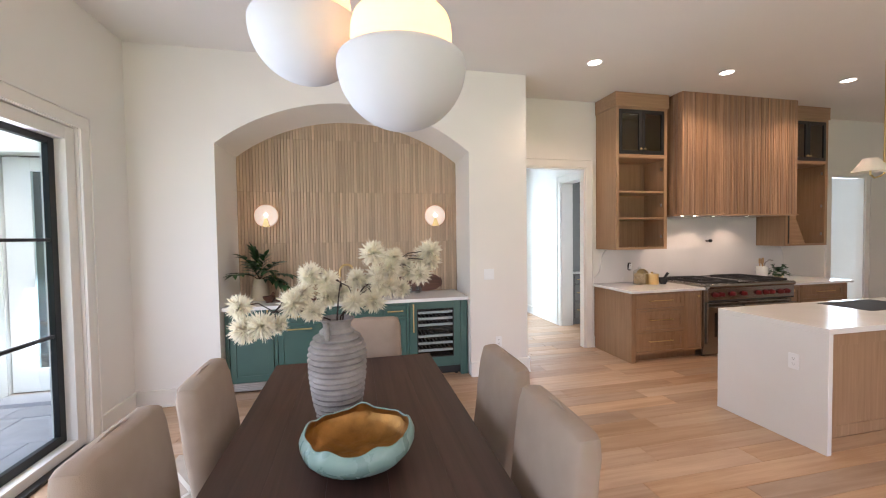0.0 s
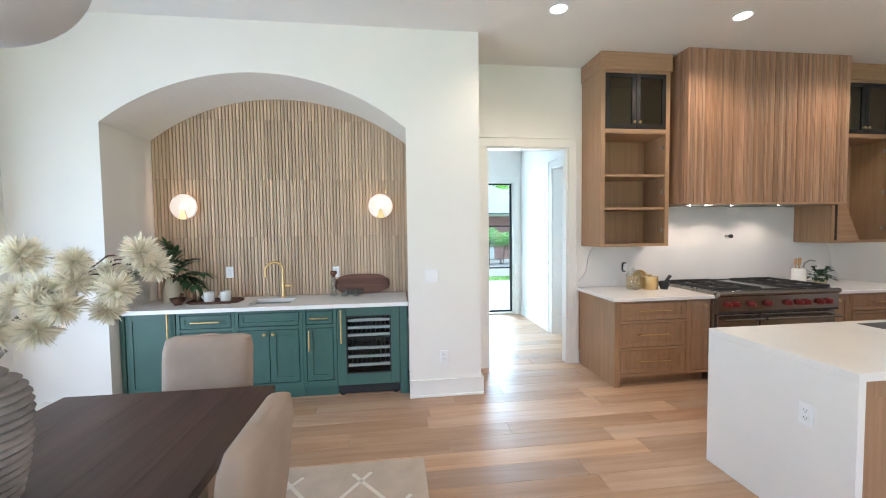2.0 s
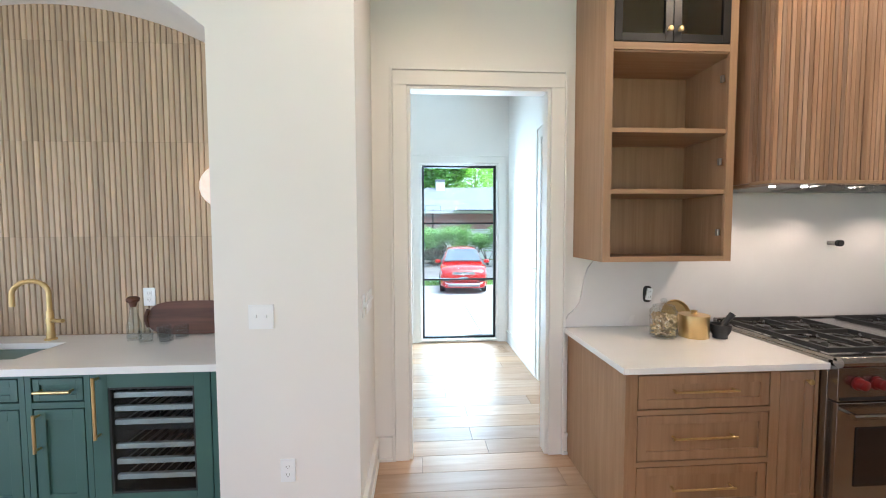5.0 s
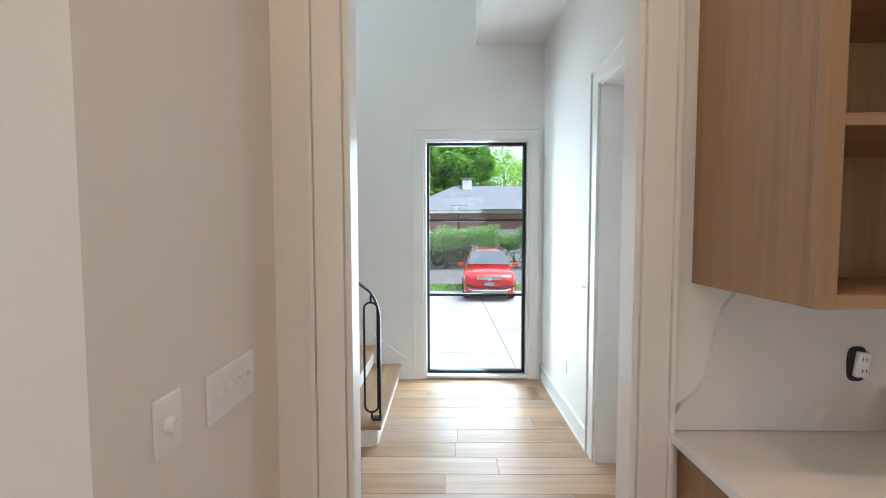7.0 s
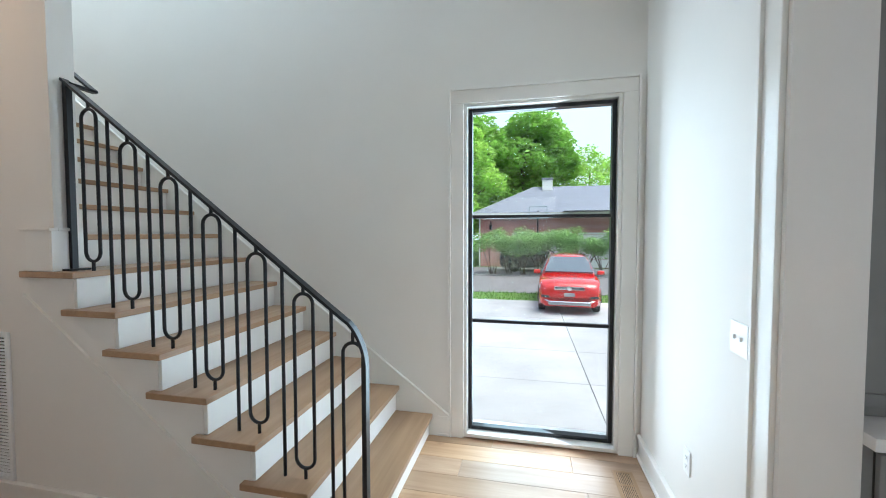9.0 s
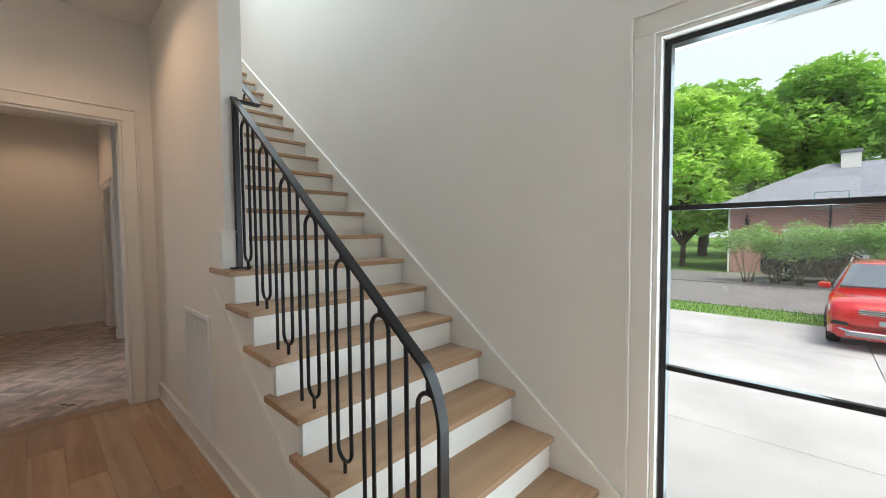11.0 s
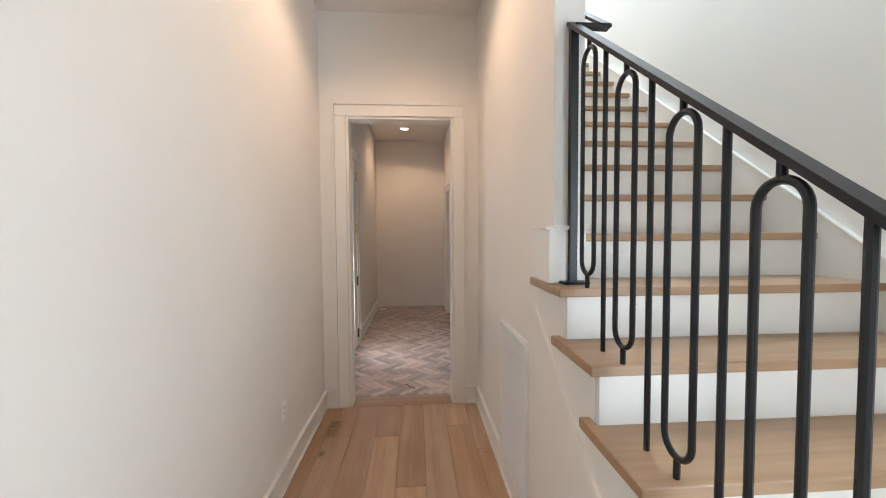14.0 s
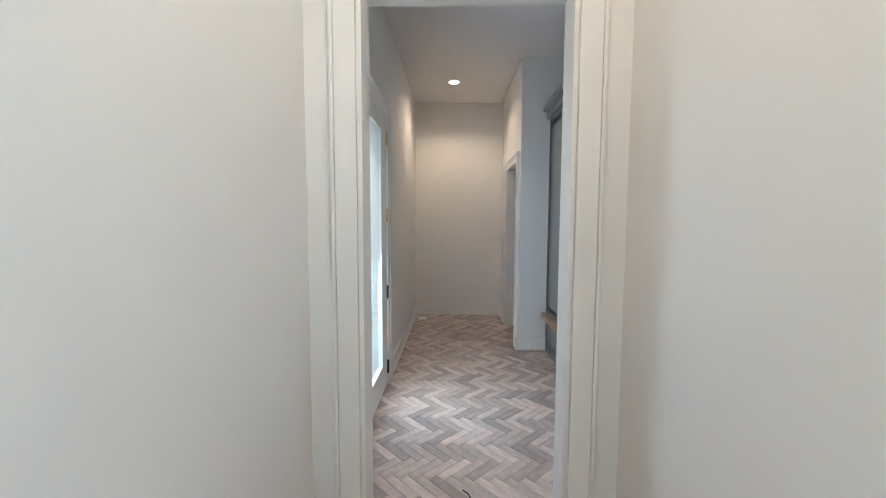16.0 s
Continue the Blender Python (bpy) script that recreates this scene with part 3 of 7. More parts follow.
u = thing("fridge_cabinet", (-1.08, 4.7, 0), "tall green panelled under-counter fridge front", "cabinet", "green bar cabinets")
part("body", boxes((-1.305, -0.85, YF + 0.022, 4.965, 0.105, CZ), (-1.305, -1.27, YF, YF + 0.022, 0.0, CZ)), GREEN, u)
dd = shaker(u, "door", -1.262, -0.858, 0.125, CZ - 0.01, YF, GREEN)
bar_pull(dd, (-0.905, YF, 0.70), 0.30, "z", r=0.008)
part("vent_grille", boxes((-1.25, -0.86, YF + 0.03, YF + 0.05, 0.02, 0.1), *[(-1.24, -0.87, YF + 0.022, YF + 0.03, 0.025 + i * 0.018, 0.036 + i * 0.018) for i in range(4)]), STEEL, u)

u = green_unit(-0.848, -0.36, "green shaker cabinet with one drawer and a pull-out")
for nm, a, b in (("drawer_front", 0.70, 0.815), ("door", 0.17, 0.66)):
    fr = shaker(u, nm, -0.815, -0.393, a, b, YF, GREEN, stile=0.035 if b - a < 0.2 else 0.05)
    bar_pull(fr, (-0.60, YF, b - (0.057 if b - a < 0.2 else 0.03)), 0.24, "x")
u = green_unit(-0.358, 0.225, "green shaker sink cabinet with two doors")
shaker(u, "false_front", -0.325, 0.192, 0.70, 0.815, YF, GREEN, stile=0.035)
fr2 = shaker(u, "door", -0.325, -0.068, 0.17, 0.66, YF, GREEN)
fr = shaker(u, "door", -0.065, 0.192, 0.17, 0.66, YF, GREEN)
knob(fr2, (-0.105, YF, 0.625)), knob(fr, (-0.028, YF, 0.625))
u = green_unit(0.227, 0.53, "narrow green shaker cabinet with a drawer")
fr = shaker(u, "drawer_front", 0.26, 0.497, 0.70, 0.815, YF, GREEN, stile=0.03)
bar_pull(fr, (0.378, YF, 0.757), 0.17, "x")
fr = shaker(u, "door", 0.26, 0.497, 0.17, 0.66, YF, GREEN)
bar_pull(fr, (0.287, YF, 0.55), 0.19, "z")
# wine cooler behind a green panel frame
u = thing("wine_cooler", (0.84, 4.7, 0), "wine cooler with a green panelled glass door and metal racks", "wine cooler")
part("body", boxes((0.532, 0.552, YF + 0.03, 4.965, 0.03, CZ), (1.09, 1.11, YF + 0.03, 4.965, 0.03, CZ), (0.552, 1.09, 4.95, 4.965, 0.03, CZ), (0.552, 1.09, YF + 0.03, 4.95, 0.03, 0.12), (0.552, 1.09, YF + 0.03, 4.95, CZ - 0.03, CZ)), RUBBER, u)
part("door", boxes((0.535, 0.615, YF - 0.004, YF + 0.026, 0.11, CZ - 0.004), (1.03, 1.108, YF - 0.004, YF + 0.026, 0.11, CZ - 0.004), (0.615, 1.03, YF - 0.004, YF + 0.026, 0.762, CZ - 0.004), (0.615, 1.03, YF - 0.004, YF + 0.026, 0.11, 0.215), bevel=0.002), GREEN, u, "green door frame")
part("door_gasket", boxes((0.615, 0.625, YF, YF + 0.02, 0.215, 0.762), (1.02, 1.03, YF, YF + 0.02, 0.215, 0.762), (0.625, 1.02, YF, YF + 0.02, 0.752, 0.762), (0.625, 1.02, YF, YF + 0.02, 0.215, 0.225)), RUBBER, u)
g = part("door_glass", box(0.625, 1.02, YF + 0.008, YF + 0.012, 0.225, 0.752), WINEGLASS, u)
for z in (0.715, 0.645, 0.575, 0.45, 0.37, 0.29):
    rk = part("rack", boxes((0.63, 1.02, YF + 0.014, YF + 0.037, z - 0.012, z + 0.014), bevel=0.002), RACKSTEEL, u, "steel rack front")
    part("rack_wires", boxes(*[(0.65 + 0.045 * i, 0.655 + 0.045 * i, YF + 0.04, 4.9, z - 0.006, z) for i in range(9)]), STEEL, u)
part("control_panel", box(0.63, 1.02, YF + 0.05, YF + 0.09, 0.515, 0.545, 0.002), RUBBER, u)
bar_pull(u, (0.573, YF - 0.004, 0.67), 0.31, "z", r=0.008)
part("toe_grille", box(0.54, 1.105, YF + 0.05, YF + 0.07, 0.012, 0.10), RUBBER, u)
for x in (0.57, 1.07):
    part("foot", lathe([(0.02, 0), (0.02, 0.03)], 12, (x, YF + 0.06, 0.0), cap=True), RUBBER, u)
solid("cabinet_filler", boxes((1.112, 1.187, YF, 4.965, 0.0, CZ), bevel=0.001), GREEN, "green painted filler panel beside the wine cooler", "cabinet")
# counter with a sink cut-out
SX0, SX1, SY0, SY1 = -0.29, 0.09, 4.50, 4.80
solid("bar_counter", boxes((NX0 + 0.002, SX0, 4.345, 4.968, CZ, 0.885), (SX1, NX1 - 0.002, 4.345, 4.968, CZ, 0.885), (SX0, SX1, 4.345, SY0, CZ, 0.885), (SX0, SX1, SY1, 4.968, CZ, 0.885)),
      QUARTZ, "white quartz counter with an undermount sink", "countertop")
sk = thing("bar_sink", (-0.1, 4.65, 0.7), "small square stainless undermount sink", "sink")
part("basin", boxes((SX0 - 0.012, SX0, SY0, SY1, 0.68, 0.849), (SX1, SX1 + 0.012, SY0, SY1, 0.68, 0.849), (SX0, SX1, SY0 - 0.012, SY0, 0.68, 0.849), (SX0, SX1, SY1, SY1 + 0.012, 0.68, 0.849), (SX0, SX1, SY0, SY1, 0.66, 0.68)), STEEL, sk)
part("drain", lathe([(0.0, 0.004), (0.03, 0.004), (0.034, 0.0)], 20, (-0.1, 4.65, 0.68)), STEEL, sk, smooth=True)
fa = thing("bar_faucet", (-0.06, 4.87, 0.885), "brushed brass gooseneck tap on the counter", "faucet")
part("base", lathe([(0.03, 0), (0.03, 0.008), (0.022, 0.012), (0.02, 0.05), (0.018, 0.052), (0.018, 0.17), (0.012, 0.18)], 20, (-0.06, 4.87, 0.885), cap=True), BRASS, fa, smooth=True)
part("spout", tube([(-0.06, 4.87, 1.05), (-0.06, 4.87, 1.17)] + [(-0.06 - 0.075 + 0.075 * math.cos(a), 4.87 - 0.03 + 0.03 * math.cos(a), 1.17 + 0.075 * math.sin(a)) for a in [math.pi * i / 12 for i in range(13)]] + [(-0.21, 4.81, 1.10)], 0.0135, 12), BRASS, fa, smooth=True)
part("handle", tube([(-0.042, 4.865, 1.0), (0.03, 4.85, 1.003)], 0.012, 10), BRASS, fa, smooth=True)
part("collar", lathe([(0.02, 0), (0.02, 0.03)], 16, (-0.06, 4.87, 0.985), cap=True), BRASS, fa, smooth=True)


# sconces
def sconce(x, z=1.815):
    s = thing("wall_sconce", (x, 4.972, z), "round alabaster disc sconce with a brass wedge", "wall lamp", "bar sconces")

    def disc(profile, c):
        bm = lathe(profile, 40)
        bmesh.ops.transform(bm, matrix=Matrix.Translation(c) @ Matrix.Rotation(radians(90), 4, "X"), verts=bm.verts)
        return bm
    part("back_plate", disc([(0.0, 0.0), (0.065, 0.0), (0.065, 0.02), (0.0, 0.02)], (x, 4.972, z)), BRASS, s, smooth=True)
    part("shade", disc([(0.0, 0.0), (0.118, 0.0), (0.127, 0.008), (0.127, 0.02), (0.118, 0.028), (0.0, 0.03)], (x, 4.93, z)), ALABASTER, s, "glowing white alabaster disc", smooth=True)
    part("wedge", flat_poly([(x - 0.043, z - 0.124), (x + 0.043, z - 0.124), (x + 0.012, z - 0.03), (x - 0.012, z - 0.03)], "y", 4.885, 4.90), BRASS, s, "tapered brass wedge")
    ring = part("bulb", ball(bmesh.new(), (x, 4.896, z + 0.008), 0.016), LAMP_ON, s, smooth=True)
    return s


ALABASTER = bpy.data.materials.new("alabaster")
ALABASTER.use_nodes = True
an = ALABASTER.node_tree.nodes
ab = an["Principled BSDF"]
ab.inputs["Base Color"].default_value = (0.85, 0.76, 0.68, 1)
ab.inputs["Roughness"].default_value = 0.35
az = an.new("ShaderNodeTexNoise")
az.inputs["Scale"].default_value, az.inputs["Detail"].default_value, az.inputs["Distortion"].default_value = 14, 6, 1.2
atc = an.new("ShaderNodeTexCoord")
ALABASTER.node_tree.links.new(atc.outputs["Object"], az.inputs["Vector"])
arp = an.new("ShaderNodeValToRGB")
arp.color_ramp.elements[0].color, arp.color_ramp.elements[1].color = (1.0, 0.5, 0.3, 1), (1.0, 0.74, 0.55, 1)
arp.color_ramp.elements[0].position, arp.color_ramp.elements[1].position = 0.3, 0.6
ALABASTER.node_tree.links.new(az.outputs["Fac"], arp.inputs["Fac"])
ALABASTER.node_tree.links.new(arp.outputs["Color"], ab.inputs["Emission Color"])
ab.inputs["Emission Strength"].default_value = 0.34
sconce(-1.0), sconce(0.94)
for x in (-1.0, 0.94):
    bulb("sconce_light", (x, 4.945, 1.83), 2.2, (1.0, 0.66, 0.4), 0.012)


# small things on the bar
def leaf_bm(bm, base, direction, length, width, up=Vector((0, 0, 1)), droop=0.2, rows=4):
    """One curved leaf blade with a centre fold."""
    d = Vector(direction).normalized()
    side = d.cross(up)
    if side.length < 0.01:
        side = Vector((1, 0, 0))
    side.normalize()
    nrm = side.cross(d).normalized()
    prev = None
    for i in range(rows + 1):
        s = i / rows
        w = width * math.sin(math.pi * min(max(s, 0.03) ** 0.8, 0.985)) / 2
        c = Vector(base) + d * length * s - nrm * 0 - Vector((0, 0, 1)) * droop * length * s * s
        cur = [bm.verts.new(c - side * w + nrm * w * 0.3), bm.verts.new(c), bm.verts.new(c + side * w + nrm * w * 0.3)]
        if prev:
            bm.faces.new((prev[0], prev[1], cur[1], cur[0]))
            bm.faces.new((prev[1], prev[2], cur[2], cur[1]))
        prev = cur


LEAF = material("dark_green_leaf", (0.035, 0.085, 0.03), 0.4, vary=0.25, scale=30, per_island=0.35, bump=0.0)
STEM = material("brown_stem", (0.06, 0.035, 0.02), 0.7)
CREAMPOT = material("cream_ceramic", (0.50, 0.41, 0.28), 0.5, vary=0.05)
PLX, PLY = -1.06, 4.80
pl = thing("potted_branches", (PLX, PLY, 0.885), "dark green leafy fronds in a cream ceramic vase", "plant")
part("vase", lathe([(0.0, 0.0), (0.088, 0.0), (0.094, 0.012), (0.09, 0.09), (0.078, 0.17), (0.062, 0.225), (0.058, 0.235), (0.052, 0.23), (0.07, 0.12), (0.0, 0.03)], 28, (PLX, PLY, 0.885)), CREAMPOT, pl, smooth=True)
rg = random.Random(11)
for ex, ey, ez in ((-0.20, -0.42, 0.14), (-0.02, -0.36, 0.26), (0.10, -0.12, 0.34), (-0.08, 0.02, 0.40), (0.24, -0.10, 0.25), (0.40, -0.14, 0.10), (0.36, -0.24, -0.02), (0.27, -0.04, 0.02), (-0.16, -0.2, 0.33), (0.17, -0.26, 0.16)):
    b0 = Vector((PLX, PLY, 1.10))
    tip = Vector((PLX + ex * 0.78, PLY + ey * 0.8, 1.08 + ez * 0.85))
    mid = b0.lerp(tip, 0.45) + Vector((0, 0, 0.07))
    curve_pts = [b0 * (1 - t) ** 2 + mid * 2 * t * (1 - t) + tip * t * t for t in [i / 8 for i in range(9)]]
    frond = part("stem", tube(curve_pts, 0.004, 5, taper=0.0015), STEM, pl)
    lv = bmesh.new()
    for j in range(6):
        t = 0.3 + 0.7 * j / 5
        p = b0 * (1 - t) ** 2 + mid * 2 * t * (1 - t) + tip * t * t
        d = ((mid - b0) * (1 - t) + (tip - mid) * t).normalized()
        sd = d.cross(Vector((0, 0, 1))).normalized()
        for q in (-1, 1):
            leaf_bm(lv, p, d * 0.9 + sd * q * rg.uniform(0.7, 1.0) + Vector((0, 0, rg.uniform(-0.15, 0.3))), rg.uniform(0.13, 0.18) * (1.1 - 0.3 * t), rg.uniform(0.044, 0.056), droop=0.25)
    leaf_bm(lv, tip, d, 0.14, 0.046, droop=0.2)
    part("foliage", lv, LEAF, frond, "dark green pointed leaves", smooth=True)

bw = thing("mortar_bowl", (-0.93, 4.60, 0.885), "small walnut bowl with a wooden pestle", "bowl")
part("bowl", lathe([(0.0, 0.0), (0.035, 0.0), (0.03, 0.012), (0.055, 0.035), (0.066, 0.065), (0.06, 0.066), (0.045, 0.035), (0.0, 0.025)], 24, (-0.93, 4.60, 0.885)), WALNUT, bw, smooth=True)
part("pestle", tube([(-0.93, 4.60, 0.92), (-0.88, 4.58, 0.985)], 0.011, 10, taper=0.016), WALNUT, bw, smooth=True)
tray_rim = [(-0.235, -0.07), (-0.17, -0.125), (0.17, -0.125), (0.235, -0.07), (0.235, 0.07), (0.17, 0.125), (-0.17, 0.125), (-0.235, 0.07)]
tray = flat_poly([(-0.64 + x, 4.70 + y) for x, y in tray_rim], "z", 0.8855, 0.897)
for (xa, ya), (xb, yb) in zip(tray_rim, tray_rim[1:] + tray_rim[:1]):
    tube([(-0.64 + xa * 0.97, 4.70 + ya * 0.97, 0.899), (-0.64 + xb * 0.97, 4.70 + yb * 0.97, 0.899)], 0.007, 6, bm=tray)
solid("serving_tray", tray, WALNUT, "octagonal walnut tray on the bar counter", "tray")
CERAMIC = material("white_ceramic", (0.8, 0.79, 0.76), 0.2, vary=0.01, bump=0.0)
for x, y, ang in ((-0.685, 4.67, 170), (-0.545, 4.69, 165)):
    mg = thing("mug", (x, y, 0.897), "white ceramic mug on a walnut tray", "mug", "white mugs")
    part("cup", lathe([(0.0, 0.0), (0.042, 0.0), (0.047, 0.006), (0.049, 0.092), (0.046, 0.092), (0.044, 0.01), (0.0, 0.008)], 24, (x, y, 0.897)), CERAMIC, mg, smooth=True)
    ca, sa = math.cos(radians(ang)), math.sin(radians(ang))
    part("handle", tube([(x + ca * (0.046 + 0.028 * math.sin(math.pi * i / 8)), y + sa * (0.046 + 0.028 * math.sin(math.pi * i / 8)), 0.962 - 0.045 * i / 8) for i in range(9)], 0.005, 8), CERAMIC, mg, smooth=True)
sh = thing("cocktail_shaker", (-0.805, 4.73, 0.897), "slim dark bronze shaker bottle on a tray", "shaker")
part("body", lathe([(0.0, 0.0), (0.03, 0.0), (0.032, 0.01), (0.032, 0.12), (0.022, 0.145), (0.016, 0.15), (0.016, 0.175), (0.0, 0.178)], 20, (-0.805, 4.73, 0.897)), material("bronze", (0.2, 0.15, 0.09), 0.3, 1.0), sh, smooth=True)
bt = thing("glass_bottle", (0.45, 4.83, 0.885), "clear glass carafe with a wooden stopper", "bottle")
part("bottle", lathe([(0.0, 0.004), (0.036, 0.0), (0.038, 0.01), (0.038, 0.10), (0.022, 0.15), (0.017, 0.2), (0.019, 0.215), (0.016, 0.215), (0.014, 0.2), (0.034, 0.1), (0.034, 0.012), (0.0, 0.01)], 20, (0.45, 4.83, 0.885)), TUMBLER, bt, smooth=True)
part("stopper", lathe([(0.0, 0.2), (0.016, 0.2), (0.02, 0.222), (0.034, 0.235), (0.034, 0.252), (0.02, 0.262), (0.0, 0.263)], 20, (0.45, 4.83, 0.885)), WALNUT, bt, smooth=True)
for x, y in ((0.57, 4.75), (0.61, 4.85), (0.685, 4.75), (0.715, 4.85)):
    solid("tumbler", lathe([(0.0, 0.0), (0.034, 0.0), (0.038, 0.08), (0.036, 0.08), (0.032, 0.012), (0.0, 0.012)], 20, (x, y, 0.885)), TUMBLER, "clear glass tumbler on the bar counter", "glass", group="tumblers", smooth=True)
cb = thing("cutting_board", (0.73, 4.92, 0.885), "oval walnut cutting board with handles leaning on the tile", "cutting board")
obm = bmesh.new()
oval = []
for i in range(40):
    a = 2 * math.pi * i / 40
    c, s = math.cos(a), math.sin(a)
    oval.append((0.27 * math.copysign(abs(c) ** 0.55, c), 0.105 * math.copysign(abs(s) ** 0.7, s) + 0.107))
board = flat_poly(oval, "y", -0.01, 0.01)
bmesh.ops.transform(board, matrix=Matrix.Translation((0.73, 4.925, 0.886)) @ Matrix.Rotation(radians(-12), 4, "X"), verts=board.verts)
part("board", board, WALNUT, cb)
for sx in (-1, 1):
    gr = tube([(0.73 + sx * (0.262 + 0.016 * math.sin(math.pi * i / 10)), 4.913 + 0.02, 0.935 + 0.11 * i / 10) for i in range(11)], 0.012, 8)
    part("grip", gr, WALNUT, cb, smooth=True)


# switches and sockets
def plate(name, c, w, h, normal, kind="outlet", n=1, label="white duplex socket plate on the wall"):
    """A cover plate on a wall; normal is 'y-', 'y+', 'x+' or 'x-'."""
    th = thing(name, c, label, "socket" if kind == "outlet" else "switch")
    rot = {"y-": 0, "x+": 90, "y+": 180, "x-": -90}[normal]
    m = Matrix.Translation(c) @ Matrix.Rotation(radians(rot), 4, "Z")

    def put(nm, bm, mt, lb=""):
        bmesh.ops.transform(bm, matrix=m, verts=bm.verts)
        return part(nm, bm, mt, th, lb)
    put("cover_plate", box(-w / 2, w / 2, -0.007, 0, -h / 2, h / 2, 0.0025), PLASTIC)
    if kind == "outlet":
        for dz in (-0.02, 0.02):
            put("socket_face", box(-0.016, 0.016, -0.0085, -0.006, dz - 0.014, dz + 0.014, 0.001), PLASTIC)
            put("slots", boxes((-0.008, -0.006, -0.0092, -0.0086, dz - 0.002, dz + 0.007), (0.006, 0.008, -0.0092, -0.0086, dz - 0.002, dz + 0.007), (-0.002, 0.002, -0.0092, -0.0086, dz - 0.010, dz - 0.006)), SLOTSHADE)
    elif kind == "dimmer":
        bm = lathe([(0.016, 0), (0.015, 0.018), (0.0, 0.019)], 20)
        bmesh.ops.transform(bm, matrix=Matrix.Translation((0, -0.006, 0)) @ Matrix.Rotation(radians(90), 4, "X"), verts=bm.verts)
        put("dial", bm, PLASTIC)
    else:
        for i in range(n):
            x = (i - (n - 1) / 2) * 0.046
            put("toggle", boxes((x - 0.004, x + 0.004, -0.016, -0.006, -0.004, 0.012), bevel=0.0015), PLASTIC)
            put("toggle_slot", box(x - 0.006, x + 0.006, -0.0068, -0.0061, -0.012, 0.012), PLASTIC)
    return th


plate("outlet", (-0.61, 4.972, 1.145), 0.072, 0.115, "y-")
plate("outlet", (0.455, 4.972, 1.122), 0.072, 0.115, "y-")
plate("light_switch", (1.413, 4.29, 1.13), 0.118, 0.118, "y-", "switch", 2, "white double toggle switch plate")
plate("outlet", (1.521, 4.29, 0.37), 0.072, 0.115, "y-")
plate("dimmer_switch", (1.87, 4.45, 1.145), 0.072, 0.115, "x+", "dimmer", label="white rotary dimmer plate on the pier")
plate("light_switch", (1.87, 4.68, 1.13), 0.21, 0.118, "x+", "switch", 4, "white four-gang toggle switch plate")
plate("outlet", (-0.585, 5.04, 0.45), 0.072, 0.115, "y+")
plate("light_switch", (3.39, 6.42, 1.12), 0.118, 0.118, "x-", "switch", 2, "white double toggle switch plate beside the pantry opening")
plate("outlet", (3.39, 6.85, 0.42), 0.072, 0.115, "x-")

# ---------- kitchen run ----------
KF = 4.205
KX0 = 3.172
RX0, RX1 = 4.19, 5.55
u = thing("oak_base_cabinet", (3.66, 4.55, 0), "light oak base cabinet with three drawers and a narrow door", "cabinet", "oak base cabinets")
each("body", ((KX0, KX0 + 0.02, KF, 4.945, 0, 0.845), (KX0 + 0.02, RX0 - 0.006, KF + 0.022, 4.945, 0.1, 0.845), (KX0 + 0.02, RX0 - 0.006, KF + 0.09, KF + 0.11, 0, 0.1),), OAK, u)
each("face_frame", ((KX0 + 0.02, KX0 + 0.062, KF, KF + 0.022, 0.0, 0.845), (3.925, 3.975, KF, KF + 0.022, 0.1, 0.845), (4.165, RX0 - 0.006, KF, KF + 0.022, 0.1, 0.845),), OAK, u)
each("face_rail", ((KX0 + 0.062, 3.925, KF, KF + 0.022, 0.825, 0.845), (KX0 + 0.062, 3.925, KF, KF + 0.022, 0.622, 0.648), (KX0 + 0.062, 3.925, KF, KF + 0.022, 0.358, 0.384), (KX0 + 0.062, 3.925, KF, KF + 0.022, 0.1, 0.128), (3.975, 4.165, KF, KF + 0.022, 0.825, 0.845), (3.975, 4.165, KF, KF + 0.022, 0.1, 0.128),), OAKX, u)
for a, b in ((0.651, 0.822), (0.387, 0.619), (0.131, 0.355)):
    fr = shaker(u, "drawer_front", KX0 + 0.065, 3.922, a, b, KF, OAK, stile=0.045)
    bar_pull(fr, (3.57, KF, (a + b) / 2 + 0.01), 0.33, "x", r=0.006)
fr = shaker(u, "door", 3.978, 4.162, 0.131, 0.822, KF, OAK, stile=0.045)
knob(fr, (4.12, KF, 0.775))
solid("kitchen_counter", boxes((3.135, RX0 - 0.004, 4.155, 4.948, 0.848, 0.880), bevel=0.002), QUARTZ, "white quartz counter beside the range", "countertop")
u = thing("oak_base_cabinet", (6.05, 4.55, 0), "light oak base cabinet with wide drawers", "cabinet", "oak base cabinets")
each("body", ((RX1 + 0.006, 6.60, KF + 0.022, 4.945, 0.1, 0.845), (6.60, 6.62, KF, 4.945, 0, 0.845), (RX1 + 0.006, 6.60, KF + 0.09, KF + 0.11, 0, 0.1),), OAK, u)
each("face_frame", ((RX1 + 0.006, 5.60, KF, KF + 0.022, 0.1, 0.845), (5.79, 5.83, KF, KF + 0.022, 0.1, 0.845), (6.56, 6.60, KF, KF + 0.022, 0.1, 0.845),), OAK, u)
each("face_rail", ((5.60, 5.79, KF, KF + 0.022, 0.825, 0.845), (5.83, 6.56, KF, KF + 0.022, 0.825, 0.845), (5.83, 6.56, KF, KF + 0.022, 0.622, 0.648), (5.83, 6.56, KF, KF + 0.022, 0.358, 0.384),), OAKX, u)
for a, b in ((0.651, 0.822), (0.387, 0.619), (0.131, 0.355)):
    fr = shaker(u, "drawer_front", 5.833, 6.557, a, b, KF, OAK, stile=0.045)
    bar_pull(fr, (6.2, KF, (a + b) / 2 + 0.01), 0.3, "x", r=0.006)
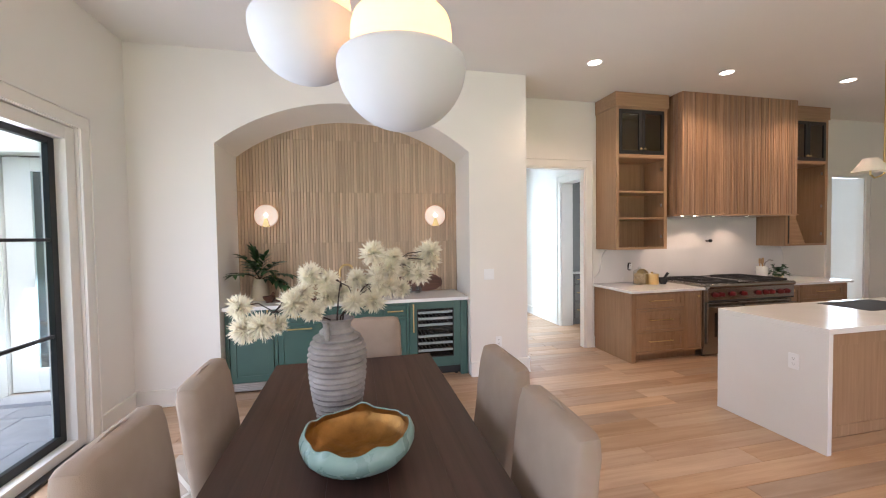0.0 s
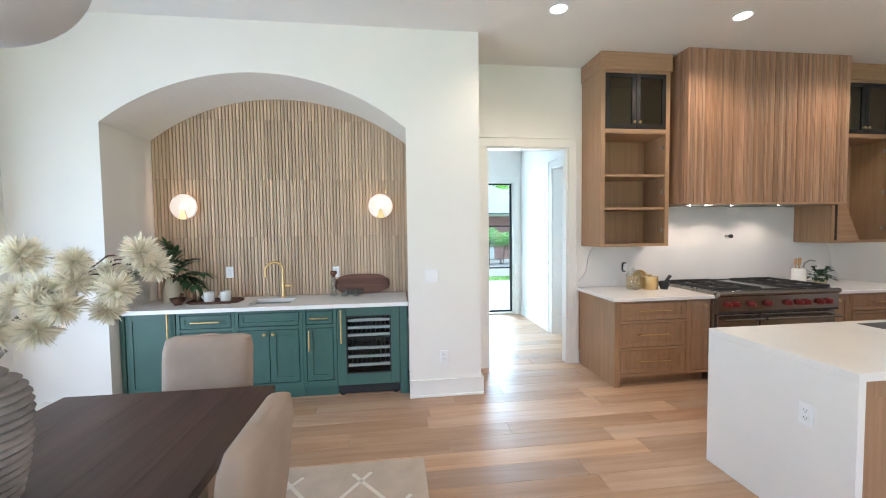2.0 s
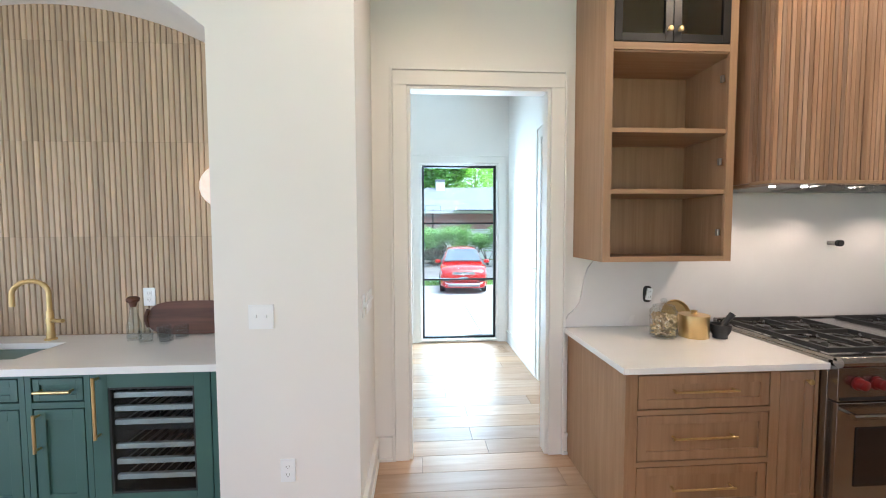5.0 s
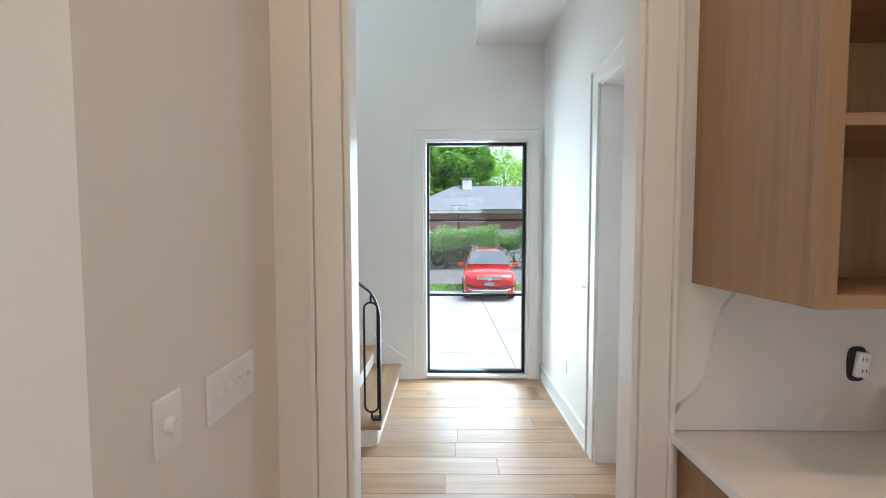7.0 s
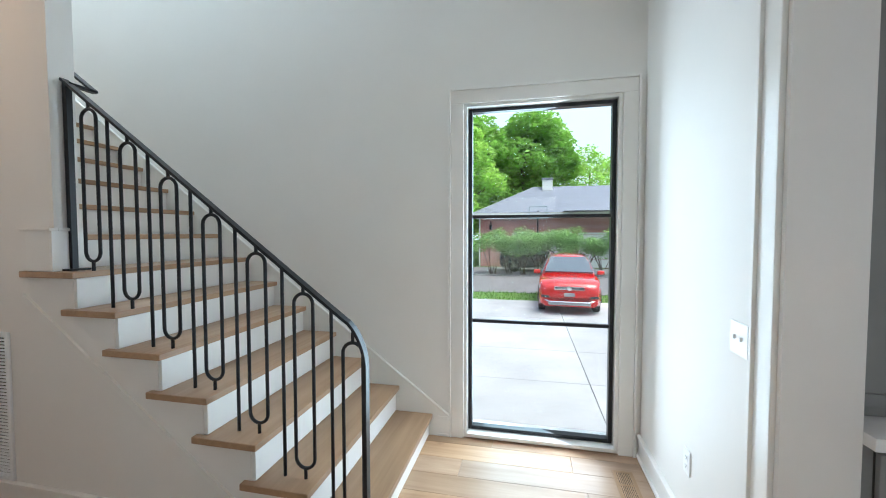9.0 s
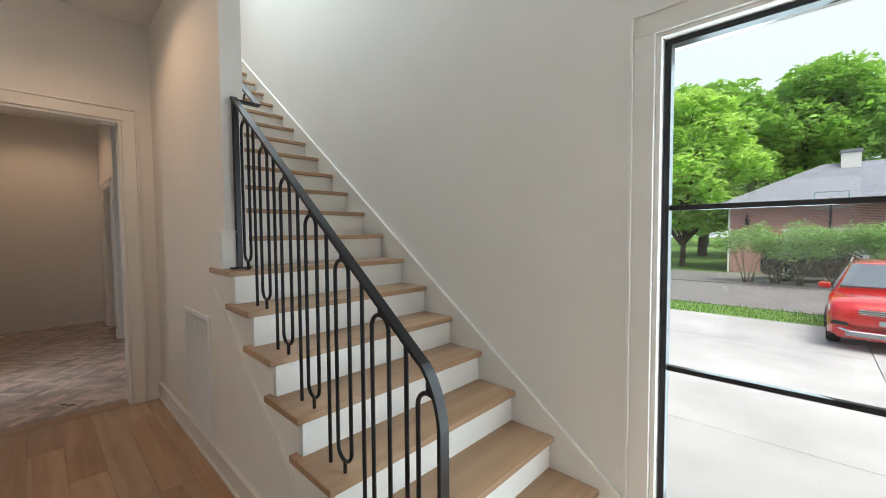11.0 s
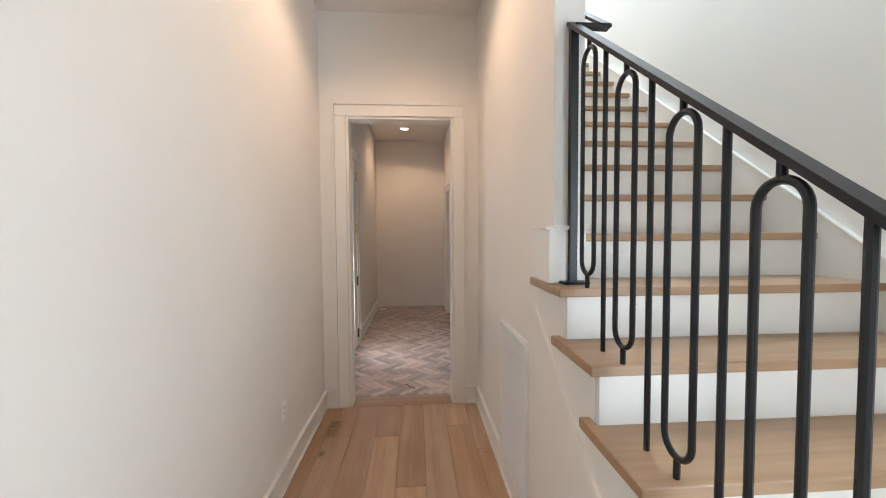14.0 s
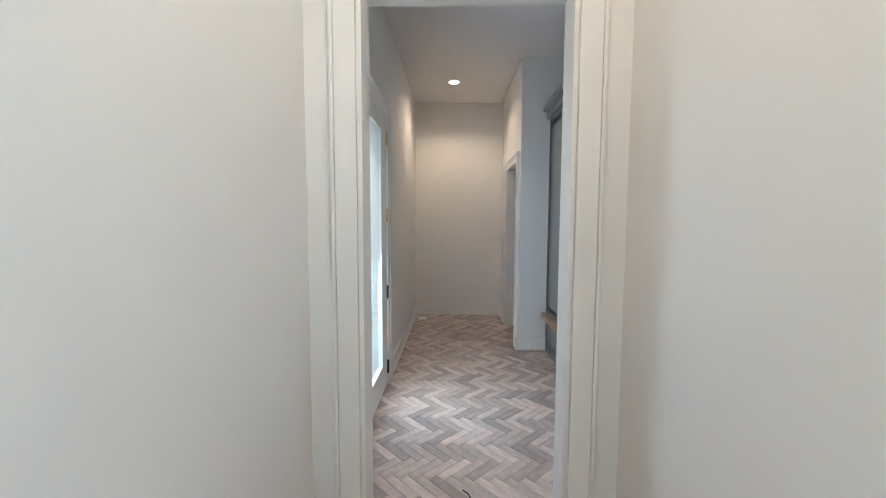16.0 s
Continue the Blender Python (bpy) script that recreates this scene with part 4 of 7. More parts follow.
fr = shaker(u, "door", 5.603, 5.787, 0.131, 0.822, KF, OAK, stile=0.045)
knob(fr, (5.64, KF, 0.775))
solid("kitchen_counter", boxes((RX1 + 0.004, 6.66, 4.155, 4.948, 0.848, 0.880), bevel=0.002), QUARTZ, "white quartz counter beside the range", "countertop")
# backsplash slab with scalloped ends
sweep = [(3.14, 0.884), (3.15, 0.925), (3.17, 0.965), (3.215, 1.0), (3.25, 1.05), (3.262, 1.12), (3.275, 1.2), (3.30, 1.28), (3.34, 1.33), (3.40, 1.353)]
bmb = bmesh.new()
for (xa, za), (xb, zb) in zip(sweep, sweep[1:]):
    for m_ in (lambda x: x, lambda x: 9.75 - x):
        xs = sorted((m_(xa), m_(xb)))
        za_, zb_ = (za, zb) if m_(xa) <= m_(xb) else (zb, za)
        vs = [bmb.verts.new(p) for p in ((xs[0], 4.932, 0.882), (xs[1], 4.932, 0.882), (xs[1], 4.932, zb_), (xs[0], 4.932, za_))]
        vt = [bmb.verts.new((v.co.x, 4.95, v.co.z)) for v in vs]
        bmb.faces.new(vs)
        for i in range(4):
            bmb.faces.new((vs[i], vs[(i + 1) % 4], vt[(i + 1) % 4], vt[i]))
bx(bmb, 3.40, 4.0, 4.932, 4.95, 0.882, 1.353)
bx(bmb, 4.0, 5.94, 4.932, 4.95, 0.60, 1.78)
bx(bmb, 5.94, 6.35, 4.932, 4.95, 0.882, 1.353)
solid("backsplash", bmb, SPLASH, "white quartz splashback with scalloped ends", "backsplash", "structure")


def oak_upper(x0, x1, label, items):
    UF, UZ0, UZ1 = 4.53, 1.355, 3.345
    u = thing("oak_wall_cabinet", ((x0 + x1) / 2, 4.75, UZ0), label, "cabinet", "tall oak wall cabinets")
    each("body", ((x0, x0 + 0.02, UF + 0.02, 4.945, UZ0, UZ1), (x1 - 0.02, x1, UF + 0.02, 4.945, UZ0, UZ1), (x0 + 0.02, x1 - 0.02, 4.925, 4.93, UZ0, UZ1), (x0 + 0.02, x1 - 0.02, UF + 0.02, 4.925, UZ0, UZ0 + 0.02), (x0 + 0.02, x1 - 0.02, UF + 0.02, 4.925, 3.14, 3.16),), OAK, u)
    each("face_frame", ((x0, x0 + 0.045, UF, UF + 0.02, UZ0, UZ1), (x1 - 0.045, x1, UF, UF + 0.02, UZ0, UZ1),), OAK, u)
    each("face_rail", ((x0 + 0.045, x1 - 0.045, UF, UF + 0.02, UZ0, UZ0 + 0.03), (x0 + 0.045, x1 - 0.045, UF, UF + 0.02, 2.535, 2.575), (x0 + 0.045, x1 - 0.045, UF, UF + 0.02, 3.14, UZ1),), OAKX, u)
    part("crown", boxes((x0 - 0.012, x1 + 0.012, UF - 0.014, UF, 3.17, UZ1), (x0 - 0.012, x0, UF, 4.945, 3.17, UZ1)), OAKX, u)
    for z in (1.755, 2.098, 2.54) if x0 < 4 else (2.54,):
        part("shelf", box(x0 + 0.021, x1 - 0.021, UF + 0.012, 4.924, z - 0.013, z + 0.013, 0.001), OAKX, u)
    xm = (x0 + x1) / 2
    for a, b, kx in ((x0 + 0.048, xm - 0.002, xm - 0.03), (xm + 0.002, x1 - 0.048, xm + 0.03)):
        s = 0.045
        gd = part("glass_door", boxes((a, a + s, UF - 0.004, UF + 0.016, 2.578, 3.137), (b - s, b, UF - 0.004, UF + 0.016, 2.578, 3.137), (a + s, b - s, UF - 0.004, UF + 0.016, 3.092, 3.137), (a + s, b - s, UF - 0.004, UF + 0.016, 2.578, 2.623), bevel=0.002), BLACKPAINT, u, "black framed glass door")
        part("pane", box(a + s, b - s, UF + 0.004, UF + 0.007, 2.623, 3.092), WINEGLASS, gd)
        knob(gd, (kx, UF - 0.004, 2.64))
    for z in (1.52, 1.93, 2.40):
        part("hinge", boxes((x1 - 0.062, x1 - 0.046, UF + 0.03, UF + 0.05, z - 0.02, z + 0.02), bevel=0.003), STEEL, u)
    return u


oak_upper(3.20, 3.965, "tall oak wall cabinet with open shelves and black glass doors", 0)
oak_upper(5.955, 6.735, "tall oak wall cabinet with a loose shelf leaning inside", 0)
board = boxes((6.12, 6.43, 4.60, 4.618, 1.376, 2.05), bevel=0.002)
for v in board.verts:
    v.co.y += (v.co.z - 1.376) * 0.3
    v.co.x -= (v.co.z - 1.376) * 0.06
ls = solid("loose_shelf_board", board, OAKX, "loose oak shelf board leaning in the cabinet", "shelf board")
solid("picture_panel", boxes((6.06, 6.085, 4.57, 4.86, 1.376, 1.98)), BLACKPAINT, "dark board leaning inside the open cabinet", "board")

# hood clad with slats
hd = thing("range_hood", (4.99, 4.65, 1.785), "range hood clad in narrow vertical wood slats", "range hood")
HX0, HX1, HF = 4.03, 5.945, 4.36
part("body", boxes((HX0 + 0.014, HX1 - 0.014, HF + 0.014, 4.945, 1.80, 3.348)), HOODWOOD, hd)
part("bottom_board", boxes((HX0 - 0.006, HX1 + 0.006, HF - 0.006, HF + 0.05, 1.782, 1.80), (HX0 - 0.006, HX0 + 0.05, HF + 0.05, 4.49, 1.782, 1.80), (HX0 + 0.05, 4.14, HF + 0.05, 4.945, 1.782, 1.80), (5.83, HX1, HF + 0.05, 4.945, 1.782, 1.80), bevel=0.002), OAKX, hd)
part("liner", boxes((4.14, 5.83, HF + 0.05, 4.93, 1.788, 1.796), *[(4.45 + 0.03 * i, 4.462 + 0.03 * i, HF + 0.1, 4.8, 1.782, 1.788) for i in range(36)]), STEEL, hd, "steel hood insert with slots")
for x in (4.22, 4.42, 4.72, 5.3):
    part("hood_lamp", lathe([(0.0, -0.004), (0.014, -0.004), (0.016, 0.004)], 16, (x, 4.55, 1.784)), LAMP_ON, hd)
slat_meshes = []
for k in range(4):
    bm = box(-0.0125 + 0.001, 0.0125 - 0.001, -0.008 - 0.003 * (k % 2), 0.008, 0, 1.548, 0.002)
    me = bpy.data.meshes.new("slat")
    bmesh.ops.recalc_face_normals(bm, faces=bm.faces)
    bm.to_mesh(me)
    bm.free()
    me.materials.append(HOODWOOD)
    slat_meshes.append(me)
rg = random.Random(3)
n = int((HX1 - HX0) / 0.0266)
for i in range(n):
    piece("slat", rg.choice(slat_meshes), hd, pose(HX0 + 0.0133 + i * 0.0266, HF + 0.008, 1.80))
for i in range(5):
    piece("slat", rg.choice(slat_meshes), hd, pose(HX0 + 0.008, HF + 0.03 + i * 0.0266, 1.80, 0, 0, -90))

# range
# steel darkened in its base colour to imitate the dark room it reflects
RSTEEL = material("range_steel_dark_reflection", (0.33, 0.315, 0.30), 0.24, 1.0, vary=0.08, bump=0.02, bump_scale=200)
RED = material("red_knob", (0.16, 0.008, 0.008), 0.3, bump=0.0)
IRON = material("cast_iron", (0.02, 0.02, 0.021), 0.55, bump=0.15, bump_scale=150)
OVENGLASS = material("dark_oven_glass", (0.012, 0.011, 0.011), 0.08, bump=0.0)
r = thing("range", (4.87, 4.5, 0), "wide stainless steel range with red knobs and iron grates", "range")
part("body", boxes((RX0, RX1, 4.17, 4.93, 0.12, 0.895), (RX0, RX1, 4.12, 4.17, 0.70, 0.87), bevel=0.004), RSTEEL, r)
part("bullnose", tube([(RX0, 4.125, 0.893), (RX1, 4.125, 0.893)], 0.026, 16), RSTEEL, r, smooth=True)
part("cooktop", boxes((RX0, RX1, 4.13, 4.93, 0.895, 0.912), (RX0, RX1, 4.90, 4.93, 0.912, 0.93), bevel=0.003), RSTEEL, r)
part("kick_plate", box(RX0 + 0.02, RX1 - 0.02, 4.20, 4.22, 0.02, 0.12, 0.002), RSTEEL, r)
for x in (RX0 + 0.05, RX1 - 0.05):
    part("leg", lathe([(0.02, 0), (0.02, 0.12)], 12, (x, 4.24, 0), cap=True), RSTEEL, r)
part("griddle", boxes((4.75, 5.0, 4.2, 4.86, 0.912, 0.926), bevel=0.004), RSTEEL, r, "bare steel griddle plate")


def grate(x0, x1, y0, y1):
    bm = bmesh.new()
    z0, z1 = 0.918, 0.944
    for a in (y0, (y0 + y1) / 2, y1 - 0.014):
        bx(bm, x0, x1, a, a + 0.014, z0, z1, 0.003)
    for a in (x0, (x0 + x1) / 2 - 0.007, x1 - 0.014):
        bx(bm, a, a + 0.014, y0 + 0.014, y1 - 0.014, z0, z1, 0.003)
    for yc in ((3 * y0 + y1) / 4, (y0 + 3 * y1) / 4):
        for xc in ((3 * x0 + x1) / 4, (x0 + 3 * x1) / 4):
            for a in range(4):
                c, s = math.cos(a * math.pi / 2 + 0.785), math.sin(a * math.pi / 2 + 0.785)
                tube([(xc + c * 0.035, yc + s * 0.035, z1 - 0.006), (xc + c * 0.11, yc + s * 0.11, z1 - 0.006)], 0.006, 6, bm=bm)
            bmesh.ops.create_cone(bm, cap_ends=True, segments=16, radius1=0.045, radius2=0.035, depth=0.018, matrix=Matrix.Translation((xc, yc, 0.922)))
    return bm


for x0, x1 in ((RX0 + 0.02, 4.73), (5.02, RX1 - 0.02)):
    part("grate", grate(x0, x1, 4.19, 4.87), IRON, r, "black cast iron grate")
for i, x in enumerate((4.29, 4.385, 4.55, 4.73, 4.96, 5.08, 5.17, 5.32, 5.42)):
    bm = lathe([(0.034, 0), (0.034, 0.006), (0.027, 0.008), (0.025, 0.036), (0.02, 0.04), (0, 0.041)], 20)
    bmesh.ops.transform(bm, matrix=Matrix.Translation((x, 4.119, 0.79)) @ Matrix.Rotation(radians(90), 4, "X"), verts=bm.verts)
    kn = part("knob", bm, RED, r, "red control knob", smooth=True)
for x0, x1 in ((RX0 + 0.02, 4.66), (4.675, RX1 - 0.02)):
    od = part("oven_door", boxes((x0, x1, 4.135, 4.17, 0.17, 0.685), bevel=0.004), RSTEEL, r)
    part("oven_window", box(x0 + 0.1, x1 - 0.1, 4.130, 4.136, 0.26, 0.56, 0.002), OVENGLASS, od, "dark oven glass")
    hb = tube([(x0 + 0.01, 4.075, 0.645), (x1 - 0.01, 4.075, 0.645)], 0.013, 12)
    for x in (x0 + 0.04, x1 - 0.04):
        tube([(x, 4.136, 0.645), (x, 4.075, 0.645)], 0.009, 8, bm=hb)
    part("oven_handle", hb, RSTEEL, od, smooth=True)
part("panel_strip", box(RX0 + 0.01, RX1 - 0.01, 4.117, 4.121, 0.705, 0.72), RUBBER, r)

pf = thing("pot_filler_stub", (5.02, 4.932, 1.44), "capped pipe stub for a pot filler on the splashback", "pipe")
bm = tube([(5.02, 4.932, 1.44), (5.02, 4.86, 1.44)], 0.016, 14)
part("pipe", bm, STEEL, pf, smooth=True)
part("collar", tube([(5.02, 4.875, 1.44), (5.02, 4.85, 1.44)], 0.022, 14), RUBBER, pf, smooth=True)
# bare socket box in the splashback
ob_ = thing("open_outlet_box", (3.715, 4.932, 1.10), "uncovered white socket in a dark cut-out", "socket")
# flat dark plate painted as the shaded hole round the socket
part("cutout", flat_poly([(3.715 + 0.031 * math.copysign(abs(math.cos(a)) ** 0.6, math.cos(a)), 1.10 + 0.056 * math.copysign(abs(math.sin(a)) ** 0.6, math.sin(a))) for a in [2 * math.pi * i / 28 for i in range(28)]], "y", 4.929, 4.931), SLOTSHADE, ob_)
sock = box(-0.018, 0.018, 4.912, 4.9285, -0.04, 0.04, 0.003)
bmesh.ops.transform(sock, matrix=Matrix.Translation((3.722, 0, 1.10)) @ Matrix.Rotation(radians(8), 4, "Y"), verts=sock.verts)
part("socket_face", sock, PLASTIC, ob_)
for dz in (-0.018, 0.018):
    part("socket_slot", boxes((3.715, 3.717, 4.911, 4.9125, 1.096 + dz, 1.106 + dz), (3.727, 3.729, 4.911, 4.9125, 1.096 + dz, 1.106 + dz)), SLOTSHADE, ob_)

# things on the kitchen counter
cn = thing("pasta_jar", (3.655, 4.66, 0.88), "clear glass jar full of dry pasta", "jar")
part("jar", lathe([(0.0, 0.002), (0.07, 0.0), (0.076, 0.01), (0.076, 0.165), (0.06, 0.185), (0.057, 0.185), (0.072, 0.163), (0.072, 0.012), (0.0, 0.008)], 28, (3.655, 4.66, 0.88)), clear_glass("jar_glass", (0.97, 0.98, 0.97)), cn, smooth=True)
part("lid", lathe([(0.062, 0.185), (0.062, 0.196), (0.03, 0.205), (0.012, 0.21), (0.02, 0.225), (0.012, 0.24), (0.0, 0.242)], 24, (3.655, 4.66, 0.88)), TUMBLER, cn, "glass lid", smooth=True)
PASTA = material("dry_pasta", (0.66, 0.50, 0.30), 0.6, per_island=0.25)
pb = bmesh.new()
rg = random.Random(8)
for i in range(170):
    a, q, z = rg.uniform(0, 6.28), math.sqrt(rg.random()) * 0.06, 0.895 + rg.random() * 0.13
    c = Vector((3.655 + q * math.cos(a), 4.66 + q * math.sin(a), z))
    dvec = Vector((rg.uniform(-1, 1), rg.uniform(-1, 1), rg.uniform(-0.6, 0.6))).normalized() * 0.017
    tube([c - dvec, c + dvec], 0.007, 5, bm=pb)
tagged(part("pasta", pb, PASTA, cn, "cream penne pasta"), kind="stuff")
bc = thing("brass_canister", (3.85, 4.66, 0.88), "brushed brass canister with a knob lid", "canister")
part("body", lathe([(0.0, 0.0), (0.08, 0.0), (0.083, 0.004), (0.083, 0.125), (0.0, 0.126)], 28, (3.85, 4.66, 0.88)), BRASS, bc, smooth=True)
part("lid", lathe([(0.085, 0.118), (0.085, 0.137), (0.02, 0.141), (0.014, 0.15), (0.02, 0.162), (0.0, 0.166)], 28, (3.85, 4.66, 0.88)), BRASS, bc, smooth=True)
solid("brass_leaf_tray", lathe([(0.0, 0.0), (0.09, 0.0), (0.1, 0.02), (0.104, 0.02), (0.09, -0.004)], 28), BRASS, "round brass tray propped behind the canister", "tray", smooth=True).matrix_world = Matrix.Translation((3.87, 4.87, 0.965)) @ Matrix.Rotation(radians(78), 4, "X")
mo = thing("mortar", (3.99, 4.62, 0.88), "black stone mortar with its pestle", "mortar")
part("bowl", lathe([(0.0, 0.0), (0.04, 0.0), (0.038, 0.015), (0.052, 0.04), (0.06, 0.085), (0.05, 0.085), (0.04, 0.045), (0.0, 0.03)], 24, (3.99, 4.62, 0.88)), IRON, mo, smooth=True)
part("pestle", tube([(3.98, 4.62, 0.93), (4.05, 4.60, 1.03)], 0.012, 10, taper=0.018), IRON, mo, smooth=True)
ck = thing("utensil_crock", (5.66, 4.62, 0.88), "white crock holding wooden spoons", "crock")
part("crock", lathe([(0.0, 0.0), (0.066, 0.0), (0.07, 0.006), (0.07, 0.19), (0.064, 0.19), (0.062, 0.02), (0.0, 0.015)], 28, (5.66, 4.62, 0.88)), CERAMIC, ck, smooth=True)
SPOON = wood("spoon_wood", (0.55, 0.33, 0.16), (0.42, 0.24, 0.11), "z", 0.5)
for dx, dy, l in ((-0.03, 0.01, 0.29), (0.0, -0.01, 0.3), (0.03, 0.02, 0.28)):
    part("spoon", boxes((5.66 + dx - 0.006, 5.66 + dx + 0.006, 4.62 + dy - 0.004, 4.62 + dy + 0.004, 0.9, 0.88 + l - 0.05), (5.66 + dx - 0.018, 5.66 + dx + 0.018, 4.62 + dy - 0.004, 4.62 + dy + 0.004, 0.88 + l - 0.06, 0.88 + l + 0.01), bevel=0.003), SPOON, ck)
kp = thing("potted_herb", (5.87, 4.55, 0.88), "dark green leafy plant in a low pot", "plant")
part("pot", lathe([(0.0, 0.0), (0.05, 0.0), (0.06, 0.07), (0.055, 0.07), (0.0, 0.06)], 20, (5.87, 4.55, 0.88)), CREAMPOT, kp, smooth=True)
lv = bmesh.new()
for k in range(90):
    a, e = rg.uniform(0, 6.28), rg.uniform(-0.2, 1.2)
    d = Vector((math.cos(a) * math.cos(e), math.sin(a) * math.cos(e), math.sin(e)))
    leaf_bm(lv, Vector((5.87, 4.55, 0.97)) + d * rg.uniform(0.02, 0.12), d + Vector((0, 0, 0.2)), rg.uniform(0.05, 0.09), 0.045, droop=0.5, rows=3)
part("foliage", lv, LEAF, kp, smooth=True)
fc = thing("wall_tap", (6.0, 4.93, 1.03), "chrome wall tap on the splashback", "faucet")
part("spout", tube([(6.0, 4.932, 1.02), (6.0, 4.86, 1.03), (5.99, 4.83, 1.1), (6.02, 4.80, 1.14), (6.08, 4.79, 1.13)], 0.01, 10), STEEL, fc, smooth=True)

# island
IX0, IY0, IY1 = 3.115, 2.185, 3.02
isl = thing("kitchen_island", (4.6, 2.6, 0), "oak island with white quartz waterfall ends", "kitchen island")
part("worktop", boxes((IX0, 6.2, IY0, IY1, 0.845, 0.885), bevel=0.002), QUARTZ, isl, "white quartz worktop")
part("waterfall_panel", boxes((IX0, IX0 + 0.04, IY0, IY1, 0, 0.8448), bevel=0.002), QUARTZ, isl, "white quartz end panel")
part("waterfall_panel", boxes((6.16, 6.2, IY0, IY1, 0, 0.8448), bevel=0.002), QUARTZ, isl)
part("cabinet_body", boxes((IX0 + 0.042, 6.158, IY0 + 0.05, IY1 - 0.03, 0.0, 0.844)), OAK, isl)
for i in range(4):
    a = IX0 + 0.045 + i * 0.752
    shaker(isl, "side_panel", a, a + 0.748, 0.1, 0.835, IY0 + 0.03, OAK, stile=0.08)
part("base_rail", boxes((IX0 + 0.045, 6.155, IY0 + 0.028, IY0 + 0.05, 0, 0.098)), OAKX, isl)
part("sink_rim", boxes((4.15, 4.85, 2.55, 2.95, 0.8852, 0.8872)), RUBBER, isl, "dark sink opening")
plate("outlet", (IX0, 2.40, 0.60), 0.072, 0.115, "x-")


# ---------- fluted tile in the niche ----------
tile = thing("niche_tile", (NC, 4.985, 0.885), "fluted wood-look tile panels lining the niche", "tile", kind="structure")
bed = bmesh.new()
for (xa, za), (xb, zb) in zip(arc, arc[1:]):
    xa, xb = (x + (SPLAY * (x - NC) / (NX1 - NC) if x > NC else 0) for x in (xa, xb))
    v = [bed.verts.new(p) for p in ((xa, 4.986, 0.6), (xb, 4.986, 0.6), (xb, 4.986, zb), (xa, 4.986, za))]
    bed.faces.new(v)
part("tile_bed", bed, GROUT, tile)
RIB = 0.0338
joints = (0.886, 1.503, 2.093, 2.699, 2.95)
rib_cache = {}


def rib_mesh(h0, h1):
    """A rib with a flat bottom and a slanted top (h0 at its left, h1 at its right)."""
    key = (round(h0, 3), round(h1, 3))
    if key not in rib_cache:
        w = RIB / 2 - 0.0021
        bm = bmesh.new()
        ring = [(-w, 0.0), (-w, -0.008), (-w + 0.004, -0.013), (w - 0.004, -0.013), (w, -0.008), (w, 0.0)]
        lo = [bm.verts.new((x, y, 0.0016)) for x, y in ring]
        hi = [bm.verts.new((x, y, h0 + (h1 - h0) * (x + w) / (2 * w) - 0.0006)) for x, y in ring]
        for i in range(5):
            bm.faces.new((lo[i], lo[i + 1], hi[i + 1], hi[i]))
        bm.faces.new(hi)
        bmesh.ops.recalc_face_normals(bm, faces=bm.faces)
        me = bpy.data.meshes.new("tile_rib")
        bm.to_mesh(me)
        bm.free()
        me.materials.append(TILEWOOD)
        rib_cache[key] = me
    return rib_cache[key]


TX_END = NX1 + SPLAY
nr = int((TX_END - NX0) / RIB)
x_off = NX0 + ((TX_END - NX0) - nr * RIB) / 2
for i in range(nr):
    xc = x_off + (i + 0.5) * RIB
    top0, top1 = (arch_z(NC + (q - NC) * ((NX1 - NC) / (TX_END - NC) if q > NC else 1)) for q in (xc - RIB / 2 + 0.003, xc + RIB / 2 - 0.003))
    for a, b in zip(joints, joints[1:]):
        if min(top0, top1) < a + 0.005:
            continue
        piece("tile_rib", rib_mesh(min(b, top0) - a, min(b, top1) - a), tile, pose(xc, 4.986, a))


# ---------- ceiling lights ----------
def downlight(x, y, z, watts, size=0.064):
    d = thing("downlight", (x, y, z), "lit round recessed ceiling light with a white rim", "ceiling light", "recessed lights")
    part("rim", lathe([(size, 0.0), (size + 0.02, -0.002), (size + 0.022, -0.006), (size + 0.004, -0.007), (size, 0.0)], 28, (x, y, z)), PLASTIC, d, smooth=True)
    part("lens", lathe([(0.0, -0.003), (size + 0.003, -0.003)], 28, (x, y, z)), LAMP_ON, d)
    if watts:
        spot("downlight_beam", x, y, z - 0.02, watts)


for x, y in ((2.445, 3.853), (4.066, 3.79), (5.735, 3.70)):
    downlight(x, y, H, 50)
for x, y in ((2.445, 1.2), (4.066, 1.2), (5.735, 1.2)):
    downlight(x, y, H, 28)
downlight(-0.55, 5.73, H, 52)
downlight(-5.27, 5.65, H, 46)
for x in (4.22, 4.72, 5.3):
    spot("hood_beam", x, 4.66, 1.775, 12, 130, (1.0, 0.74, 0.52))

# ---------- pendants ----------
PLASTER = material("white_plaster_shade", (0.66, 0.68, 0.71), 0.75, vary=0.02, bump=0.03)
FROST = bpy.data.materials.new("frosted_glass_shade")
FROST.use_nodes = True
fn = FROST.node_tree.nodes
fd, ft, fm = fn.new("ShaderNodeBsdfDiffuse"), fn.new("ShaderNodeBsdfTranslucent"), fn.new("ShaderNodeMixShader")
fd.inputs["Color"].default_value = (0.85, 0.83, 0.8, 1)
ft.inputs["Color"].default_value = (0.95, 0.86, 0.72, 1)
fm.inputs["Fac"].default_value = 0.6
FROST.node_tree.links.new(fd.outputs["BSDF"], fm.inputs[1])
FROST.node_tree.links.new(ft.outputs["BSDF"], fm.inputs[2])
FROST.node_tree.links.new(fm.outputs["Shader"], fn["Material Output"].inputs["Surface"])


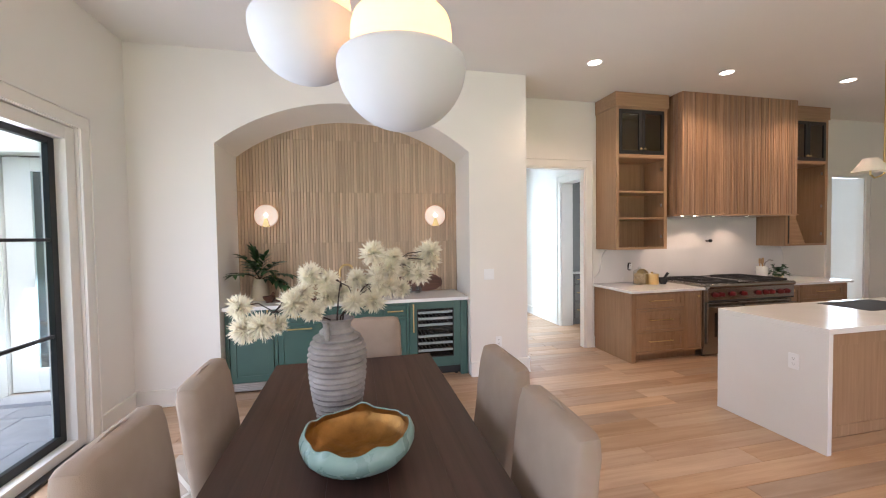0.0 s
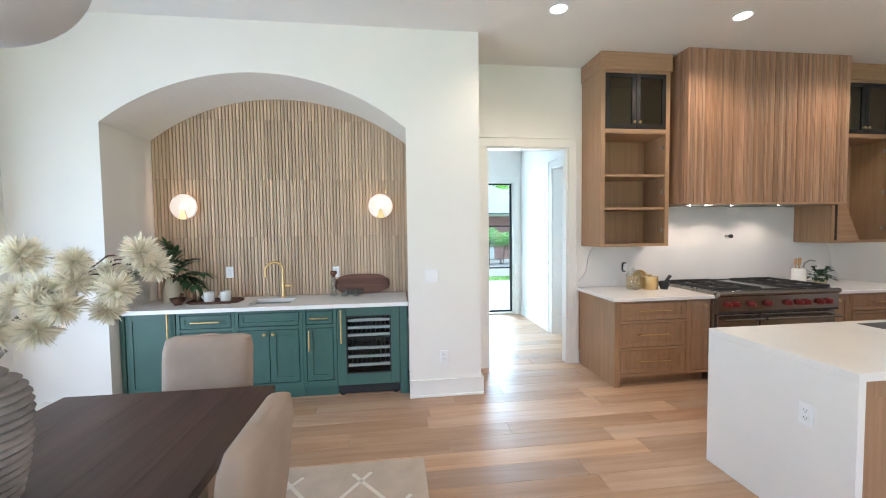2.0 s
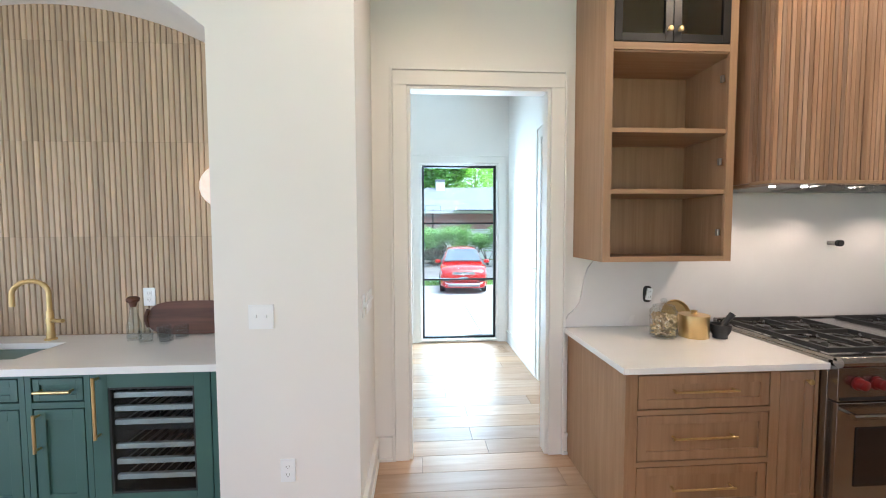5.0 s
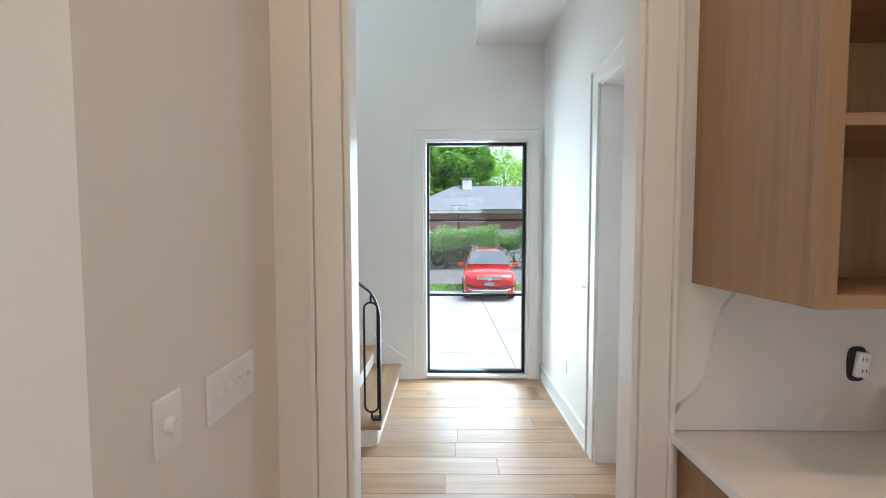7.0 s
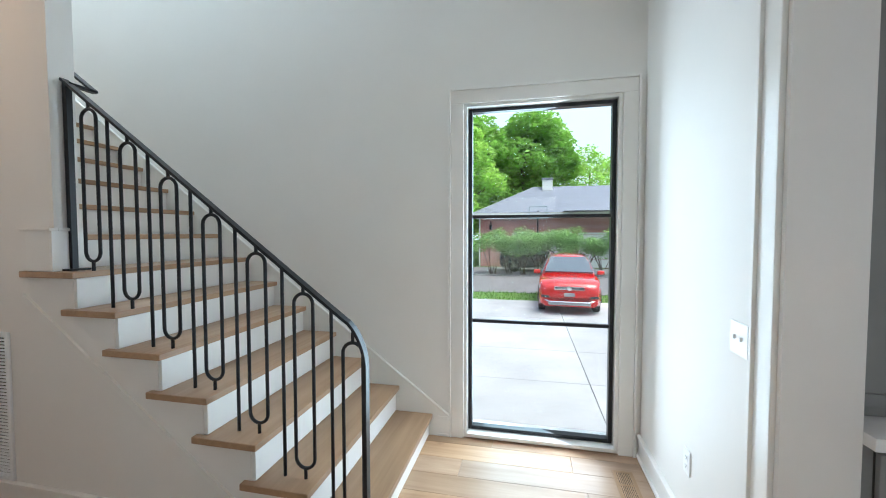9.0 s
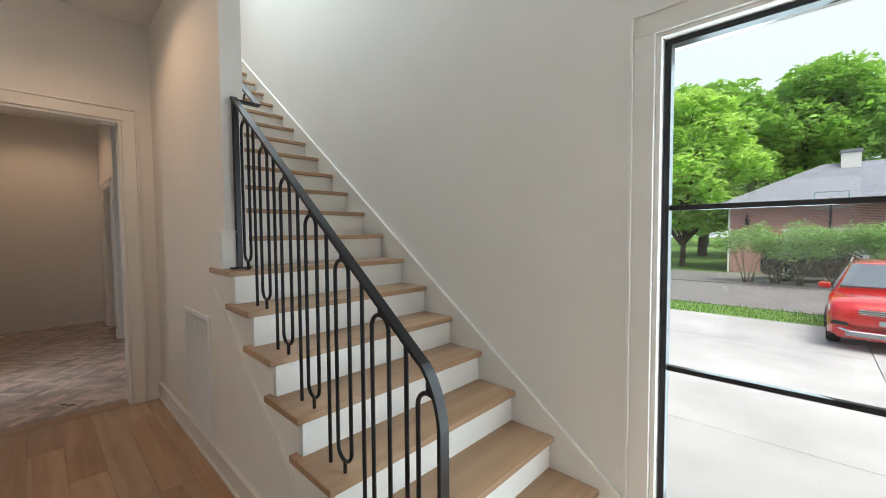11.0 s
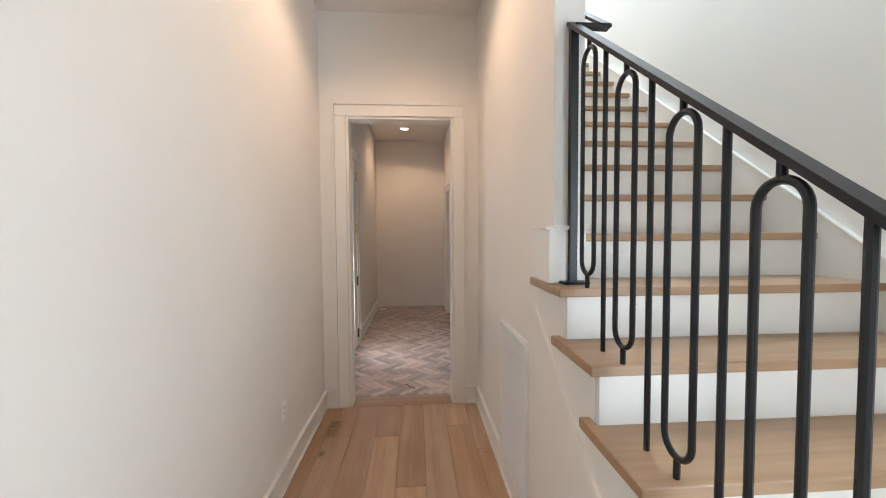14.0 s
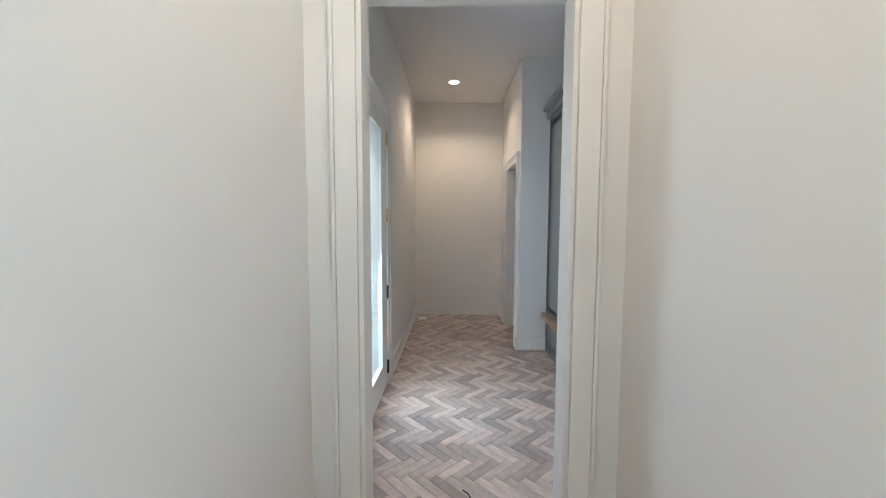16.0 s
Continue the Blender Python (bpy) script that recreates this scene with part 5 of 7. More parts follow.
def pendant(x, y, z):
    p = thing("pendant_lamp", (x, y, z), "tiered white dome pendant lamp glowing between its tiers", "pendant lamp", "tiered pendants")
    bowl = [(0.242 * math.sin(math.pi / 2 * i / 16), 0.236 * (1 - math.cos(math.pi / 2 * i / 16))) for i in range(17)]
    part("lower_bowl", lathe(bowl + [(0.241, 0.244), (0.239, 0.25), (0.238, 0.252), (0.19, 0.252)], 48, (x, y, z)), PLASTER, p, "matt white plaster bowl", smooth=True)
    part("middle_tier", lathe([(0.184, 0.250), (0.188, 0.28), (0.191, 0.34), (0.188, 0.38), (0.178, 0.41), (0.155, 0.425), (0.13, 0.428)], 48, (x, y, z)), FROST, p, "frosted glowing glass tier", smooth=True)
    part("top_tier", lathe([(0.128, 0.428), (0.134, 0.45), (0.135, 0.48), (0.128, 0.52), (0.105, 0.55), (0.06, 0.57), (0.012, 0.575)], 40, (x, y, z)), FROST, p, smooth=True)
    part("rod", lathe([(0.01, 0.57), (0.01, H - z - 0.02)], 12, (x, y, z)), BRASS, p, smooth=True)
    part("canopy", lathe([(0.0, H - z - 0.03), (0.06, H - z - 0.028), (0.065, H - z - 0.001)], 24, (x, y, z)), BRASS, p, smooth=True)
    bulb("pendant_glow", (x, y, z + 0.33), 3.6, (1.0, 0.52, 0.2), 0.05)
    bulb("pendant_glow", (x, y, z + 0.48), 1.7, (1.0, 0.52, 0.2), 0.04)


pendant(0.155, 1.685, 1.962)
pendant(-0.22, 2.03, 2.245)

# ---------- rug ----------
RUGM = material("cream_rug", (0.52, 0.44, 0.36), 0.95, vary=0.08, scale=9, bump=0.5, bump_scale=300)
RUGL = material("ivory_rug_line", (0.75, 0.71, 0.64), 0.95, vary=0.05, bump=0.5, bump_scale=300)
rug = thing("rug", (0, 1.7, 0), "cream woven rug with an ivory diamond line pattern", "rug")
part("pile", box(-1.3, 1.25, 0.1, 3.3, 0.0005, 0.012, 0.004), RUGM, rug)
ln = bmesh.new()
rg = random.Random(4)


def rug_line(x0, y0, x1, y1):
    steps = 26
    w = 0.012
    d = Vector((x1 - x0, y1 - y0)).normalized()
    s = Vector((-d.y, d.x)) * w
    prev = None
    for i in range(steps + 1):
        t = i / steps
        x, y = x0 + (x1 - x0) * t + rg.uniform(-0.006, 0.006), y0 + (y1 - y0) * t + rg.uniform(-0.006, 0.006)
        if not (-1.28 < x < 1.23 and 0.12 < y < 3.28):
            prev = None
            continue
        cur = (ln.verts.new((x - s.x, y - s.y, 0.0145)), ln.verts.new((x + s.x, y + s.y, 0.0145)))
        if prev:
            ln.faces.new((prev[0], prev[1], cur[1], cur[0]))
        prev = cur


for k in range(-9, 10):
    rug_line(k * 0.42 - 1.4, 0.1, k * 0.42 + 1.0, 3.3)
    rug_line(k * 0.42 + 1.0, 0.1, k * 0.42 - 1.4, 3.3)
part("line_pattern", ln, RUGL, rug, "ivory diamond lines")

# ---------- dining table ----------
tb = thing("dining_table", (-0.05, 1.7, 0.012), "dark stained wooden dining table", "dining table")
TX0, TX1, TY0, TY1, TZ = -0.53, 0.45, 0.62, 2.80, 0.757
for i in range(5):
    a = TX0 + (TX1 - TX0) * i / 5
    part("board", box(a + 0.0001, a + (TX1 - TX0) / 5 - 0.0001, TY0, TY1, TZ - 0.042, TZ, 0.0007), TABLEWOOD, tb)
part("apron", boxes((TX0 + 0.09, TX1 - 0.09, TY0 + 0.09, TY0 + 0.115, 0.62, 0.714), (TX0 + 0.09, TX1 - 0.09, TY1 - 0.115, TY1 - 0.09, 0.62, 0.714), (TX0 + 0.09, TX0 + 0.115, TY0 + 0.115, TY1 - 0.115, 0.62, 0.714), (TX1 - 0.115, TX1 - 0.09, TY0 + 0.115, TY1 - 0.115, 0.62, 0.714)), TABLEWOOD, tb)
for x in (TX0 + 0.12, TX1 - 0.12):
    for y in (TY0 + 0.12, TY1 - 0.12):
        part("leg", box(x - 0.045, x + 0.045, y - 0.045, y + 0.045, 0.013, 0.714, 0.006), TABLEWOOD, tb)

# ---------- chairs ----------
LINEN = material("beige_linen", (0.36, 0.275, 0.215), 0.95, vary=0.09, scale=7, bump=0.35, bump_scale=420)
LEGWOOD = wood("chair_leg_wood", (0.30, 0.2, 0.13), (0.2, 0.13, 0.08), "z", 0.5)


def soft_box(x0, x1, y0, y1, z0, z1, r, lean=0.0, puff=0.0):
    bm = box(x0, x1, y0, y1, z0, z1)
    bmesh.ops.subdivide_edges(bm, edges=bm.edges[:], cuts=8, use_grid_fill=True)
    cx, cy, cz = (x0 + x1) / 2, (y0 + y1) / 2, (z0 + z1) / 2
    for v in bm.verts:
        d = Vector((max(abs(v.co.x - cx) - (x1 - x0) / 2 + r, 0), max(abs(v.co.y - cy) - (y1 - y0) / 2 + r, 0), max(abs(v.co.z - cz) - (z1 - z0) / 2 + r, 0)))
        if d.length > r:
            k = 1 - r / d.length
            v.co.x -= math.copysign(d.x * k, v.co.x - cx)
            v.co.y -= math.copysign(d.y * k, v.co.y - cy)
            v.co.z -= math.copysign(d.z * k, v.co.z - cz)
        if puff:
            fx, fz = 1 - ((v.co.x - cx) * 2 / (x1 - x0)) ** 2, 1 - ((v.co.z - cz) * 2 / (z1 - z0)) ** 2
            v.co.y += math.copysign(puff * max(fx, 0) * max(fz, 0), v.co.y - cy)
        v.co += Vector((noise.noise(v.co * 9) * 0.003, noise.noise(v.co * 8 + Vector((5, 0, 0))) * 0.004, 0))
        v.co.y += lean * max(v.co.z - 0.45, 0)
    return bm


def chair_at(m):
    """An upholstered chair whose back stands at -y and whose seat points to +y."""
    c = thing("dining_chair", (0, 0, 0), "beige linen upholstered dining chair with a high back", "chair", "chairs round the table")
    part("seat", soft_box(-0.215, 0.215, -0.16, 0.27, 0.34, 0.50, 0.035), LINEN, c, smooth=True)
    part("backrest", soft_box(-0.228, 0.228, -0.255, -0.15, 0.33, 0.97, 0.046, -0.12, 0.014), LINEN, c, smooth=True)
    pp = tube([(-0.217, -0.202, 0.36), (-0.213, -0.215, 0.6), (-0.224, -0.252, 0.90), (-0.19, -0.266, 0.955), (0.0, -0.272, 0.974), (0.19, -0.266, 0.955), (0.224, -0.252, 0.90), (0.213, -0.215, 0.6), (0.217, -0.202, 0.36)], 0.005, 6)
    part("piping", pp, LINEN, c, smooth=True)
    for x in (-0.19, 0.19):
        for y in (-0.2, 0.23):
            part("leg", boxes((x - 0.02, x + 0.02, y - 0.02, y + 0.02, 0.001, 0.345), bevel=0.004), LEGWOOD, c)
    c.matrix_world = m
    return c


FZ = 0.0125
first = chair_at(pose(0.40, 1.955, FZ, 0, 0, 90))
for x, y, rz in ((0.355, 1.385, 88), (-0.43, 2.09, -88), (-0.49, 1.54, -91), (0.05, 2.74, 180)):
    copy_thing(first, pose(x, y, FZ, 0, 0, rz))

# ---------- vase with blossom ----------
VX, VY, VZ = -0.118, 1.96, TZ
VASEM = material("grey_stoneware", (0.29, 0.265, 0.255), 0.75, vary=0.35, scale=9, bump=0.4, bump_scale=70)
vs = thing("vase", (VX, VY, VZ), "ribbed grey stoneware vase with a small handle", "vase")
prof = [(0.0, 0.0), (0.078, 0.0), (0.085, 0.008)]
outline_ = [(0.085, 0.01), (0.105, 0.1), (0.118, 0.2), (0.122, 0.28), (0.116, 0.33), (0.098, 0.365), (0.075, 0.385), (0.063, 0.40)]
for (ra, za), (rb, zb) in zip(outline_, outline_[1:]):
    k = max(int((zb - za) / 0.0045), 1)
    for j in range(k):
        t = j / k
        z = za + (zb - za) * t
        prof.append((ra + (rb - ra) * t + 0.0075 * math.cos(2 * math.pi * z / 0.0245), z))
prof += [(0.06, 0.405), (0.06, 0.425), (0.072, 0.442), (0.078, 0.447), (0.07, 0.449), (0.052, 0.43), (0.05, 0.35), (0.0, 0.3)]
part("body", lathe(prof, 40, (VX, VY, VZ)), VASEM, vs, smooth=True)
part("handle", tube([(VX - 0.035 + 0.0 * i, VY - 0.062 - 0.035 * math.sin(math.pi * i / 10), VZ + 0.43 - 0.075 * i / 10) for i in range(11)], 0.011, 8), VASEM, vs, smooth=True)
br = thing("blossom_branches", (VX, VY, VZ + 0.3), "dark branches with fluffy ivory artificial blossoms", "flowers")
PETAL = material("ivory_petal", (0.90, 0.86, 0.74), 0.8, vary=0.04, per_island=0.05, bump=0.0)
pn = PETAL.node_tree.nodes
pt, pm = pn.new("ShaderNodeBsdfTranslucent"), pn.new("ShaderNodeMixShader")
pt.inputs["Color"].default_value = (0.92, 0.87, 0.74, 1)
pm.inputs["Fac"].default_value = 0.45
PETAL.node_tree.links.new(pn["Principled BSDF"].outputs["BSDF"], pm.inputs[1])
PETAL.node_tree.links.new(pt.outputs["BSDF"], pm.inputs[2])
PETAL.node_tree.links.new(pm.outputs["Shader"], pn["Material Output"].inputs["Surface"])
BRANCH = material("dark_twig", (0.035, 0.02, 0.018), 0.7)
flowers = []
rg = random.Random(21)
for px, pz in ((-50, 95), (-22, 78), (30, 82), (66, 84), (25, 40), (60, 42), (-44, 30), (-75, 42), (-122, 15), (-105, 2), (-158, 40), (-150, 10), (60, 128), (100, 116), (122, 104), (160, 122), (176, 110),
               (130, 92), (148, 88), (68, 70), (90, 62), (115, 50), (4, 55), (-20, 48), (95, 98), (170, 128), (50, 60), (-60, 62)):
    x = VX + 0.015 + px * 0.00245
    z = VZ + 0.425 + pz * 0.00235 + rg.uniform(-0.01, 0.01)
    y = VY + px * 0.0005 + rg.uniform(-0.06, 0.06)
    flowers.append(Vector((x, y, z)))
blossoms = []
for k in range(3):
    bm = bmesh.new()
    for i in range(520):
        u, a = rg.uniform(-1, 1), rg.uniform(0, 6.283)
        q = math.sqrt(1 - u * u)
        d = Vector((q * math.cos(a), q * math.sin(a), u))
        L = rg.uniform(0.035, 0.078)
        s = d.cross(Vector((rg.uniform(-1, 1), rg.uniform(-1, 1), rg.uniform(-1, 1)))).normalized()
        bend = d.cross(s) * rg.uniform(-0.02, 0.02)
        w = rg.uniform(0.003, 0.0065)
        v = [bm.verts.new(p) for p in (d * 0.008 - s * 0.002, d * 0.008 + s * 0.002, d * L * 0.65 + s * w + bend * 0.5, d * L + bend + s * 0.001, d * L * 0.65 - s * w + bend * 0.5)]
        bm.faces.new(v)
    me = bpy.data.meshes.new("blossom")
    bm.to_mesh(me)
    bm.free()
    me.materials.append(PETAL)
    blossoms.append(me)
mouth = Vector((VX, VY, VZ + 0.40))
hubs = {"l": Vector((VX - 0.24, VY - 0.08, VZ + 0.50)), "m": Vector((VX + 0.02, VY, VZ + 0.6)), "r": Vector((VX + 0.24, VY + 0.08, VZ + 0.66)), "n": Vector((VX + 0.14, VY + 0.05, VZ + 0.56))}
for key, h in hubs.items():
    mid = mouth.lerp(h, 0.5) + Vector((0, 0, 0.04))
    part("branch", tube([mouth - Vector((0, 0, 0.15)), mouth + (h - mouth) * 0.12 + Vector((0, 0, 0.03)), mid, h], 0.0045, 6, taper=0.003), BRANCH, br, smooth=True)
for f in flowers:
    h = min(hubs.values(), key=lambda q: (q - f).length)
    part("twig", tube([h, h.lerp(f, 0.5) + Vector((rg.uniform(-0.01, 0.01), 0, 0.025)), f], 0.0025, 5), BRANCH, br)
    s = rg.uniform(0.7, 0.98)
    piece("blossom", rg.choice(blossoms), br, Matrix.Translation(f) @ Euler((rg.uniform(0, 6), rg.uniform(0, 6), rg.uniform(0, 6))).to_matrix().to_4x4() @ Matrix.Diagonal((s, s, s, 1)))

# ---------- bowl ----------
BOWLOUT = material("aqua_glaze", (0.22, 0.33, 0.30), 0.28, vary=0.12, scale=9, bump=0.1, bump_scale=30)
BOWLIN = material("gold_leaf", (0.35, 0.175, 0.045), 0.38, 0.75, vary=0.3, scale=14, bump=0.5, bump_scale=28)
bo = thing("decorative_bowl", (-0.035, 1.60, TZ), "aqua glazed bowl with a wavy rim and gold inside", "bowl")


def wavy(profile, inner):
    bm = lathe(profile, 72)
    for v in bm.verts:
        a = math.atan2(v.co.y, v.co.x)
        t = max(v.co.z / 0.13, 0)
        wv = (0.10 * math.sin(5 * a + 0.6) + 0.06 * math.sin(9 * a + 1.1) + 0.04 * math.sin(14 * a)) * t * t
        v.co.z *= 0.92 + wv * 0.5
        k = 1 + (0.022 * math.sin(5 * a) + 0.02 * math.sin(8 * a + 2)) * t
        v.co.x *= k
        v.co.y *= k
        if inner:
            v.co.z += noise.noise(Vector((v.co.x * 22, v.co.y * 22, 3))) * 0.006
    bmesh.ops.translate(bm, vec=(-0.035, 1.60, TZ), verts=bm.verts)
    return bm


part("outer_wall", wavy([(0.0, 0.001), (0.09, 0.0), (0.115, 0.006), (0.165, 0.035), (0.198, 0.075), (0.2, 0.1), (0.187, 0.128), (0.181, 0.131), (0.178, 0.127)], False), BOWLOUT, bo, smooth=True)
part("inner_wall", wavy([(0.178, 0.126), (0.188, 0.10), (0.18, 0.075), (0.15, 0.045), (0.1, 0.03), (0.05, 0.027), (0.0, 0.026)], True), BOWLIN, bo, "rough gold lined inside", smooth=True)

# lamp with a white shade over the far counter
la = thing("wall_lamp", (5.62, 3.6, 2.1), "brass swing-arm lamp with a white fabric shade", "lamp")
SHADE = material("white_fabric_shade", (0.78, 0.74, 0.68), 0.9, bump=0.1, bump_scale=200)
lx, ly, lz = 5.25, 3.2, 2.2
la.location = (lx, ly, lz)
part("shade", lathe([(0.06, 0.11), (0.15, -0.03), (0.147, -0.03), (0.057, 0.11)], 32, (lx, ly, lz)), SHADE, la, "white fabric shade", smooth=True)
part("arm", tube([(lx, ly, lz + 0.02), (lx, ly, lz - 0.06), (lx + 0.06, ly, lz - 0.09), (lx + 0.14, ly, lz - 0.07), (lx + 0.2, ly, lz - 0.04), (lx + 0.2, ly, lz + 0.2)], 0.009, 8), BRASS, la, smooth=True)
part("hanging_rod", tube([(lx + 0.2, ly, lz + 0.2), (lx + 0.2, ly, H - 0.001)], 0.008, 8), BRASS, la, smooth=True)


# ---------- stairs ----------
RISE, GO = 0.1905, 0.2565


def tread_z(n):
    return 0.163 + RISE * (n - 1)


def nose_x(n):
    return 1.962 - GO * (n - 1)


RISERM = material("riser_paint", (0.80, 0.785, 0.75), 0.42, vary=0.03, scale=4, bump=0.03, bump_scale=80)
stairs = thing("staircase", (0.5, 7, 0), "enclosed staircase with oak treads and white risers", "staircase", kind="structure")
for n in range(1, 20):
    xn, z = nose_x(n), tread_z(n)
    y0 = 6.345 if n <= 7 else 6.502
    xb = nose_x(n + 1) - 0.03
    if n <= 7:
        back, inner = (xb - 0.06, xb - 0.005) if n < 7 else (0.06, 0.258)
        tread = flat_poly([(back, y0), (xn, y0), (xn, 7.604), (inner, 7.604), (inner, 6.381), (back, 6.381)], "z", z - 0.032, z)
        bmesh.ops.bevel(tread, geom=tread.edges[:], offset=0.004, segments=2, profile=0.5, affect="EDGES")
        part("tread", tread, TREADWOOD, stairs)
        if n == 7:
            part("tread_back", box(xb - 0.005, 0.257, 6.503, 7.604, z - 0.032, z, 0.004), TREADWOOD, stairs)
    else:
        part("tread", box(xb - 0.005, xn, y0, 7.604, z - 0.032, z, 0.006), TREADWOOD, stairs)
    below = tread_z(n - 1) if n > 1 else 0.0
    ry = 6.383 if n <= 7 else 6.502
    part("riser", box(xn - 0.05, xn - 0.03, ry, 7.604, below, z - 0.032), RISERM, stairs)
part("riser", box(nose_x(20) - 0.05, nose_x(20) - 0.03, 6.502, 7.604, tread_z(19), 3.78), RISERM, stairs)
steps = [(nose_x(1) - 0.05, 0.0)]
for n in range(1, 8):
    steps.append((nose_x(n) - 0.05, tread_z(n) - 0.032))
    steps.append((max(nose_x(n + 1) - 0.05, 0.26), tread_z(n) - 0.032))
side = flat_poly([(-2.5, 0.0)] + steps + [(0.26, H), (-2.5, H)], "y", 6.38, 6.50)
bx(side, -2.9, 0.26, 6.376, 6.504, H, UP)
solid("wall_stair", side, WALL, "white wall running up beside the stairs", "wall", "structure")
# skirt along the far wall, bead below the treads
sk_top = [(2.09, 0.163 - 0.7427 * (2.09 - 1.962) + 0.085), (-2.9, 0.163 - 0.7427 * (-2.9 - 1.962) + 0.085)]
solid("trim_stair_skirt", flat_poly([(2.09, 0.0), (2.09, sk_top[0][1]), (-2.9, sk_top[1][1]), (-2.9, sk_top[1][1] - 0.45), (1.5, 0.0)], "y", 7.606, 7.63), TRIM, "white painted stair skirt board", "trim", "structure")
bead = bmesh.new()
bead = tube([(2.09, 7.606, sk_top[0][1]), (-2.9, 7.606, sk_top[1][1])], 0.008, 8)
solid("trim_stair_bead", bead, TRIM, "white cap bead along the stair skirt", "trim", "structure", smooth=True)
solid("trim_stringer_bead", flat_poly([(0.04, 1.188), (0.04, 1.152), (1.44, 0.125), (1.49, 0.125)], "y", 6.366, 6.381), TRIM, "white raised band below the stair treads", "trim", "structure")
solid("trim_stair_plinth", boxes((0.10, 0.262, 6.356, 6.38, tread_z(7), 1.515), (0.262, 0.278, 6.356, 6.505, tread_z(7), 1.515), (0.085, 0.29, 6.34, 6.38, 1.515, 1.53), (0.262, 0.29, 6.38, 6.512, 1.515, 1.53), bevel=0.002), TRIM, "white skirting wrapped round the wall end", "trim", "structure")
solid("trim_step_base", boxes((1.2, 1.905, 6.365, 6.3825, 0, 0.125), bevel=0.003), TRIM, "white baseboard below the first steps", "baseboard", "structure")

# ---------- railing ----------
rail = thing("stair_railing", (1.9, 6.45, tread_z(1)), "black iron stair railing with looped balusters", "railing")
RY = 6.447


def rail_z(x):
    return 2.264 - 0.755 * (x - 0.318)


def bar_sweep(points, w, h):
    """A flat bar along points in the xz plane at y = RY."""
    bm = bmesh.new()
    prev = None
    n = len(points)
    for i, (x, z) in enumerate(points):
        a, b = points[max(i - 1, 0)], points[min(i + 1, n - 1)]
        d = Vector((b[0] - a[0], b[1] - a[1])).normalized()
        nx, nz = -d.y, d.x
        ring = [bm.verts.new((x + nx * s * h / 2, RY + t * w / 2, z + nz * s * h / 2)) for s, t in ((-1, -1), (-1, 1), (1, 1), (1, -1))]
        if prev:
            for k in range(4):
                bm.faces.new((prev[k], prev[(k + 1) % 4], ring[(k + 1) % 4], ring[k]))
        else:
            bm.faces.new(ring)
        prev = ring
    bm.faces.new(prev)
    bmesh.ops.recalc_face_normals(bm, faces=bm.faces)
    return bm


xs = 1.845
curve = [(0.262, rail_z(0.262)), (xs, rail_z(xs))]
cx, cz, R = 0, 0, 0.16
a0 = math.atan(0.755)
# circular bend from the slope into the vertical end post
ex = 1.943
for i in range(1, 9):
    a = a0 + (math.pi / 2 - a0) * i / 8
    k = (math.sin(a) - math.sin(a0)) / (1 - math.sin(a0))
    q = (math.cos(a0) - math.cos(a)) / math.cos(a0)
    curve.append((xs + (ex - xs) * (1 - (1 - i / 8) ** 1.6), rail_z(xs) - 0.2 * (i / 8) ** 1.35))
curve.append((ex, tread_z(1) + 0.012))
hr = part("handrail", bar_sweep(curve, 0.038, 0.014), BLACK, rail, "flat black handrail bent down into a post", smooth=False)
part("foot_plate", box(1.888, 1.955, RY - 0.03, RY + 0.03, tread_z(1), tread_z(1) + 0.012, 0.002), BLACK, rail)
part("newel", box(0.270, 0.298, RY - 0.015, RY + 0.015, tread_z(7) + 0.008, rail_z(0.285), 0.002), BLACK, rail, "flat black newel post")
part("newel_plate", box(0.235, 0.335, RY - 0.05, RY + 0.05, tread_z(7), tread_z(7) + 0.01, 0.002), BLACK, rail)
ret = boxes((0.265, 0.305, RY, 6.585, 2.278, 2.292), bevel=0.002)
part("return_bar", ret, BLACK, rail)
up = bmesh.new()
vv = []
for x, z in ((0.30, 2.285), (-1.9, 2.285 + 0.737 * 2.2)):
    vv.append([up.verts.new((x, y, z + dz)) for y, dz in ((6.55, -0.007), (6.588, -0.007), (6.588, 0.007), (6.55, 0.007))])
for k in range(4):
    up.faces.new((vv[0][k], vv[0][(k + 1) % 4], vv[1][(k + 1) % 4], vv[1][k]))
part("upper_handrail", up, BLACK, rail)
for x in (0.1, -0.8, -1.6):
    part("rail_bracket", tube([(x, 6.50, 2.288 + 0.737 * (0.262 - x) - 0.06), (x, 6.56, 2.288 + 0.737 * (0.262 - x) - 0.05), (x, 6.57, 2.288 + 0.737 * (0.262 - x) - 0.008)], 0.006, 6), BLACK, rail)
rr = 0.0082
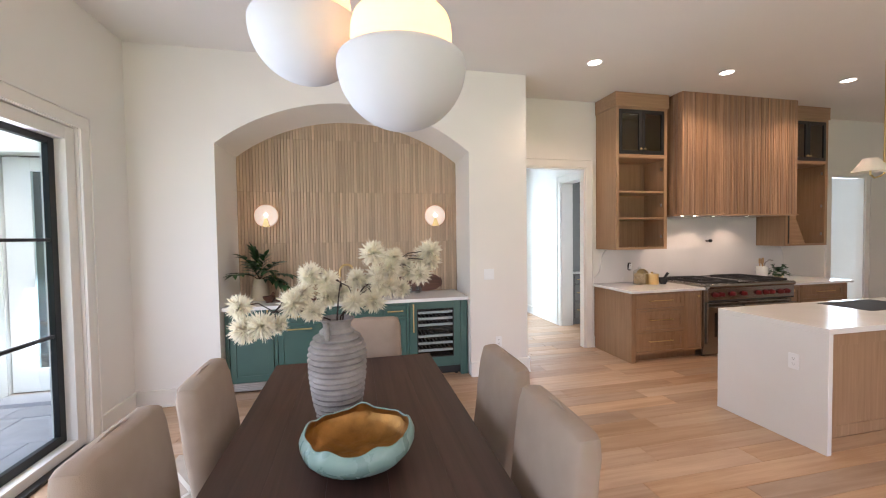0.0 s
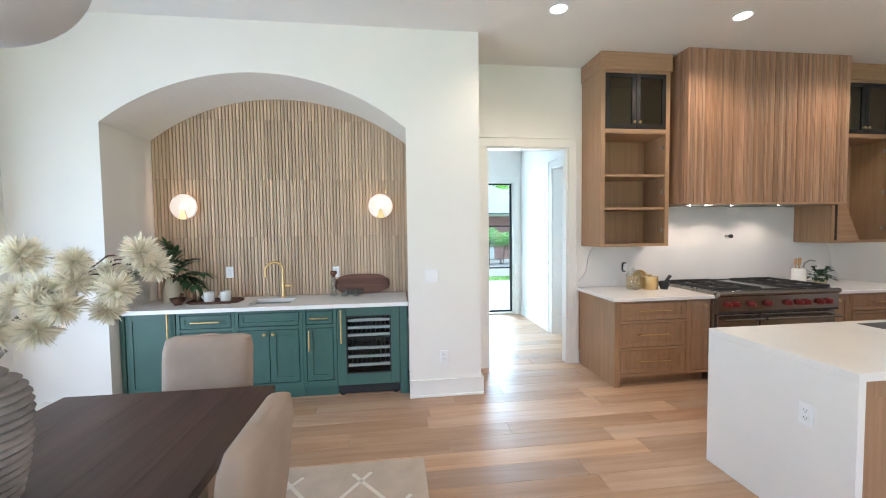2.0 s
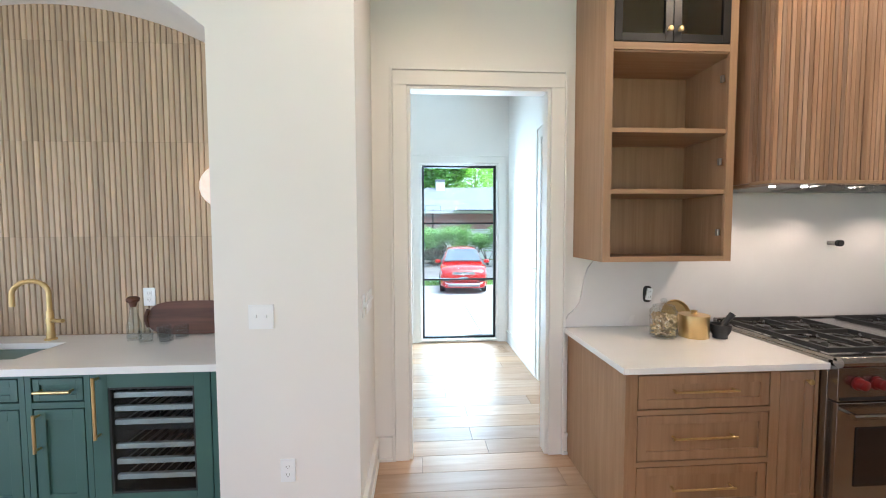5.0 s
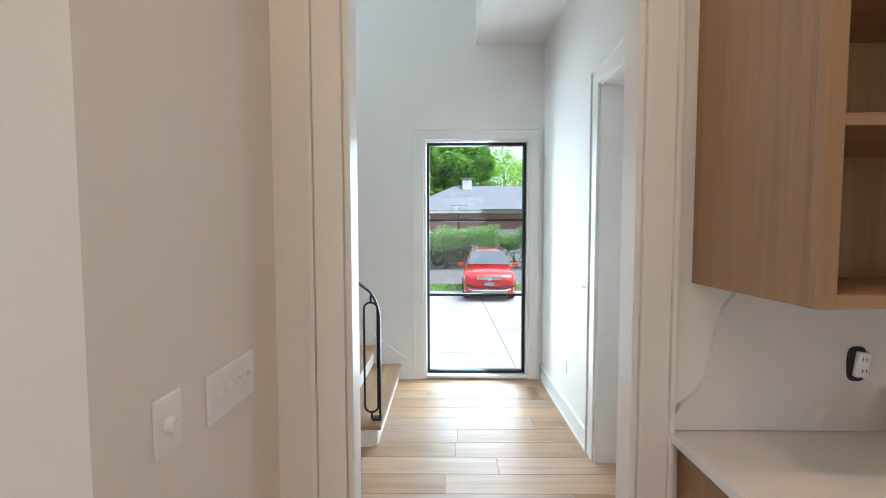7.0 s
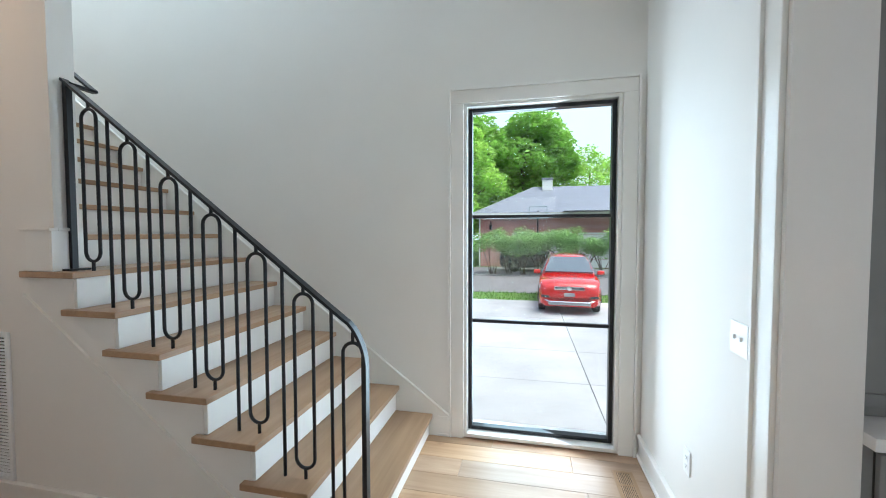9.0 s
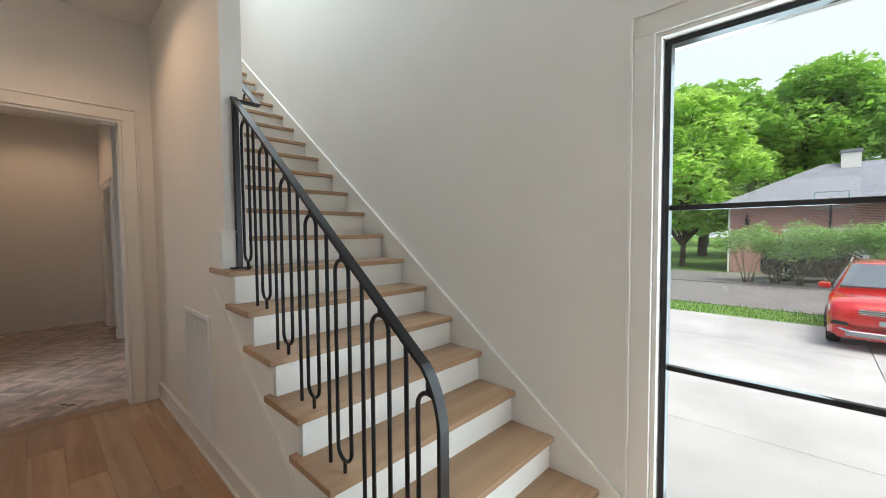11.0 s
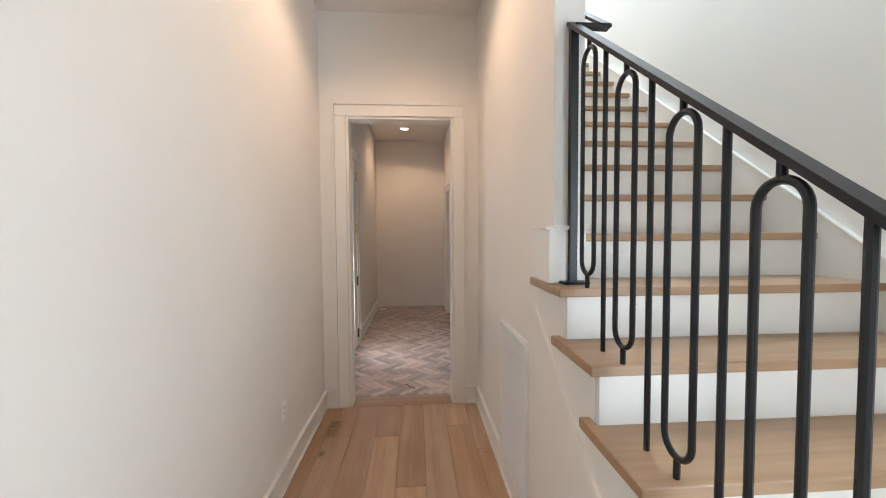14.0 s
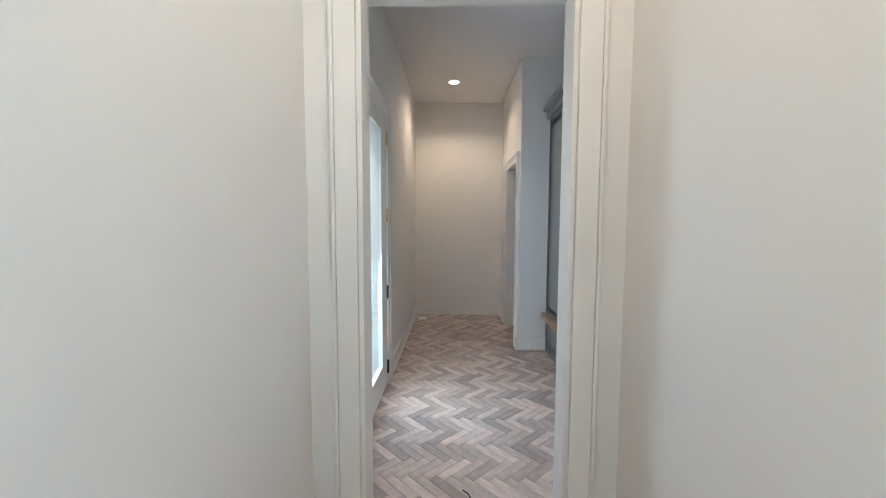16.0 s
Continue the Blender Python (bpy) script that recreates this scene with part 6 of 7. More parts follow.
for k in range(7):
    n = k + 1
    xl = 1.880 - 0.2435 * k
    hw = 0.048
    z0 = max([tread_z(q) for q in range(1, 8) if nose_x(q) > xl - 0.004] + [0.163])
    zt = rail_z(xl) - 0.045 - (0.03 if k == 0 else 0)
    zb = z0 + 0.05
    loop = []
    for i in range(13):
        a = math.pi * i / 12
        loop.append((xl + hw * math.cos(a), RY, zt - hw + hw * math.sin(a)))
    for i in range(13):
        a = math.pi + math.pi * i / 12
        loop.append((xl + hw * math.cos(a), RY, zb + hw + hw * math.sin(a)))
    part("loop_baluster", tube(loop, rr, 8, closed=True), BLACK, rail, smooth=True)
    part("loop_stub", tube([(xl, RY, zt), (xl, RY, rail_z(xl) - 0.006 - (0.02 if k == 0 else 0))], rr, 8), BLACK, rail, smooth=True)
    part("loop_stub", tube([(xl, RY, z0), (xl, RY, zb)], rr, 8), BLACK, rail, smooth=True)
    if k < 6:
        xb = 1.776 - 0.2475 * k
        zb0 = max([tread_z(q) for q in range(1, 8) if nose_x(q) > xb + 0.004] + [0.163])
        part("bar_baluster", tube([(xb, RY, zb0), (xb, RY, rail_z(xb) - 0.004)], rr, 8), BLACK, rail, smooth=True)

# ---------- return-air grille, floor vents ----------
gr = thing("air_grille", (-0.37, 6.38, 0.13), "tall white louvred return air grille on the wall", "vent")
GX0, GX1, GZ0, GZ1 = -0.66, -0.08, 0.155, 0.972
part("frame", boxes((GX0, GX0 + 0.022, 6.366, 6.38, GZ0, GZ1), (GX1 - 0.022, GX1, 6.366, 6.38, GZ0, GZ1), (GX0 + 0.022, GX1 - 0.022, 6.366, 6.38, GZ1 - 0.022, GZ1), (GX0 + 0.022, GX1 - 0.022, 6.366, 6.38, GZ0, GZ0 + 0.022), bevel=0.002), PLASTIC, gr)
# dark sheet behind the louvres, painted as the shade between them
part("shade_backing", box(GX0 + 0.022, GX1 - 0.022, 6.3785, 6.3795, GZ0 + 0.022, GZ1 - 0.022), SLOTSHADE, gr)
slat = bmesh.new()
bx(slat, -0.267, 0.267, -0.005, 0.004, -0.003, 0.003)
for v in slat.verts:
    v.co.z += v.co.y * 0.4
sme = bpy.data.meshes.new("louvre")
slat.to_mesh(sme)
slat.free()
sme.materials.append(PLASTIC)
nl = 42
for i in range(nl):
    piece("louvre", sme, gr, pose((GX0 + GX1) / 2, 6.3735, GZ0 + 0.03 + i * (GZ1 - GZ0 - 0.055) / (nl - 1)))
for i in range(1, 5):
    x = GX0 + (GX1 - GX0) * i / 5
    part("divider", box(x - 0.002, x + 0.002, 6.374, 6.378, GZ0 + 0.022, GZ1 - 0.022), PLASTIC, gr)


def floor_vent(x, y, lx, ly, mat, label):
    v = thing("floor_vent", (x, y, 0), label, "vent")
    part("frame", boxes((x - lx, x + lx, y - ly, y - ly + 0.016, 0.0005, 0.004), (x - lx, x + lx, y + ly - 0.016, y + ly, 0.0005, 0.004), (x - lx, x - lx + 0.016, y - ly + 0.016, y + ly - 0.016, 0.0005, 0.004), (x + lx - 0.016, x + lx, y - ly + 0.016, y + ly - 0.016, 0.0005, 0.004), (x - 0.006 if lx > ly else x - lx + 0.016, x + 0.006 if lx > ly else x + lx - 0.016, y - ly + 0.016 if lx > ly else y - 0.006, y + ly - 0.016 if lx > ly else y + 0.006, 0.0005, 0.004)), mat, v)
    # dark sheet on the floor in place of the shaded duct
    part("opening", box(x - lx + 0.014, x + lx - 0.014, y - ly + 0.014, y + ly - 0.014, 0.0003, 0.001), SLOTSHADE, v)
    m = 9
    for i in range(m):
        if lx > ly:
            q = y - ly + 0.02 + (2 * ly - 0.04) * i / (m - 1)
            part("slat", box(x - lx + 0.016, x + lx - 0.016, q - 0.003, q + 0.003, 0.001, 0.0036), mat, v)
        else:
            q = x - lx + 0.02 + (2 * lx - 0.04) * i / (m - 1)
            part("slat", box(q - 0.003, q + 0.003, y - ly + 0.016, y + ly - 0.016, 0.001, 0.0036), mat, v)


floor_vent(-1.23, 5.19, 0.13, 0.06, TREADWOOD, "flush oak floor vent by the corridor wall")
floor_vent(3.23, 7.28, 0.06, 0.14, TREADWOOD, "flush oak floor vent by the front window")
# upstairs door seen above the stairs
ud = thing("door_upstairs", (-4.98, 7.0, 3.782), "white panelled door with brass hinges upstairs", "door", kind="structure")
part("door_leaf", boxes((-5.0, -4.97, 6.62, 7.4, 3.79, 6.1), bevel=0.003), TRIM, ud)
for z in (4.1, 4.9, 5.8):
    part("hinge", box(-4.972, -4.962, 7.385, 7.40, z - 0.05, z + 0.05, 0.002), BRASS, ud)


# ---------- outside: ground ----------
GZ = -0.86
solid("ground", box(-400, 400, -400, 600, GZ - 0.2, GZ), GRASSGROUND, "mown green lawn", "ground", "structure")
drive = thing("driveway", (3, 13, GZ), "pale concrete driveway in large slabs with joints", "driveway", kind="structure")
for x0, x1 in ((-6.0, -1.2), (-1.19, 3.59), (3.60, 8.4)):
    for y0, y1 in ((7.9, 11.09), (11.1, 12.79), (12.8, 15.8), (15.81, 18.6)):
        part("slab", box(x0, x1, y0, y1, GZ - 0.05, GZ + 0.03, 0.006), CONCRETE, drive)
solid("road", box(-80, 80, 20.4, 26.5, GZ - 0.05, GZ + 0.02), ASPHALT, "dark asphalt street", "road", "structure")
solid("pavement", box(-80, 80, 26.5, 31.5, GZ - 0.05, GZ + 0.05), ASPHALT, "asphalt forecourt of the house opposite", "pavement", "structure")
blades = bmesh.new()
rg = random.Random(2)
for i in range(5000):
    x, y = rg.uniform(-10, 12), rg.uniform(18.6, 20.4)
    a, h = rg.uniform(0, 3.14), rg.uniform(0.05, 0.16)
    s = Vector((math.cos(a), math.sin(a), 0)) * 0.012
    c = Vector((x, y, GZ))
    blades.faces.new([blades.verts.new(p) for p in (c - s, c + s, c + Vector((rg.uniform(-0.04, 0.04), rg.uniform(-0.04, 0.04), h)))])
GRASSM = material("grass_blades", (0.14, 0.30, 0.045), 0.8, vary=0.2, per_island=0.3, bump=0)
solid("grass_strip", blades, GRASSM, "verge of green grass between drive and street", "grass", "stuff")


# ---------- trees ----------
BARK = material("tree_bark", (0.10, 0.075, 0.055), 0.9, vary=0.3, scale=5, bump=0.6, bump_scale=30)


def leaf_material(name, c):
    m = material(name, c, 0.6, vary=0.35, scale=0.9, per_island=0.45, bump=0)
    b = m.node_tree.nodes["Principled BSDF"]
    nt, n = m.node_tree, m.node_tree.nodes
    tr, mx = n.new("ShaderNodeBsdfTranslucent"), n.new("ShaderNodeMixShader")
    tr.inputs["Color"].default_value = (min(c[0] * 1.7, 1), min(c[1] * 1.7, 1), c[2] * 1.5, 1)
    mx.inputs["Fac"].default_value = 0.4
    nt.links.new(b.outputs["BSDF"], mx.inputs[1])
    nt.links.new(tr.outputs["BSDF"], mx.inputs[2])
    nt.links.new(mx.outputs["Shader"], n["Material Output"].inputs["Surface"])
    return m


LEAVES_A = leaf_material("maple_leaves", (0.21, 0.41, 0.075))
LEAVES_B = leaf_material("light_leaves", (0.33, 0.54, 0.11))
LEAVES_C = leaf_material("hedge_leaves", (0.19, 0.34, 0.11))


def leafy(bm, c, rad, count, size, rnd, flat=0.75, shell=0.45):
    for i in range(count):
        u, a = rnd.uniform(-1, 1), rnd.uniform(0, 6.283)
        q = math.sqrt(1 - u * u)
        d = Vector((q * math.cos(a), q * math.sin(a), u * flat))
        r = rad * (shell + (1 - shell) * rnd.random() ** 0.5) * (1 + 0.18 * noise.noise(d * 2.3 + Vector(c)))
        p = Vector(c) + d * r
        s1 = Vector((rnd.uniform(-1, 1), rnd.uniform(-1, 1), rnd.uniform(-0.5, 0.5))).normalized() * size * rnd.uniform(0.5, 1.0)
        s2 = s1.cross(Vector((rnd.uniform(-1, 1), rnd.uniform(-1, 1), 1)).normalized()) * 0.6
        bm.faces.new([bm.verts.new(v) for v in (p - s1, p + s2 * 0.7 - s1 * 0.1, p + s1, p - s2 * 0.7 - s1 * 0.1)])


def tree(x, y, h, spread, mat, seed, label, trunk=0.28, clumps=34, leaves=230, size=0.24, low=0.25, airy=False):
    rnd = random.Random(seed)
    t = thing("tree", (x, y, GZ), label, "tree")
    tr = tube([(x, y, GZ - 0.05), (x + 0.1, y, GZ + h * 0.25), (x - 0.1, y + 0.1, GZ + h * 0.55), (x, y, GZ + h * 0.85)], trunk, 10, taper=trunk * 0.25)
    crown = bmesh.new()
    for k in range(clumps):
        a, s = rnd.uniform(0, 6.283), math.sqrt(rnd.random())
        zt = rnd.uniform(low, 0.97)
        prof = math.sin(math.pi * min(max((zt - low + 0.12) / (1.16 - low), 0), 1)) ** 0.7
        c = Vector((x + math.cos(a) * s * spread * prof, y + math.sin(a) * s * spread * prof, GZ + h * zt))
        base = Vector((x, y, GZ + h * max(zt - 0.3, 0.12)))
        tube([base, base.lerp(c, 0.5) + Vector((0, 0, 0.2)), c], 0.07 if not airy else 0.03, 5, bm=tr, taper=0.015)
        leafy(crown, c, spread * (0.34 if not airy else 0.24) * rnd.uniform(0.7, 1.2), leaves, size, rnd)
    part("trunk", tr, BARK, t, smooth=True)
    part("crown", crown, mat, t, "dense green leaves")
    return t


tree(-4.5, 47, 14.2, 5.6, LEAVES_A, 1, "large dark green maple behind the brick house", 0.4, 95, 340, 0.46)
tree(2.2, 50, 15.2, 5.4, LEAVES_A, 2, "large dark green maple behind the brick house", 0.4, 95, 340, 0.46)
tree(-3.4, 34.5, 10.8, 3.5, LEAVES_B, 3, "light green young tree beside the brick house", 0.16, 80, 300, 0.3, 0.26)
tree(9.5, 52, 11.6, 5.5, LEAVES_B, 4, "airy light green tree behind the house", 0.25, 46, 190, 0.3, 0.3, True)
tree(15.5, 54, 12.0, 6.0, LEAVES_B, 5, "airy light green tree behind the house", 0.25, 50, 210, 0.32, 0.25, True)
tree(-14, 62, 15, 7, LEAVES_A, 6, "distant green tree on the lawn", 0.4, 50, 220, 0.45)
tree(-9, 75, 13, 7, LEAVES_A, 7, "distant green tree on the lawn", 0.4, 45, 200, 0.5)
far = bmesh.new()
rnd = random.Random(9)
for i in range(40):
    a = i / 39
    leafy(far, (-70 + 140 * a, 95 + rnd.uniform(-6, 6), GZ + rnd.uniform(2, 5)), rnd.uniform(5, 8), 160, 0.9, rnd)
solid("far_trees", far, LEAVES_A, "line of distant trees", "trees", "stuff")


def shrub(x, y, h, w, seed):
    rnd = random.Random(seed)
    s = thing("shrub", (x, y, GZ), "leggy green shrub with bare grey stems", "shrub", "street shrubs")
    st = bmesh.new()
    cr = bmesh.new()
    for k in range(7):
        a = rnd.uniform(0, 6.283)
        top = Vector((x + math.cos(a) * w * 0.8, y + math.sin(a) * w * 0.5, GZ + h * rnd.uniform(0.6, 0.95)))
        tube([(x + rnd.uniform(-0.15, 0.15), y, GZ - 0.02), ((x + top.x) / 2 - 0.05, y, GZ + h * 0.4), top], 0.025, 5, bm=st, taper=0.008)
        leafy(cr, top, w * 0.66, 240, 0.11, rnd, 0.7, 0.15)
    part("stems", st, BARK, s)
    part("foliage", cr, LEAVES_C, s)


for i, x in enumerate((0.3, 1.2, 2.0, 2.9, 3.7, 4.5, 5.4, 6.3, 7.2, 8.1, 9.0, 9.9)):
    shrub(x + 0.4, 27.2 + 0.3 * math.sin(i * 2.1), 2.35 + 0.2 * math.sin(i * 1.7), 0.9, 40 + i)

# ---------- brick house opposite ----------
HBRICK = bpy.data.materials.new("red_brick")
HBRICK.use_nodes = True
hb = HBRICK.node_tree
bt_ = hb.nodes.new("ShaderNodeTexBrick")
bt_.inputs["Scale"].default_value = 1.0
bt_.inputs["Brick Width"].default_value, bt_.inputs["Row Height"].default_value, bt_.inputs["Mortar Size"].default_value = 0.22, 0.075, 0.01
bt_.inputs["Color1"].default_value, bt_.inputs["Color2"].default_value, bt_.inputs["Mortar"].default_value = (0.46, 0.15, 0.12, 1), (0.37, 0.11, 0.085, 1), (0.55, 0.48, 0.45, 1)
tcb, mpb = hb.nodes.new("ShaderNodeTexCoord"), hb.nodes.new("ShaderNodeMapping")
mpb.inputs["Rotation"].default_value = (radians(90), 0, 0)
hb.links.new(tcb.outputs["Object"], mpb.inputs["Vector"])
hb.links.new(mpb.outputs["Vector"], bt_.inputs["Vector"])
hb.links.new(bt_.outputs["Color"], hb.nodes["Principled BSDF"].inputs["Base Color"])
hb.nodes["Principled BSDF"].inputs["Roughness"].default_value = 0.85
ROOF = material("grey_shingle", (0.20, 0.22, 0.26), 0.9, vary=0.2, scale=3, bump=0.5, bump_scale=14)
ho = thing("house", (6, 36, GZ), "single-storey red brick house with a grey shingle roof", "house")
EZ = 2.72
part("wall", boxes((-1.35, 20, 32.6, 40, GZ, EZ)), HBRICK, ho, "red brick wall")


def hip(x0, x1, y0, y1, z, rise, inset):
    bm = bmesh.new()
    ym = (y0 + y1) / 2
    v = [bm.verts.new(p) for p in ((x0, y0, z), (x1, y0, z), (x1, y1, z), (x0, y1, z), (x0 + inset, ym, z + rise), (x1 - inset, ym, z + rise))]
    for f in ((0, 1, 5, 4), (1, 2, 5), (2, 3, 4, 5), (3, 0, 4), (3, 2, 1, 0)):
        bm.faces.new([v[i] for i in f])
    return bm


part("roof", hip(-1.9, 20.6, 32.0, 40.6, EZ + 0.2, 2.2, 4.2), ROOF, ho, "grey shingle hip roof")
part("roof_wing", hip(4.2, 14, 30.6, 42, EZ + 0.21, 2.9, 4.8), ROOF, ho)
part("fascia", boxes((-1.85, 20.5, 32.02, 32.12, EZ, EZ + 0.2), (-1.85, -1.75, 32.12, 40.5, EZ, EZ + 0.2)), TRIM, ho, "white fascia board")
ch = part("chimney", boxes((3.0, 3.75, 35.6, 36.3, EZ, 5.55)), WHITEBRICK, ho, "white chimney")
part("chimney_cap", box(2.95, 3.8, 35.55, 36.35, 5.55, 5.72, 0.02), ROOF, ho)
for x0, x1 in ((1.0, 4.2), (5.4, 8.6)):
    gd = part("garage_door", boxes(*[(x0, x1, 32.53, 32.6, GZ + 0.05 + 0.56 * i, GZ + 0.59 + 0.56 * i) for i in range(4)]), TRIM, ho, "white sectional garage door")
    part("door_frame", boxes((x0 - 0.1, x0, 32.5, 32.6, GZ, GZ + 2.4), (x1, x1 + 0.1, 32.5, 32.6, GZ, GZ + 2.4), (x0, x1, 32.5, 32.6, GZ + 2.3, GZ + 2.4)), TRIM, ho)
part("wall_lantern", boxes((-0.72, -0.52, 32.4, 32.6, 1.75, 2.1), (-0.66, -0.58, 32.46, 32.6, 2.1, 2.35), bevel=0.02), BLACK, ho, "black wall lantern")
part("downpipe", tube([(-1.42, 32.55, GZ), (-1.42, 32.55, EZ)], 0.05, 8), TRIM, ho)
ho.location.x += 0.7
hoop = thing("basketball_hoop", (3.3, 31.8, GZ), "basketball backboard on a pole", "basketball hoop")
part("pole", tube([(3.3, 32.2, GZ), (3.3, 32.2, 2.9), (3.3, 31.9, 3.0)], 0.05, 8), BLACK, hoop)
part("backboard", boxes((2.7, 2.74, 31.85, 31.88, 2.5, 3.3), (3.86, 3.9, 31.85, 31.88, 2.5, 3.3), (2.74, 3.86, 31.85, 31.88, 3.26, 3.3), (2.74, 3.86, 31.85, 31.88, 2.5, 2.54)), material("teal_frame", (0.2, 0.36, 0.36), 0.5), hoop)

# ---------- cars ----------
REDPAINT = material("red_car_paint", (0.52, 0.012, 0.010), 0.22, vary=0.03, scale=2, bump=0, coat=0.8)
BLKPAINT = material("black_car_paint", (0.012, 0.012, 0.014), 0.2, vary=0.03, bump=0, coat=0.8)
CARGLASS = material("car_glass", (0.10, 0.13, 0.15), 0.05, vary=0.02, bump=0, coat=0.5)
LENS = material("headlamp_lens", (0.55, 0.57, 0.58), 0.12, vary=0.1, bump=0, coat=0.6)
CHROME = material("chrome", (0.75, 0.75, 0.76), 0.12, 1.0, vary=0.02, bump=0)
GREYTRIM = material("grey_bumper_trim", (0.25, 0.26, 0.27), 0.5)


def loft(sections, cap=True):
    """sections: (y, [(x, z), ...]) half outlines from bottom centre to top centre; mirrored in x."""
    bm = bmesh.new()
    rings = []
    for y, half in sections:
        pts = half + [(-x, z) for x, z in reversed(half) if abs(x) > 1e-6]
        rings.append([bm.verts.new((x, y, z)) for x, z in pts])
    for a, b in zip(rings, rings[1:]):
        n = len(a)
        for i in range(n):
            bm.faces.new((a[i], a[(i + 1) % n], b[(i + 1) % n], b[i]))
    if cap:
        bm.faces.new(list(reversed(rings[0])))
        bm.faces.new(rings[-1])
    bmesh.ops.recalc_face_normals(bm, faces=bm.faces)
    return bm


def wheel(parent, x, y, r=0.345, w=0.22):
    def turned(profile, mat, name, par, lb=""):
        bm = lathe(profile, 28)
        bmesh.ops.transform(bm, matrix=Matrix.Translation((x, y, r)) @ Matrix.Rotation(radians(90), 4, "Y"), verts=bm.verts)
        return part(name, bm, mat, par, lb, smooth=True)
    tyre = turned([(r * 0.62, -w / 2), (r * 0.95, -w / 2), (r, -w / 2 + 0.03), (r, w / 2 - 0.03), (r * 0.95, w / 2), (r * 0.62, w / 2)], RUBBER, "tyre", parent)
    s = 1 if x > 0 else -1
    bm = bmesh.new()
    for k in range(5):
        a = 2 * math.pi * k / 5
        tube([(x + s * (w / 2 - 0.02), y + 0.04 * math.cos(a), r + 0.04 * math.sin(a)), (x + s * (w / 2 - 0.02), y + r * 0.62 * math.cos(a), r + r * 0.62 * math.sin(a))], 0.028, 6, bm=bm)
    part("rim", bm, STEEL, tyre, "alloy rim", smooth=True)


def suv(name, paint, label, m, detailed=True):
    """A sport utility car at the origin, its front towards -y."""
    c = thing(name, (0, 0, 0), label, "car")
    def sec(y, hw, z0, zs, zt, crown=0.03):
        return (y, [(0, z0), (hw * 0.85, z0), (hw * 0.98, z0 + 0.08), (hw, zs), (hw * 0.97, zt - 0.06), (hw * 0.9, zt - 0.01), (hw * 0.5, zt + crown * 0.7), (0, zt + crown)])
    part("body", loft([sec(-2.2, 0.66, 0.42, 0.6, 0.78), sec(-2.14, 0.80, 0.25, 0.6, 0.88), sec(-1.95, 0.89, 0.22, 0.65, 0.97), sec(-1.5, 0.92, 0.22, 0.72, 1.02), sec(-0.95, 0.92, 0.22, 0.75, 1.07),
                       sec(0.0, 0.92, 0.22, 0.75, 1.06), sec(1.6, 0.92, 0.22, 0.75, 1.08), sec(2.1, 0.88, 0.25, 0.75, 1.06), sec(2.22, 0.78, 0.4, 0.7, 1.0)]), paint, c, smooth=True)
    def cab(y, hw, zt, hwt):
        return (y, [(0, 1.02), (hw, 1.02), (hw, 1.08), (hwt + 0.02, zt - 0.1), (hwt - 0.06, zt - 0.02), (hwt * 0.5, zt + 0.01), (0, zt + 0.02)])
    part("cabin", loft([cab(-1.0, 0.84, 1.14, 0.80), cab(-0.15, 0.85, 1.62, 0.64), cab(0.1, 0.85, 1.66, 0.63), cab(1.3, 0.85, 1.66, 0.63), cab(1.9, 0.84, 1.58, 0.62), cab(2.15, 0.82, 1.2, 0.72)]), paint, c, smooth=True)
    ws = bmesh.new()
    q = [(-0.74, -1.0, 1.165), (0.74, -1.0, 1.165), (0.58, -0.2, 1.60), (-0.58, -0.2, 1.60)]
    qn = Vector((0, -0.5, 0.86)).normalized() * 0.03
    a = [ws.verts.new(Vector(p) + qn) for p in q]
    b_ = [ws.verts.new(Vector(p) - qn) for p in q]
    ws.faces.new(a)
    ws.faces.new(list(reversed(b_)))
    for i in range(4):
        ws.faces.new((a[i], b_[i], b_[(i + 1) % 4], a[(i + 1) % 4]))
    part("windscreen", ws, CARGLASS, c, "dark windscreen")
    for s in (-1, 1):
        sw = flat_poly([(-0.72, 1.10), (-0.05, 1.54), (1.5, 1.54), (1.9, 1.12)], "x", s * 0.80, s * 0.848)
        for v in sw.verts:
            v.co.x -= s * (v.co.z - 1.1) * 0.42
            v.co.x += s * 0.02
        part("side_window", sw, CARGLASS, c)
        mr = soft_box(s * 1.0 - 0.11, s * 1.0 + 0.11, -0.82, -0.70, 1.08, 1.22, 0.04)
        part("wing_mirror", mr, paint, c, smooth=True)
        hl = flat_poly([(s * 0.42, 0.76), (s * 0.86, 0.74), (s * 0.87, 0.88), (s * 0.45, 0.845)], "y", -2.165, -1.9)
        for v in hl.verts:
            v.co.y += max(abs(v.co.x) - 0.55, 0) * 0.5
        part("headlight", hl, LENS, c, "clear headlight")
        fl = flat_poly([(s * 0.55, 0.50), (s * 0.82, 0.52), (s * 0.80, 0.585), (s * 0.58, 0.58)], "y", -2.205, -2.0)
        part("fog_light", fl, RUBBER, c)
        for y in (-1.35, 1.35):
            arch_ = tube([(s * 0.905, y + 0.40 * math.cos(t), 0.345 + 0.40 * math.sin(t)) for t in [math.pi * i / 12 for i in range(13)]], 0.035, 6)
            part("wheel_arch", arch_, RUBBER, c)
            wheel(c, s * 0.80, y)
    part("grille", boxes((-0.42, 0.42, -2.215, -2.1, 0.755, 0.845)), RUBBER, c)
    for z in (0.765, 0.80, 0.838):
        part("grille_bar", box(-0.43, 0.43, -2.225, -2.2, z - 0.006, z + 0.006, 0.002), CHROME, c)
